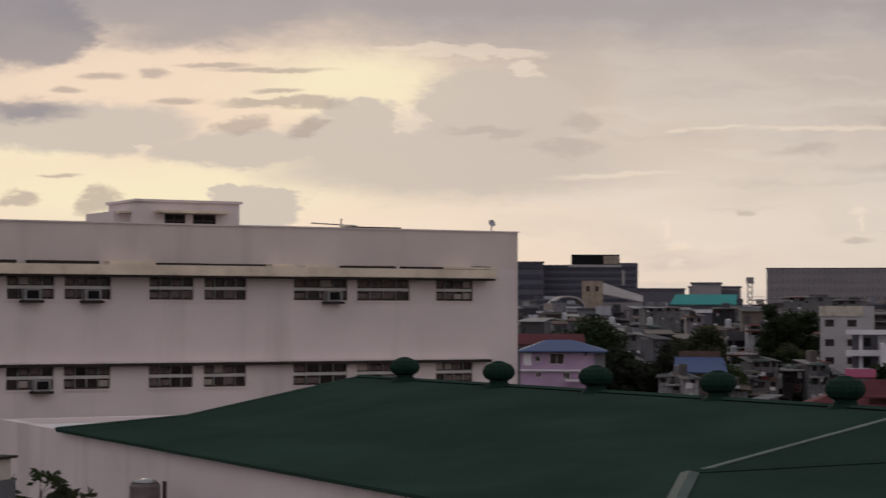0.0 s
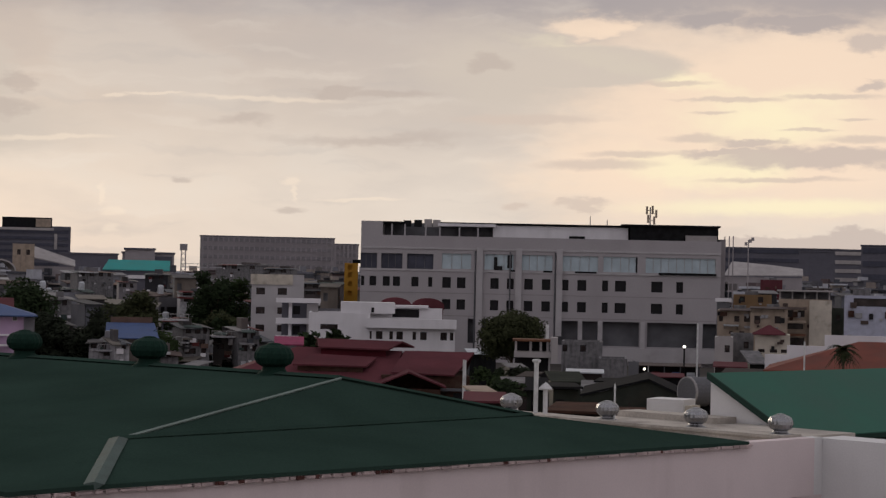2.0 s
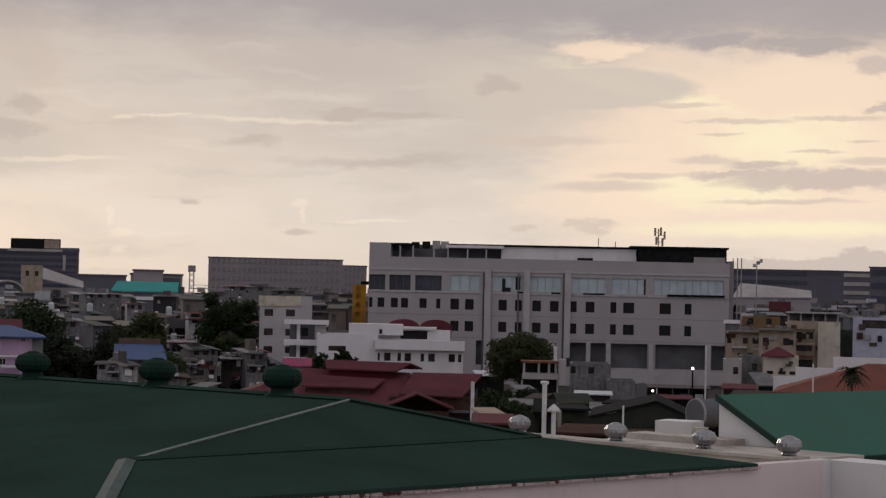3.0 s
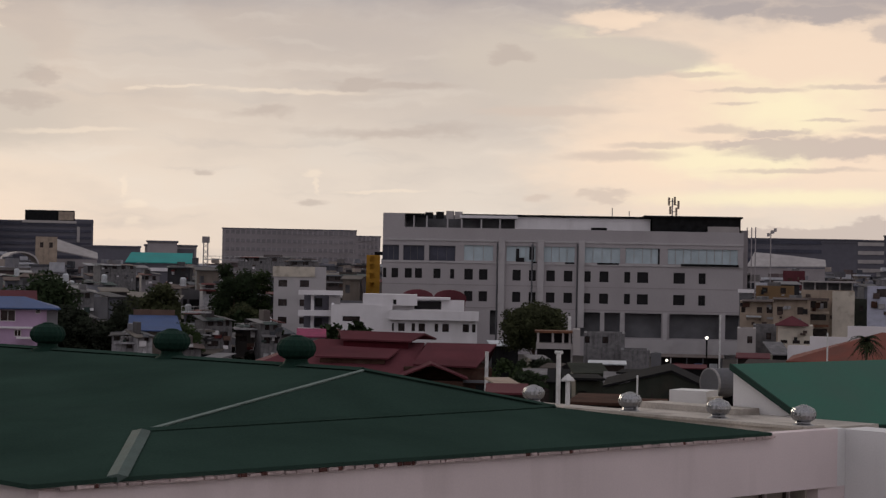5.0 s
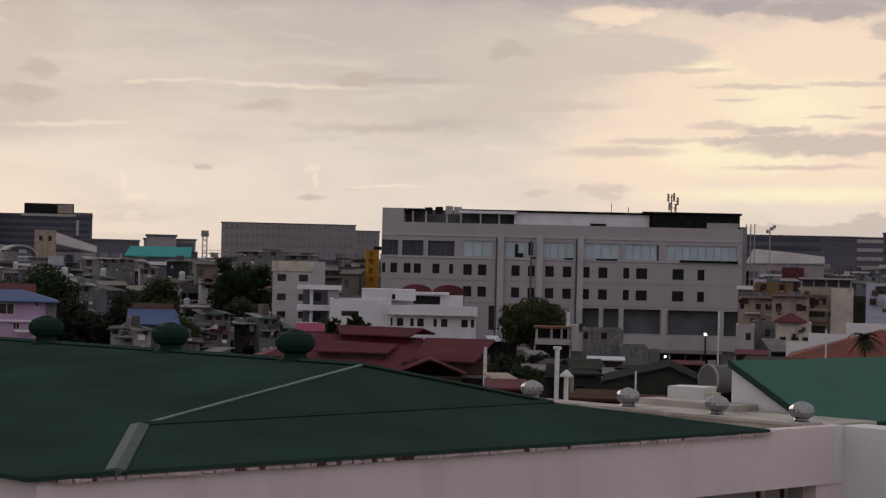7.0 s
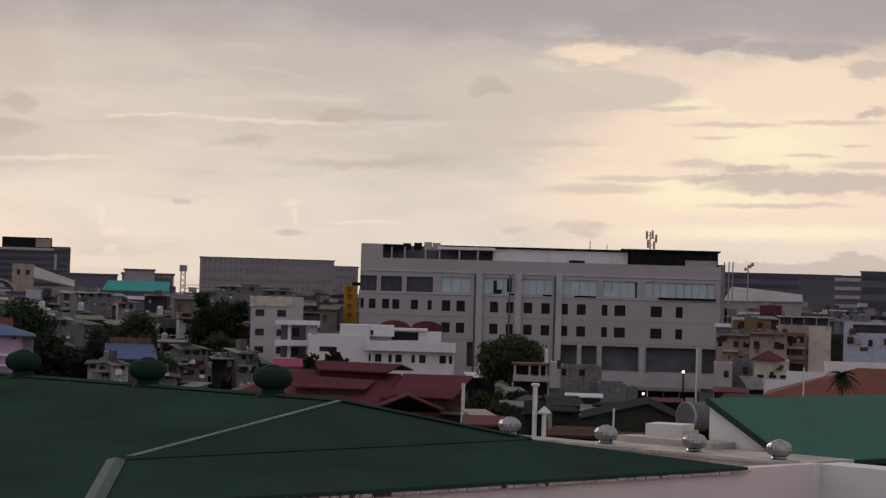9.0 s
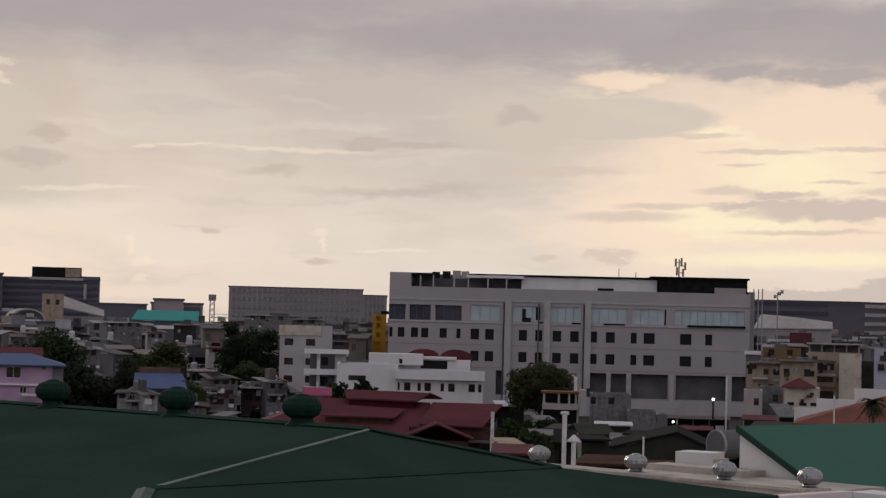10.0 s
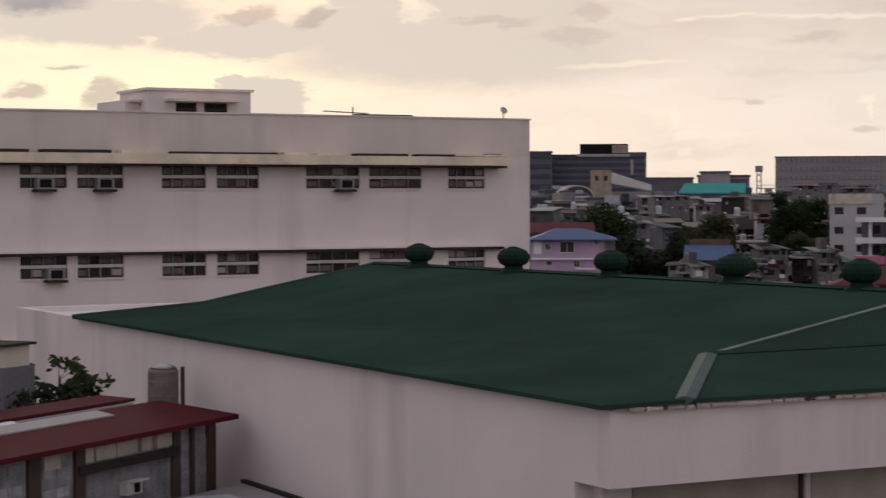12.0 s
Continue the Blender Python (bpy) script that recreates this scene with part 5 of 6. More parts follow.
for dx, zz in ((-0.5, 0.0), (0.4, 0.6), (0.9, 1.0)):
    part("panel", boxes((dx - 0.3, dx + 0.3, -0.1, 0.1, 21.99 + zz, 22.71 + zz)), M_FARGREY, ra)
for x0 in (8.451, 8.579, 8.691):
    pl = thing("steel_pole", "tall thin steel pole behind the commercial block", "pole", facing(x0, 330), "steel poles")
    part("pole", rod(bmesh.new(), (0, 0, 0), (0, 0, 21.3 + 0.4 * (x0 % 1)), 0.09), M_FARGREY, pl)

# ---- right-hand houses ----
be = simple_block("beige_house", "beige three-storey house with an open roof terrace", 10.742, 240, 6.17, 9, 11.86, M_BEIGE, M_ROOFDECK,
    [(8.27, 8.95, [(-1.23, 2.2)]), (9.71, 10.53, [(-1.71, 0.8), (-0.41, 0.8)]), (6.35, 7.24, [(-0.96, 1.9)])], clutter=8)
for i in range(5):
    xg = -3.02 + i * 1.45
    part("terrace_post", boxes((xg, xg + 0.16, 0.3, 0.46, 11.86 + 0.002, 12.75)), M_FARPALE, be)
part("terrace_roof", boxes((-3.29, 3.29, -0.3, 6, 12.75 + 0.002, 12.96)), M_FARPALE, be)
# Darker than the house: the terrace's shade is painted on this back.
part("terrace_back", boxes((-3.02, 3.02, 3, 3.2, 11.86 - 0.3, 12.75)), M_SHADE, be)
part("blank_wall", boxes((0.55, 3.15, -0.6, -0.002, 0, 11.76)), M_CREAM, be)
simple_block("beige_house", "beige two-storey house with flat roof", 9.743, 236, 4.32, 8, 10.63, M_BEIGE, M_ROOFDECK, [(8.95, 9.82, [(-2.7 / 2, 0.7), (1.0, 0.7)])], clutter=8)
simple_block("ochre_house", "ochre house with small windows", 8.787, 240, 4.25, 8, 10.35, M_BEIGE, M_ROOFDECK, [(8.98, 9.67, [(-1.7, 0.5), (0.2, 0.6), (1.4, 0.7)])], clutter=8)
simple_block("ochre_house", "ochre upper storey with a flat roof", 9.266, 300, 5.66, 8, 12.07, M_OCHRE, M_ROOFDECK, [(10.93, 11.79, [(-1.5, 0.8), (1.2, 0.8)])], clutter=8)
simple_block("maroon_block", "maroon block far behind the beige houses", 9.791, 400, 4.34, 6, 14.82, M_RED, M_ROOFDECK, [], clutter=8)
wh3 = simple_block("white_cottage", "white house with a small maroon gable roof", 9.855, 200, 3.43, 7, 8.43, M_CREAM, M_ROOFDECK, [(6.66, 7.0, [(-1.09, 0.65), (0.11, 0.72), (1.26, 0.85)])], clutter=8)
gable_roof(wh3, -2.0, 1.3, 0.9, 4, 8.55, 9.37, M_RED, along_x=False)
part("roof_hip", slab(bmesh.new(), [(-2.0, -0.6, 8.49), (1.3, -0.6, 8.49), (-0.2, 0.95, 9.37), (-0.5, 0.95, 9.37)], 0.08), M_RED, wh3)
simple_block("pale_blue_house", "pale blue-grey house with a dark upper opening", 12.532, 200, 4.8, 9, 12.55, mat("pale_blue_render", (0.40, 0.41, 0.50), 0.9, stain=0.2), M_ROOFDECK, [(11.47, 12.27, [(0.3, 3.6)])], clutter=8)
ob_ = thing("terracotta_house", "white-walled house, greyed for eave shade, under a terracotta hipped roof", "house", facing(12.11, 130))
orf = bmesh.new()
ze, zr = 7.78, 9.64
slab(orf, [(-5.65, -1, ze), (8.17, -1, ze), (5.94, 4, zr), (0.37, 4, zr)], 0.12)
slab(orf, [(-5.65, 9, ze), (-5.65, -1, ze), (0.37, 4, zr)], 0.12)
slab(orf, [(8.17, 9, ze), (-5.65, 9, ze), (0.37, 4, zr), (5.94, 4, zr)], 0.12)
part("roof", orf, M_ORANGE, ob_)
# Wall colour carries the shade of the overhanging roof.
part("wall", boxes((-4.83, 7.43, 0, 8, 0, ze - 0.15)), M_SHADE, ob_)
ww_ = thing("boundary_wall", "tall white stepped boundary wall", "wall", facing(11.247, 142))
for a, b, y in ((-98, -60, 8.38), (-60, -45, 9.06), (-45, 4, 9.04), (4, 130, 9.84)):
    part("wall_panel", boxes((a * 142 / 3500, b * 142 / 3500, 0, 0.3, 0, y)), M_WHITE, ww_)

# ---- street side: posts, sheds, lamps ----
lp = thing("street_lamp", "lit street lamp on a dark pole", "street lamp", facing(7.359, 225))
part("pole", rod(bmesh.new(), (0, 0, 0), (0, 0, 6.14), 0.09), M_BLACK, lp)
lb = bmesh.new()
bmesh.ops.create_icosphere(lb, subdivisions=2, radius=0.17)
part("globe", lb, M_LAMPGLOW, lp, "glowing white globe", pose(0, 0, 6.27))
l2 = thing("street_lamp", "lit lamp on a post by the street", "street lamp", facing(6.229, 215))
part("pole", rod(bmesh.new(), (0, 0, 0), (0, 0, 3.94), 0.09), M_BLACK, l2)
lb = bmesh.new()
bmesh.ops.create_icosphere(lb, subdivisions=2, radius=0.14)
part("globe", lb, M_LAMPGLOW, l2, "glowing white globe", pose(0, 0, 4.06))
for x_px, d_, zt, r in ((1.048, 110, 8.69, 0.10), (3.417, 190, 9.11, 0.16), (7.729, 200, 9.39, 0.09), (10.758, 100, 10.41, 0.04)):
    up_ = thing("utility_pole", "pale upright utility pole", "pole", facing(x_px, d_), "utility poles")
    part("pole", rod(bmesh.new(), (0, 0, 0), (0, 0, zt), r), M_PIPE, up_)
bl = thing("unfinished_frame", "pale concrete frame with an open shaded storey", "structure", facing(3.075, 185))
fw = 185 / 3500
part("slab", boxes((-37 * fw, 28 * fw, 0, 3, 6.12, 6.65)), M_FARPALE, bl)
part("upright", boxes((28 * fw, 40 * fw, -0.2, 3, 5.63, 8.01)), M_FARPALE, bl)
for x0 in (-36, -10, 8, 20):
    part("column", boxes((x0 * fw, (x0 + 4) * fw, 0.3, 0.6, 6.65 + 0.002, 7.6)), M_FARPALE, bl)
part("roof", boxes((-40 * fw, 27 * fw, 0.1, 3.2, 7.6 + 0.002, 7.81)), M_RUST, bl)
# Near-black back sheet puts the shade of the open storey into colour.
part("back", boxes((-36 * fw, 26 * fw, 2.7, 2.9, 0, 7.6)), M_DARK, bl)
part("post", boxes((24 * fw, 27 * fw, 0.3, 0.5, 0, 6.12)), M_FARPALE, bl)
simple_block("concrete_shack", "grey unfinished concrete house with a small window", 4.427, 200, 4.11, 6, 7.28, M_GRIMY, M_ROOFDECK, [(6.25, 6.93, [(-1.71, 0.5), (0.1, 0.6)])], parapet=0.2)
simple_block("concrete_shack", "grey unfinished concrete house", 5.321, 195, 2.79, 6, 5.82, M_GRIMY, M_ROOFDECK, [])
for k_, (xp, yt, yb, d_, wpx, mm, tn) in enumerate((
        (4.525, 7.36, 7.3, 130, 2.53, M_TARP, 0),
        (1.571, 5.72, 5.28, 215, 3.19, M_TARP, 8),
        (4.053, 7.82, 7.41, 115, 2.1, M_DKGREEN, 6),
        (5.289, 8.2, 8.21, 100, 1.71, M_BLACK, -4),
        (4.802, 8.19, 7.88, 97, 1.33, M_CONC, 0),
        (3.988, 9.12, 9.16, 75, 1.24, M_BLACK, 4),
        (4.314, 9.13, 9.08, 62, 1.98, M_RUSTDARK, -5),
        (5.889, 9.13, 9.06, 60, 0.89, M_RUSTDARK, 0),
        (1.735, 8.35, 8.2, 86, 1.13, M_BEIGE, 10),
        (1.653, 8.63, 8.49, 76, 1.69, M_RED, 0),
        (2.585, 6.83, 6.66, 150, 1.54, M_GRIMY, 8),
        (2.83, 6.57, 6.38, 142, 1.38, M_SHEET_SHADE, -10),
        (2.552, 6.43, 6.2, 136, 1.79, M_CONC, 4),
        (6.875, 5.72, 5.57, 165, 2.92, M_RED, 0),
        (3.287, 7.18, 6.59, 120, 2.06, M_BLACK, 0),
        (8.675, 7.35, 7.13, 150, 2.57, M_RED, 0),
        (9.457, 7.63, 6.68, 170, 1.65, M_CONC, 12),
        (8.947, 7.27, 6.92, 140, 2.8, M_SHEET_SHADE, -6))):
    sh = thing("street_shed", "low shed with a weathered sheet roof", "shed", facing(xp, d_, tn), "street sheds")
    part("roof", slab(bmesh.new(), [(-wpx / 2, -0.4, yb), (wpx / 2, -0.4, yb), (wpx / 2, 3.6, yt), (-wpx / 2, 3.6, yt)], 0.08), mm, sh)
    part("front_wall", pierced(-wpx / 2 + 0.15, wpx / 2 - 0.15, 0, min(yb, yt) - 0.1, 0, 0.12, [(-wpx * 0.3, -wpx * 0.05, 0.8, max(1.2, yb - 0.5))]), (M_SHEET_SHADE, M_BLACK, M_DKGREEN)[k_ % 3], sh)
    # Solid dark block painted as the unlit inside of the shed.
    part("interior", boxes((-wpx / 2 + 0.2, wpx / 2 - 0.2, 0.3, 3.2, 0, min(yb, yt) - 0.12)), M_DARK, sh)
# wide dark gabled shed behind the parapet
gs = thing("gabled_shed", "wide dark green-grey shed with a low gable", "shed", facing(5.97, 85))
ga, gm, gc = -2.33, 0.58, 2.14
zl, zm, zr_ = 8.33, 9.06, 8.37
part("roof_slope", slab(bmesh.new(), [(ga, -0.12, zl), (gm, -0.12, zm), (gm, 7, zm), (ga, 7, zl)], 0.09), M_BLACK, gs)
part("roof_slope", slab(bmesh.new(), [(gm, -0.12, zm), (gc, -0.12, zr_), (gc, 7, zr_), (gm, 7, zm)], 0.09), M_BLACK, gs)
gw = bmesh.new()
low_ = [(ga + 0.1, 0), (gc - 0.1, 0), (gc - 0.1, zr_ - 0.1), (gm, zm - 0.1), (ga + 0.1, zl - 0.1)]
f_, b_ = [gw.verts.new((px_, 0, pz_)) for px_, pz_ in low_], [gw.verts.new((px_, 0.2, pz_)) for px_, pz_ in low_]
gw.faces.new(f_)
gw.faces.new(b_[::-1])
for i in range(5):
    gw.faces.new((f_[(i + 1) % 5], f_[i], b_[i], b_[(i + 1) % 5]))
part("gable_wall", gw, M_DKGREEN, gs)
for i in range(5):
    xg = ga + (gc - ga) * (i + 0.8) / 6
    part("cover_strip", boxes((xg, xg + 0.05, -0.04, -0.002, 0, zl - 0.3)), M_SHEET_SHADE, gs)
simple_block("stair_tower", "dark grey narrow concrete stair tower", 5.921, 150, 0.77, 2, 7.3, M_SHADE, M_ROOFDECK, [])
# Added stall row that fills in the dark strip below the commercial block.
ms_ = thing("market_stalls", "added row of dark stalls with pale posts for the dark street-level strip", "market stall", facing(6.859, 226))
part("awning", slab(bmesh.new(), [(-3.9, -1.2, 4.06), (3.9, -1.2, 4.06), (3.9, 1.4, 4.31), (-3.9, 1.4, 4.31)], 0.08), M_BROWN, ms_)
part("back_wall", boxes((-3.8, 3.8, 1.2, 1.4, 0, 4.19)), M_DARK, ms_)
for xg in (-3.7, -2.1, -0.3, 1.5, 3.6):
    part("post", boxes((xg, xg + 0.14, -1.0, -0.86, 0, 3.99)), M_PIPE if xg == -2.1 else M_SHADE, ms_)
for xg, mm in ((-1.6, M_REDNEAR), (0.6, M_BLUE), (2.3, M_TARP)):
    part("counter", boxes((xg, xg + 0.9, -0.8, 0.1, 0, 3.35)), mm, ms_)

# ---- shack beside the hall ----
SKM = pose(12.57, 37.24, 0, 0, 0, 36.8)
sk = thing("block_shack", "concrete block shack with a red sheet roof", "shack", SKM)
zs = Z - 4.66


def roof_z(y):
    return zs - 0.02 + 0.12 * (y + 0.4)


part("roof", slab(bmesh.new(), [(-9, -0.4, zs - 0.02), (3.75, -0.4, zs - 0.02), (3.6, 1.5, roof_z(1.5)), (-9, 1.7, roof_z(1.7))], 0.1), M_REDNEAR, sk)
part("front_wall", pierced(-9, 3.35, 0, zs - 0.14, 0, 0.2, [(-1.3, 1.6, zs - 2.6, zs - 0.66)]), M_STAINED, sk)
part("door_panel", boxes((-1.3, 1.6, 0.1, 0.16, zs - 2.6, zs - 0.66)), M_STAINED, sk)
part("end_wall", boxes((3.15, 3.35, 0.2, 1.4, 0, zs - 0.14)), M_CONC, sk)
part("back_wall", boxes((-9, 3.15, 1.2, 1.4, 0, zs - 0.14)), M_CONC, sk)
for x0, w0 in ((-3.1, 0.35), (-1.65, 0.3), (1.7, 0.28), (3.05, 0.3), (2.4, 0.12)):
    part("pier", boxes((x0, x0 + w0, -0.08, -0.002, 0, zs - 0.15)), M_BROWN, sk)
part("lintel", boxes((-1.6, 1.9, -0.12, -0.081, zs - 0.68, zs - 0.50)), M_SHEET_SHADE, sk)
for x0, x1 in ((-1.55, -1.05), (-0.95, -0.3), (-0.25, 0.45), (0.6, 0.95), (1.15, 1.75), (-2.6, -2.1)):
    part("wall_patch", boxes((x0, x1, -0.05, -0.001, zs - 0.47, zs - 0.20)), M_CREAM, sk, "pale patch of board")
for r_ in range(10):
    for i in range(12):
        xa = -6.6 + 0.42 * i + (0.2 if r_ % 2 else 0)
        if -3.52 < xa < -2.7 or xa > -2.05 or rng.random() < 0.1:
            continue
        part("block", boxes((xa, xa + 0.395, -0.02 - 0.015 * rng.random(), -0.001, zs - 0.42 - 0.2 * r_, zs - 0.24 - 0.2 * r_)), M_GRIMYPALE if rng.random() < 0.7 else M_STAINED, sk)
for i in range(3):
    for r_ in range(9):
        xa = 1.98 + 0.42 * i + (0.02 if r_ % 2 else 0)
        if rng.random() < 0.86 and xa + 0.39 < 3.34:
            part("block", boxes((xa, xa + 0.39, -0.018, -0.001, zs - 0.62 - 0.2 * r_, zs - 0.44 - 0.2 * r_)), M_STAINED if rng.random() < 0.5 else M_FARGREY, sk)
wx = thing("wall_fan_unit", "white box fan fixed to the shack wall", "fan", SKM @ pose(0.3, -0.08, zs - 1.28))
part("casing", boxes((-0.26, 0.26, 0, 0.22, 0, 0.26)), M_FRAME, wx)
part("grille", boxes((-0.02, 0.18, -0.01, 0, 0.03, 0.22)), M_BLACK, wx)
part("hood", boxes((-0.2, 0.34, -0.12, 0.1, 0.262, 0.29)), M_FRAME, wx)
lr = thing("lower_roof", "grey flat roof slab at the foot of the hall wall", "roof")
part("sheet", slab(bmesh.new(), [(13.0, 33.0, Z - 6.15), (15.98, 33.0, Z - 6.15), (15.98, 39.2, Z - 6.15), (13.0, 37.1, Z - 6.15)], 0.08), M_FARGREY, lr)
part("loose_sheet", boxes((13.6, 14.9, 36.6, 37.5, Z - 6.148, Z - 6.10)), M_TARP, lr)
part("edge_strip", boxes((15.86, 15.985, 33.0, 39.2, Z - 6.148, Z - 6.08)), M_SHEET_SHADE, lr)
part("wall", boxes((13.2, 15.95, 33.2, 36.8, 0, Z - 6.24)), M_CONC, lr)
for k_, (xa, xb, ya, yb, mm) in enumerate(((-3.0, 1.1, 0.95, 1.4, M_FARPALE), (-3.0, -1.4, 1.44, 1.6, M_TARP))):
    lo = thing("roof_sheet", "loose pale roofing sheet lying on the shack", "sheet metal", SKM)
    part("sheet", slab(bmesh.new(), [(xa, ya, roof_z(ya) + 0.03), (xb, ya, roof_z(ya) + 0.03), (xb, yb, roof_z(yb) + 0.05), (xa, yb, roof_z(yb) + 0.05)], 0.035), mm, lo)
rs2 = thing("rear_shack", "rear shack with a dark red roof and pale gutter sheet", "shack", SKM)
# Body is near-black: the shaded gap below the rear roof, as colour.
part("body", boxes((-9, 2.8, 1.75, 2.4, 0, zs + 0.26)), M_DARK, rs2)
part("roof", slab(bmesh.new(), [(-9, 1.72, zs + 0.30), (3.0, 1.72, zs + 0.30), (2.8, 2.5, zs + 0.36), (-9, 2.5, zs + 0.36)], 0.06), M_REDNEAR, rs2)
part("gutter_sheet", boxes((-1.2, 2.8, 1.64, 1.715, zs + 0.14, zs + 0.23)), M_FARPALE, rs2)
pt_ = thing("roof_sheet", "stack of bright roofing sheets on the rear shack", "sheet metal", SKM @ pose(-2.6, 1.75, zs + 0.335))
part("sheet", boxes((-2.2, 1.0, 0.05, 0.7, 0.0, 0.06)), M_TARP, pt_)
part("sheet", boxes((-2.2, 0.8, 0.0, 0.6, 0.062, 0.13)), M_WHITE, pt_)
wt = thing("water_tank", "upright steel water tank with a domed lid", "water tank", pose(15.02, 41.63, zs - 0.12))
part("body", lathe(bmesh.new(), [(0.34, 0), (0.34, 0.3), (0.348, 0.32), (0.34, 0.34), (0.34, 0.62), (0.348, 0.64), (0.34, 0.66), (0.34, 0.86), (0.30, 0.93)], 24), M_TANK, wt)
part("lid", lathe(bmesh.new(), [(0.31, 0.932), (0.22, 0.99), (0.05, 1.02)], 24), M_STEEL, wt, smooth=True)
part("pipe", rod(bmesh.new(), (0.42, -0.1, -0.5), (0.42, -0.1, 0.95), 0.05), M_BROWN, wt)
part("stand", boxes((-0.4, 0.4, -0.4, 0.4, -(zs - 0.1), -0.002)), M_CONC, wt)
wt2 = thing("chimney_stack", "grey square masonry stack beside the shack", "chimney", pose(11.55, 42.3, 0, 0, 0, 36.8))
part("shaft", boxes((-0.55, 0.55, -0.5, 0.5, 0, zs + 0.95)), M_SHADE, wt2)
part("upper", boxes((-0.35, 0.5, -0.4, 0.4, zs + 0.952, zs + 1.4)), M_CREAM, wt2)
part("cap", boxes((-0.5, 0.62, -0.5, 0.5, zs + 1.402, zs + 1.46)), M_SHEET_SHADE, wt2)


# ---- trees ----
def tree(m, h, r, label, seed, n_clump=16, leaves=90, leaf=0.16, flatness=0.75, group="trees", name="tree", low=0.45):
    g = random.Random(seed)
    t = thing(name, label, "tree", m, group)
    tb = bmesh.new()
    trunk_top = h * 0.55
    rings = [(0.035 * h, 0), (0.026 * h, h * 0.2), (0.02 * h, h * 0.4), (0.012 * h, trunk_top)]
    lathe(tb, rings, 9)
    centres = []
    for i in range(n_clump):
        a, rad = g.uniform(0, 6.283), math.sqrt(g.random()) * r * 0.75
        z = h * low + g.random() * (h * (1 - low)) * (1 - 0.5 * (rad / r) ** 2) * 0.9
        centres.append(Vector((rad * math.cos(a), rad * math.sin(a), z)))
        if i < 9:
            rod(tb, (0, 0, h * g.uniform(0.25, 0.5)), centres[-1], 0.006 * h, 5)
    part("trunk", tb, M_BARK, t)
    verts, faces = [], []
    for c in centres:
        cr = r * g.uniform(0.28, 0.5)
        for _ in range(leaves):
            d = Vector((g.gauss(0, 1), g.gauss(0, 1), g.gauss(0, 1)))
            d = d.normalized() * (cr * g.random() ** 0.45)
            p = c + Vector((d.x, d.y, d.z * flatness))
            u = Vector((g.gauss(0, 1), g.gauss(0, 1), g.gauss(0, 0.6))).normalized()
            w = u.orthogonal().normalized() * leaf * g.uniform(0.4, 0.8)
            u = u * leaf * g.uniform(0.8, 1.5)
            k = len(verts)
            verts += [p - u, p + w, p + u, p - w]
            faces.append((k, k + 1, k + 2, k + 3))
    me = bpy.data.meshes.new("crown")
    me.from_pydata(verts, [], faces)
    me.materials.append(M_LEAF)
    part("crown", me, M_LEAF, t)
    return t


tree(facing(2.40, 205), 9.95, 3.6, "dark round-crowned tree before the commercial block", 3, 84, 300, 0.14, flatness=0.6, low=0.60)
tree(facing(-6.30, 268), 14.6, 3.3, "tall dark dense tree beside the apartment house", 4, 52, 230, 0.20, low=0.35)
tree(facing(-5.75, 270), 14.2, 2.9, "tall dark dense tree beside the apartment house", 14, 34, 220, 0.19, low=0.30)
tree(facing(-11.75, 195), 12.6, 4.2, "broad dark tree behind the lilac house", 5, 52, 240, 0.21, low=0.35)
tree(facing(-10.9, 188), 9.6, 2.6, "broad dark tree among the houses", 6, 44, 220, 0.20, low=0.3)
tree(facing(-12.548, 200), 11.41, 4.0, "broad green tree behind the lilac house", 15, 44, 220, 0.20, low=0.35)
tree(facing(-8.25, 205), 12.2, 3.0, "dark tree behind the blue roof", 7, 44, 220, 0.20, low=0.3)
tree(facing(-9.55, 190), 8.9, 2.6, "low dark tree among the houses", 8, 34, 190, 0.19, low=0.3)
tree(facing(1.44, 150), 7.23, 1.9, "low dark bush beside the market", 29, 26, 130, 0.15, low=0.2)
tree(facing(2.094, 160), 6.98, 1.9, "low dark bush beside the market", 39, 26, 130, 0.15, low=0.2)
tree(facing(1.735, 120), 8.06, 2.4, "low dark bush beside the market", 9, 26, 120, 0.2, low=0.3)
pm = thing("palm_tree", "small dark palm with drooping fronds before the terracotta roof", "palm", facing(11.844, 122))
ph = 9.41
part("trunk", lathe(bmesh.new(), [(0.13, 0), (0.09, ph * 0.5), (0.07, ph)], 8), M_BARK, pm)
pg = random.Random(77)
for i in range(46):
    fb = bmesh.new()
    a, up_, ln = i * 2.399, pg.uniform(-0.5, 1.4), pg.uniform(0.8, 1.15)
    prev = None
    for k in range(8):
        q_ = k / 7
        rad = ln * q_ * math.cos(up_ * (1 - 0.5 * q_))
        cz = ph + ln * (math.sin(up_) * q_ - 0.75 * q_ * q_)
        c = Vector((rad * math.cos(a), rad * math.sin(a), cz))
        if prev is not None:
            side = Vector((-math.sin(a), math.cos(a), 0))
            for s_ in (-1, 1):
                tip = c + side * s_ * 0.30 * math.sin(3.1 * min(1, q_ + 0.1)) + (c - prev) * 0.8 - Vector((0, 0, 0.07))
                fb.faces.new([fb.verts.new(v) for v in (prev, c, tip)])
        prev = c
    part("frond", fb, M_LEAF, pm)
tree(facing(2.879, 150), 7.54, 2.2, "dark bush by the street", 19, 22, 110, 0.2, low=0.3)
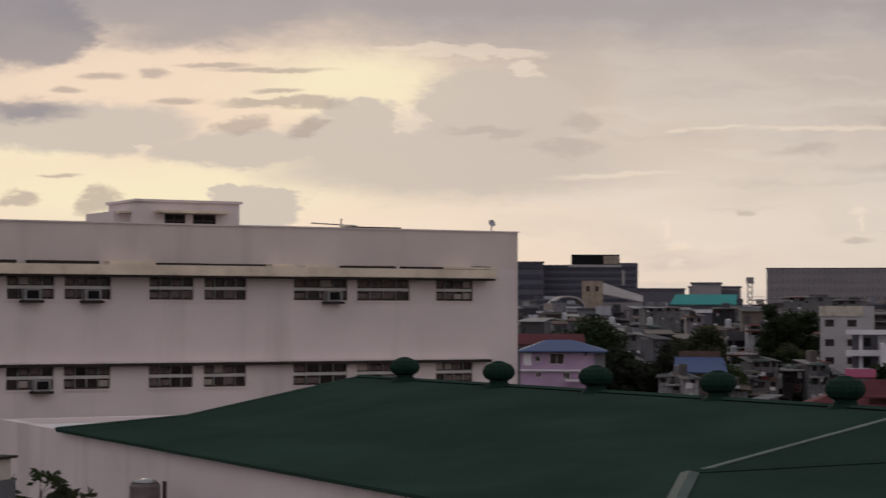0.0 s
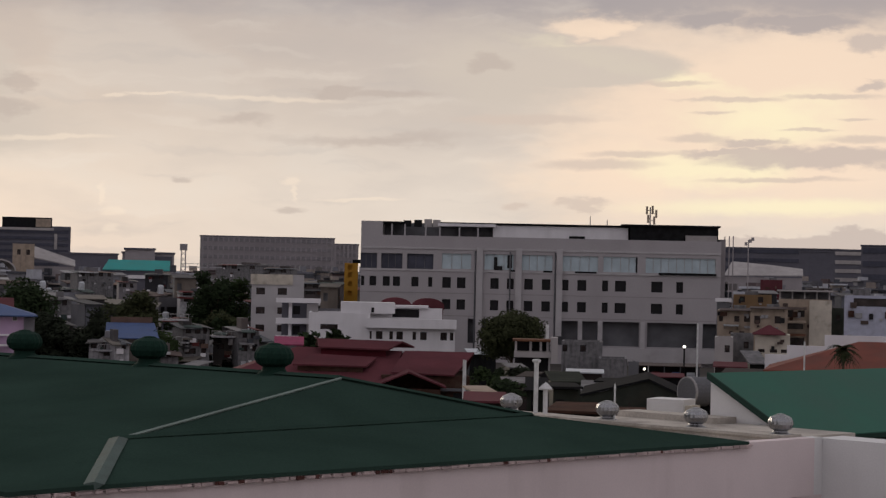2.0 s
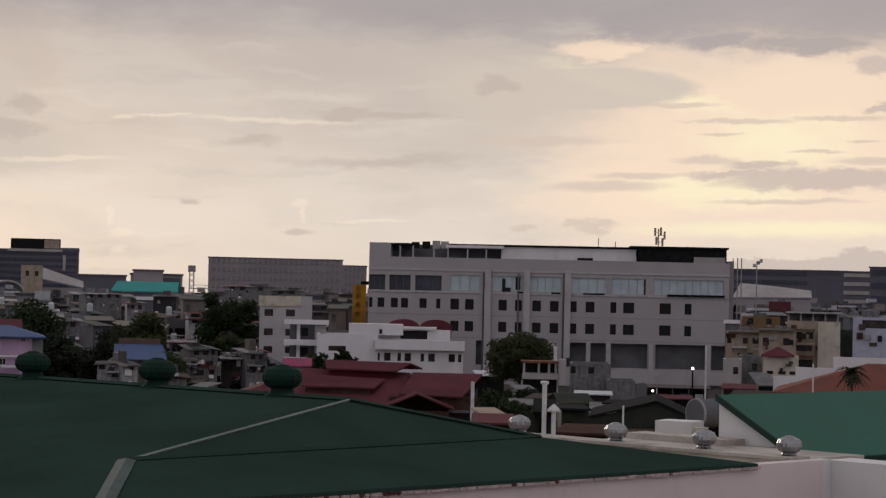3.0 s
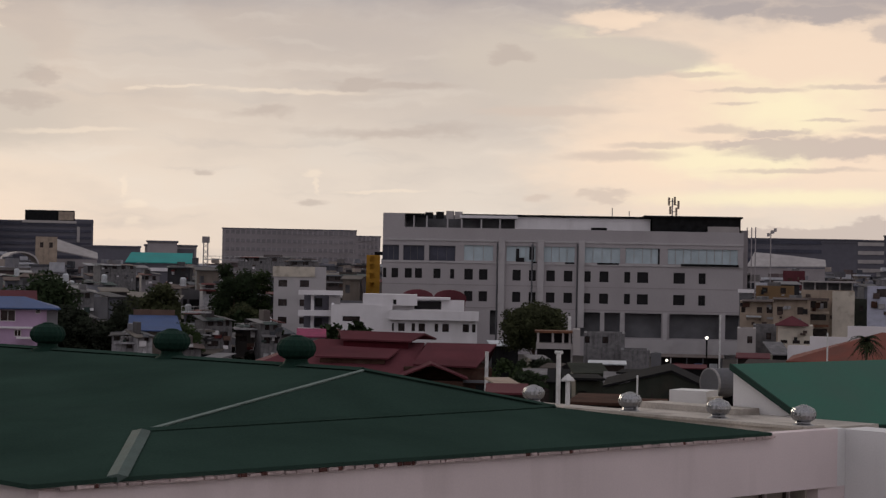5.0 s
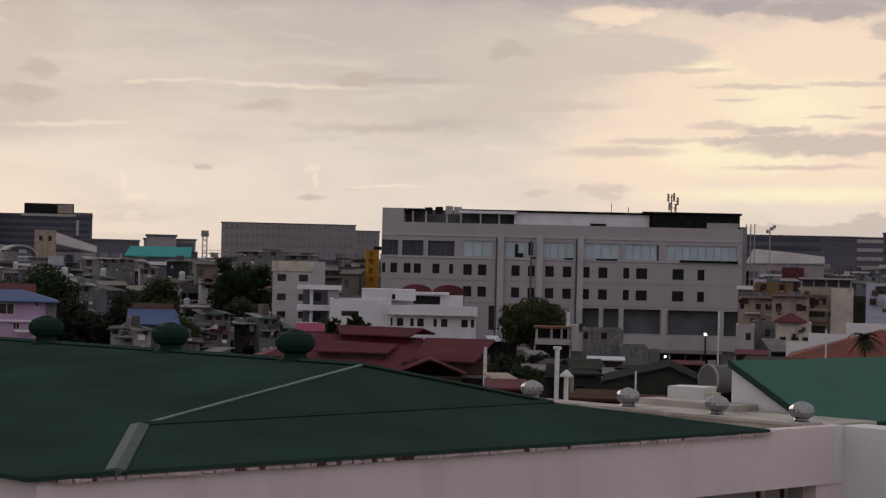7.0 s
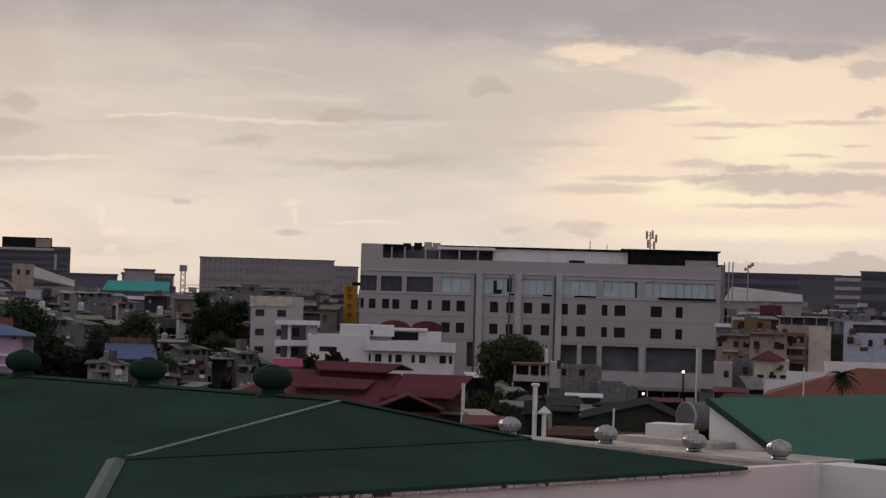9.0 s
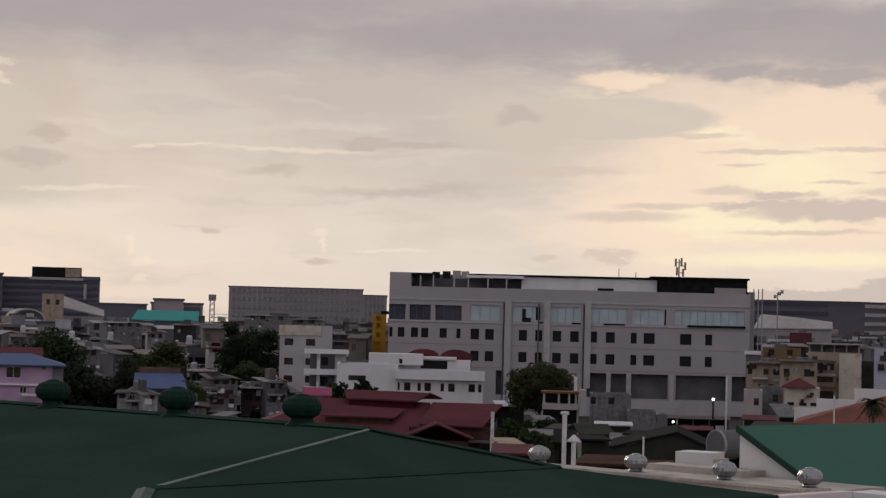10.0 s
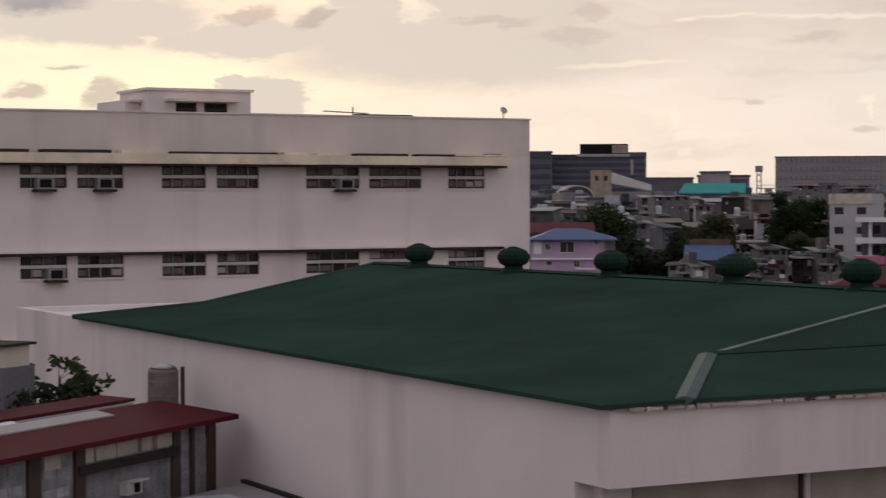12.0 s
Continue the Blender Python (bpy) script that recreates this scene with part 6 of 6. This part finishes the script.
for i, (xx, yy, hh, rr) in enumerate(((11.7, 42.6, 1.55, 0.6), (12.3, 43.1, 1.1, 0.65), (13.2, 43.4, 1.35, 0.6), (13.8, 43.0, 1.05, 0.55), (12.8, 42.2, 0.75, 0.7), (11.9, 41.9, 0.7, 0.7), (13.5, 42.5, 0.7, 0.6))):
    tree(pose(xx, yy, zs - 0.15), hh, rr, "scrawny dark shrub behind the shack roof", 30 + i, 7, 16, 0.10, group="shrubs", name="shrub", low=0.15)
    sb_ = thing("shrub_planter", "dark soil box for a shrub", "planter", pose(xx, yy, 0))
    part("box", boxes((-0.3, 0.3, -0.3, 0.3, 0, zs - 0.15)), M_CONC, sb_)


# ---- town houses between ----
def clutter_kind(seed):
    """The shared meshes of one kind of small, much altered town house."""
    g = random.Random(seed)
    w, d, h = g.uniform(3.4, 6.6), g.uniform(4, 7), g.choice((3.2, 4.4, 5.6, 6.4))
    floors = max(1, round(h / 2.9))
    fh = h / floors
    hs = []
    for f in range(floors):
        x = -w / 2 + 0.3
        while x < w / 2 - 0.8:
            ww = g.choice((0.6, 0.8, 0.9, 1.7))
            if x + ww < w / 2 - 0.2 and g.random() < 0.72:
                hs.append((x, x + ww, f * fh + (0.25 if ww > 1.5 else 0.9), f * fh + 2.1))
            x += ww + g.uniform(0.25, 0.8)
    out = [("wall", mesh_of("wall", pierced(-w / 2, w / 2, 0, h, 0, 0.18, hs), M_TOWNWALL)),
           ("side_wall", mesh_of("side_wall", boxes((-w / 2, -w / 2 + 0.18, 0.18, d, 0, h)), M_TOWNWALL)),
           ("side_wall", mesh_of("side_wall", boxes((w / 2 - 0.18, w / 2, 0.18, d, 0, h)), M_TOWNWALL)),
           # A solid dark or grey block paints the shade of the rooms.
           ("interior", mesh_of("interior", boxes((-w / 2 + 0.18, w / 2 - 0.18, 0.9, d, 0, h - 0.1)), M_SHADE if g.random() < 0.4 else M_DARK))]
    rb_ = bmesh.new()
    style = g.randrange(4)
    if style == 0:
        slab(rb_, [(-w / 2 - 0.4, -0.8, h), (w / 2 + 0.4, -0.8, h), (w / 2 + 0.4, d, h + 0.7), (-w / 2 - 0.4, d, h + 0.7)], 0.07)
    elif style == 1:
        slab(rb_, [(-w / 2 - 0.3, -0.6, h), (0, -0.6, h + w * 0.16), (0, d, h + w * 0.16), (-w / 2 - 0.3, d, h)], 0.07)
        slab(rb_, [(0, -0.6, h + w * 0.16), (w / 2 + 0.3, -0.6, h), (w / 2 + 0.3, d, h), (0, d, h + w * 0.16)], 0.07)
    elif style == 2:
        slab(rb_, [(-w / 2 - 0.3, -0.5, h + 0.5), (w * 0.15, -0.5, h + 0.2), (w * 0.15, d, h + 0.3), (-w / 2 - 0.3, d, h + 0.6)], 0.07)
        slab(rb_, [(w * 0.1, -0.9, h + 0.05), (w / 2 + 0.5, -0.9, h), (w / 2 + 0.5, d, h + 0.4), (w * 0.1, d, h + 0.5)], 0.07)
    else:
        box(rb_, -w / 2 + 0.18, w / 2 - 0.18, 0.18, d, h - 0.5, h - 0.35)
    out.append(("roof", mesh_of("roof", rb_, M_TOWNROOF)))
    if style == 3 or g.random() < 0.45:
        xa = g.uniform(-w / 2, -w * 0.1)
        xb, h2, z0 = xa + w * g.uniform(0.4, 0.6), g.uniform(1.9, 2.6), h - (0.36 if style == 3 else -0.1)
        out.append(("upper_room", mesh_of("upper_room", pierced(xa, xb, z0, h + h2, d * 0.3, d * 0.3 + 0.15, [(xa + 0.4, xa + 1.1, h + 0.8, h + 1.7)]), M_TOWNWALL)))
        out.append(("upper_interior", mesh_of("upper_interior", boxes((xa, xb, d * 0.3 + 0.4, d * 0.95, z0, h + h2 - 0.05)), M_SHADE)))
        out.append(("upper_roof", mesh_of("upper_roof", slab(bmesh.new(), [(xa - 0.3, d * 0.2, h + h2), (xb + 0.3, d * 0.2, h + h2), (xb + 0.3, d, h + h2 + 0.4), (xa - 0.3, d, h + h2 + 0.4)], 0.07), M_TOWNROOF)))
    if floors > 1:
        zb = fh * (floors - 1)
        xa, xb = (-w / 2, w / 2) if g.random() < 0.5 else (-w / 2, w * 0.1)
        out.append(("balcony", mesh_of("balcony", boxes((xa, xb, -0.9, -0.002, zb - 0.12, zb), (xa, xb, -0.9, -0.84, zb, zb + g.choice((0.5, 0.9)))), M_TOWNWALL)))
    if g.random() < 0.7:
        xa = g.uniform(-w / 2, 0)
        za = fh * g.randrange(floors) + 2.2
        out.append(("awning", mesh_of("awning", slab(bmesh.new(), [(xa, -1.1, za), (xa + w * 0.5, -1.1, za), (xa + w * 0.5, 0, za + 0.4), (xa, 0, za + 0.4)], 0.05), M_TOWNROOF)))
    for _ in range(g.randrange(2, 6)):
        xa, za = g.uniform(-w / 2, w / 2 - 0.8), g.uniform(0.6, h - 1.0)
        sw, sh_ = g.uniform(0.3, 1.1), g.uniform(0.3, 1.0)
        out.append((("shutter", "wall_box", "cloth")[_ % 3], mesh_of("shutter", boxes((xa, xa + sw, -0.10, -0.003, za, za + sh_)), g.choice((M_WHITE, M_TOWNROOF, M_BLACK, M_TOWNROOF, M_FRAME)))))
    out.append(("post", mesh_of("post", boxes((w / 2 - 0.1, w / 2 + 0.05, -1.0, -0.85, 0, h * 0.9)), M_TOWNWALL)))
    if g.random() < 0.4:
        out.append(("roof_tank", mesh_of("roof_tank", lathe(bmesh.new(), [(0.5, 0), (0.5, 1.0), (0.3, 1.2)], 12, (w * 0.25, d * 0.6, h + 0.2)), M_TARP)))
    return h, out


kinds = [clutter_kind(40 + i) for i in range(16)]
low_kinds = [k for k in kinds if k[0] < 5]
LABELS = ("weathered small town house with patched sheet roof", "cramped concrete town house with a balcony and awning", "stained town house with an added upper room", "low shack with a rusty lean-to roof")
tg = random.Random(21)
blocked = [(-12.6, -9.6, 100, 182), (-10.4, -7.6, 150, 176), (-5.9, 1.0, 100, 172), (-5.3, 1.2, 216, 276), (-2.6, 8.9, 100, 340), (8.9, 13.5, 100, 252), (-13.0, -10.2, 182, 196), (-7.0, -5.0, 190, 218), (-11.5, -9.2, 182, 196)]
made_h = 0
row_no = 0
while made_h < 240 and row_no < 19:
    d0 = 170 * 1.05 ** row_no
    row_no += 1
    b = -16.5 + tg.uniform(0, 1)
    while b < 14.0 and made_h < 240:
        b += math.degrees(6.2 / d0) * tg.uniform(0.85, 1.3)
        d = d0 + tg.uniform(-3, 4)
        if any(p <= b <= q and lo <= d <= hi for p, q, lo, hi in blocked):
            continue
        h, pieces = tg.choice(low_kinds if d < 215 else kinds)
        hs_ = thing("town_house", LABELS[min(3, int(tg.random() * 3) if h > 4 else 3)], "house", facing(b, d, tg.uniform(-35, 35), land(d) - 0.3), "town houses")
        hs_.scale = (0.75, 0.8, tg.uniform(0.8, 1.05)) if d < 215 else (1, 1, tg.uniform(0.9, 1.35))
        for nm, me in pieces:
            part(nm, me, None, hs_)
        made_h += 1

# small crowded shacks close behind the ridge
for i in range(84):
    b, d = tg.uniform(-12.4, -4.6), tg.uniform(176, 214)
    if -7.0 < b < -5.0 and d < 190 or -10.2 < b < -7.8 and d < 188:
        d += 14
    h, pieces = tg.choice(low_kinds)
    hs_ = thing("town_house", LABELS[3], "house", facing(b, d, tg.uniform(-40, 40), -0.1), "town houses")
    k = tg.uniform(0.36, 0.66)
    hs_.scale = (k, k, k * tg.uniform(1.1, 1.9))
    for nm, me in pieces:
        part(nm, me, None, hs_)

# single houses that stand out in the near town
def town_block(name, label, b, d, w, depth, top, wall, deck, rows):
    """A small block with a sheet roof, awnings, a roof room and wall clutter."""
    t = simple_block(name, label, b, d, w, depth, top - 0.45, wall, deck, rows, turn=tg.uniform(-12, 12), parapet=0.2)
    h = top - 0.45
    cut = w * tg.uniform(-0.2, 0.25)
    tilt = tg.uniform(0.1, 0.5)
    part("roof_sheet", slab(bmesh.new(), [(-w / 2 - 0.3, -0.5, h + 0.05), (cut, -0.5, h + 0.05), (cut, depth, h + 0.05 + tilt), (-w / 2 - 0.3, depth, h + 0.05 + tilt)], 0.06), M_TOWNROOF, t)
    part("roof_sheet", slab(bmesh.new(), [(cut + 0.02, -0.35, h + 0.25), (w / 2 + 0.35, -0.35, h + 0.1), (w / 2 + 0.35, depth, h + 0.3), (cut + 0.02, depth, h + 0.5)], 0.06), M_TOWNROOF, t)
    xr = tg.uniform(-w * 0.35, 0.1)
    part("roof_room", boxes((xr, xr + w * 0.32, depth * 0.4, depth * 0.8, h + 0.1, h + tg.uniform(0.7, 1.3))), M_TOWNWALL, t)
    for z0, z1, xs in rows:
        x0 = xs[0][0] - xs[0][1]
        x1 = x0 + w * tg.uniform(0.3, 0.7)
        part("awning", slab(bmesh.new(), [(x0, -0.8, z1 + 0.02), (min(x1, w / 2), -0.8, z1 + 0.02), (min(x1, w / 2), -0.003, z1 + 0.22), (x0, -0.003, z1 + 0.22)], 0.05), M_TOWNROOF, t)
    for k in range(7):
        xg, zg = tg.uniform(-w / 2, w / 2 - 0.5), h - tg.uniform(0.6, 3.6)
        part(("wall_box", "cloth", "shutter")[k % 3], boxes((xg, xg + tg.uniform(0.2, 0.7), -0.12 - 0.03 * k, -0.004, zg, zg + tg.uniform(0.2, 0.6))), (M_WHITE, M_TOWNROOF, M_BLACK, M_TOWNROOF, M_GRIMYPALE)[k % 5], t)
    return t


town_block("town_house", "pale grey two-storey house with a deep balcony", -6.7, 186, 2.51, 6, 8.53, M_GRIMY, M_ROOFDECK, [(7.67, 8.24, [(-0.75, 0.5), (0.13, 0.55), (0.83, 0.38)]), (6.61, 7.14, [(-0.63, 0.75), (0.5, 0.75)]), (5.77, 6.3, [(-0.5, 1.0), (0.75, 0.5)])])
town_block("town_house", "low white house with dark windows", -9.38, 177, 2.16, 6, 7.34, M_GRIMYPALE, M_ROOFDECK, [(6.42, 7.02, [(-0.65, 0.54), (0.22, 0.39)]), (5.83, 6.17, [(0.54, 0.65)])])
town_block("town_house", "small white box-like house", -8.79, 174, 1.26, 6, 7.34, M_GRIMYPALE, M_ROOFDECK, [(6.58, 6.97, [(0.13, 0.38)])])
town_block("town_house", "brown rendered low house", -5.86, 190, 2.36, 6, 7.81, M_TOWNWALL, M_ROOFDECK, [(7.09, 7.52, [(-0.71, 0.38), (0.0, 0.38), (0.71, 0.38)]), (6.12, 6.66, [(-0.47, 0.71), (0.59, 0.47)])])
town_block("town_house", "bare grey concrete house", -5.19, 187, 1.96, 6, 8.38, M_GRIMY, M_ROOFDECK, [(7.34, 7.87, [(-0.39, 0.43), (0.39, 0.43)]), (6.07, 6.71, [(-0.39, 0.59), (0.49, 0.39)])])
town_block("town_house", "wide pale house with a white roof edge", -6.65, 330, 7.05, 8, 12.69, M_GRIMY, M_ROOFDECK, [(11.4, 12.14, [(-2.68, 0.99), (-1.06, 0.99), (0.7, 0.99), (2.47, 0.99)])])
town_block("town_house", "white house with open storeys", -6.68, 296, 5.16, 8, 10.81, M_GRIMYPALE, M_ROOFDECK, [(10.13, 10.63, [(-1.55, 1.29), (0.26, 1.29), (1.81, 1.03)]), (9.21, 9.71, [(-1.03, 2.06), (1.29, 1.29)])])
town_block("town_house", "blue-grey house among trees", -8.67, 322, 2.87, 7, 12.25, M_FARBAND, M_ROOFDECK, [(11.02, 11.65, [(-0.57, 0.57), (0.57, 0.57)])])
town_block("town_house", "pale house with a row of dark openings", -9.59, 352, 6.33, 7, 13.64, M_GRIMY, M_ROOFDECK, [(12.65, 13.24, [(-2.22, 0.76), (-0.63, 0.76), (0.95, 0.76), (2.41, 0.63)])])
town_block("town_house", "weathered grey house with dark openings", -10.56, 210, 2.31, 5, 10.65, M_GRIMY, M_ROOFDECK, [(9.68, 10.27, [(-0.46, 0.51), (0.46, 0.51)])])
town_block("town_house", "grey house with a pale upper wall", -7.87, 345, 3.86, 7, 13.49, M_TOWNWALL, M_ROOFDECK, [(12.47, 13.06, [(-0.77, 0.77), (0.77, 0.77)])])
town_block("town_house", "long pale house under a low roof", -5.44, 470, 12.35, 9, 16.29, M_GRIMY, M_ROOFDECK, [(15.01, 15.81, [(-4.32, 1.24), (-1.85, 1.24), (2.47, 1.24)])])
town_block("town_house", "rust-stained house with shuttered windows", -3.18, 330, 7.88, 7, 12.61, M_TOWNWALL, M_ROOFDECK, [(11.51, 12.17, [(-2.76, 0.95), (-0.79, 0.95), (1.18, 0.95), (2.99, 0.79)]), (10.47, 11.04, [(-1.58, 1.58), (1.58, 1.58)])])
town_block("town_house", "pale narrow house with a terrace", -4.41, 400, 5.67, 7, 15.18, M_GRIMY, M_ROOFDECK, [(14.13, 14.81, [(-1.13, 1.13), (1.13, 1.13)])])
town_block("town_house", "small pale house beside the tree", -7.43, 176, 1.48, 4, 6.29, M_GRIMY, M_ROOFDECK, [(5.81, 6.1, [(-0.15, 0.44)])])
for b_, d_, h_, r_, sd in ((-9.68, 184, 10.27, 2.3, 300), (-7.67, 183, 8.91, 2.0, 301), (-11.36, 215, 12.35, 3.6, 302), (-11.98, 205, 11.46, 3.0, 303), (-6.79, 205, 8.8, 1.9, 304), (-5.25, 196, 8.84, 1.6, 305), (-8.5, 230, 11.34, 3.0, 306), (-9.28, 225, 10.02, 2.6, 307), (-6.0, 225, 10.06, 2.4, 308)):
    tree(facing(b_, d_), h_, r_, "dark leafy tree among the near houses", sd, 34, 170, 0.17, low=0.25)
for b_, d_, z_, w_ in ((-7.35, 185.4, 9.0, 2.8), (-7.35, 185.4, 6.9, 2.9), (-9.05, 176.5, 6.4, 2.6), (-5.9, 189.2, 7.4, 2.4), (-6.2, 295.2, 12.1, 5.4), (-6.6, 329.2, 14.6, 6.8)):
    bc = thing("balcony_slab", "pale concrete balcony slab with a low rail", "balcony", facing(b_, d_))
    part("slab", boxes((-w_ / 2, w_ / 2, -0.9, 0.55, z_ - 0.14, z_)), M_GRIMYPALE, bc)
    part("rail", boxes((-w_ / 2, w_ / 2, -0.9, -0.84, z_ + 0.45, z_ + 0.52)), M_STEEL, bc)
    for k_ in range(6):
        xg = -w_ / 2 + 0.03 + (w_ - 0.1) * k_ / 5
        part("baluster", boxes((xg, xg + 0.04, -0.89, -0.85, z_ + 0.001, z_ + 0.449)), M_STEEL, bc)

# low shacks and bushes along the street
for i in range(26):
    b, d = tg.uniform(1.3, 8.4), tg.uniform(128, 212)
    h, pieces = tg.choice(low_kinds)
    hs_ = thing("street_shack", "dark low shack with a patched roof by the street", "shack", facing(b, d, tg.uniform(-40, 40), -0.1), "street shacks")
    k = tg.uniform(0.45, 0.7)
    hs_.scale = (k, k, k * (0.55 + 0.0035 * (d - 120)) * tg.uniform(0.9, 1.15))
    for nm, me in pieces:
        part(nm, me, None, hs_)
for i in range(11):
    b, d = tg.uniform(0.9, 8.6), tg.uniform(165, 230)
    tree(facing(b, d), tg.uniform(2.6, 4.6), tg.uniform(1.1, 1.9), "low dark bush by the street", 80 + i, 14, 90, 0.2, group="street bushes", name="bush", low=0.15)

# thin eaves over the beige fronts
for (b, d, z, w, mm) in ((9.712, 236, 10.7, 4.18, M_BROWN), (10.442, 239, 10.68, 2.87, M_BROWN), (10.442, 239, 9.1, 2.87, M_BEIGE), (10.473, 239, 7.54, 2.59, M_RUST), (8.787, 240, 10.35, 3.7, M_BROWN), (8.675, 240, 8.49, 1.78, M_TARP)):
    aw = thing("awning", "thin weathered eave sheet on a beige house front", "awning", facing(b, d, 0, 0), "house awnings")
    part("sheet", slab(bmesh.new(), [(-w / 2, -0.7, z), (w / 2, -0.7, z), (w / 2, 0.3, z + 0.22), (-w / 2, 0.3, z + 0.22)], 0.06), mm, aw)
    for xg in (-w * 0.45, w * 0.43):
        part("bracket", rod(bmesh.new(), (xg, -0.6, z - 0.07), (xg, 0.1, z - 0.45), 0.03, 5), M_BROWN, aw)
for (b, d, w, z, mm, lab) in ((8.483, 200, 1.83, 8.08, M_FARPALE, "pale grey plain house end"), (8.994, 206, 2.35, 8.33, M_CONC, "dark grey unplastered house end"), (11.593, 250, 2.14, 10.77, M_DKGREEN, "dark narrow house between pale ones")):
    simple_block("house_end", lab, b, d, w, 5, z, mm, M_ROOFDECK, [(z - 1.5, z - 0.8, [(w * 0.18, 0.5)])])
wx_ = thing("roof_hut", "white hut on a flat house roof", "hut", facing(8.435, 262))
part("walls", boxes((-0.8, 0.9, 0, 2, 0, 11.19)), M_SHADE, wx_)
part("roof", boxes((-1.0, 1.1, -0.3, 2.2, 11.19 + 0.002, 11.64)), M_WHITE, wx_)

# the houses beyond, too many to count
fv, ff = [], []


def far_box(m, x0, x1, y0, y1, z0, z1):
    k = len(fv)
    for p in ((x0, y0, z0), (x1, y0, z0), (x1, y1, z0), (x0, y1, z0), (x0, y0, z1), (x1, y0, z1), (x1, y1, z1), (x0, y1, z1)):
        fv.append(m @ Vector(p))
    ff.extend([tuple(k + i for i in f) for f in ((0, 3, 2, 1), (4, 5, 6, 7), (0, 1, 5, 4), (1, 2, 6, 5), (2, 3, 7, 6), (3, 0, 4, 7))])


d0 = 400.0
while d0 < 980:
    b = -17.0
    while b < 14.5:
        b += math.degrees(6.0 / d0) * tg.uniform(0.7, 1.4)
        d = d0 + tg.uniform(-8, 8)
        m = facing(b, d, tg.uniform(-35, 35), land(d) - 0.3)
        w, h = tg.uniform(3.2, 7.5), tg.choice((4.5, 6, 7, 8.5)) * tg.uniform(0.85, 1.15)
        far_box(m, -w / 2, w / 2, 0, 7, 0, h)
        far_box(m, -w / 2 - 0.4, w / 2 + 0.4, -0.9, 7, h + 0.01, h + tg.uniform(0.15, 0.7))
        for f in range(int(h // 2.8)):
            far_box(m, -w / 2 + 0.4, w / 2 - 0.4 - tg.uniform(0, w * 0.4), -0.12, -0.01, f * 2.8 + 1.0, f * 2.8 + tg.uniform(1.5, 2.3))
        for _ in range(5):
            xa, za = tg.uniform(-w / 2, w / 2 - 1), tg.uniform(h * 0.35, h - 0.3)
            far_box(m, xa, xa + tg.uniform(0.4, 1.6), -0.35, -0.13, za, za + tg.uniform(0.3, 1.3))
        if tg.random() < 0.6:
            xa = tg.uniform(-w / 2, 0)
            far_box(m, xa, xa + w * 0.4, 2, 5, h + 0.72, h + tg.uniform(1.5, 2.8))
    d0 *= 1.062
me = bpy.data.meshes.new("distant_houses")
me.from_pydata(fv, [], ff)
me.materials.append(M_FARTOWN)
tagged(new("distant_houses", me), "crowded distant grey and brown house fronts and roofs", "houses", kind="stuff")
seed_tree = tree(facing(-9.0, 330, 0, land(330) - 0.3), 8.5, 3.0, "dark tree among the distant houses", 60, 24, 100, 0.33, group="town trees", low=0.3)
for i in range(120):
    b, d = (tg.uniform(-15.5, -2.5), tg.uniform(180, 400)) if i % 3 else (tg.uniform(-15.5, 13.5), tg.uniform(260, 560))
    if any(p <= b <= q and lo <= d <= hi for p, q, lo, hi in blocked):
        continue
    copy_thing(seed_tree, facing(b, d, tg.uniform(0, 360), land(d) - 0.3) @ Matrix.Scale(tg.uniform(0.6, 1.1), 4))
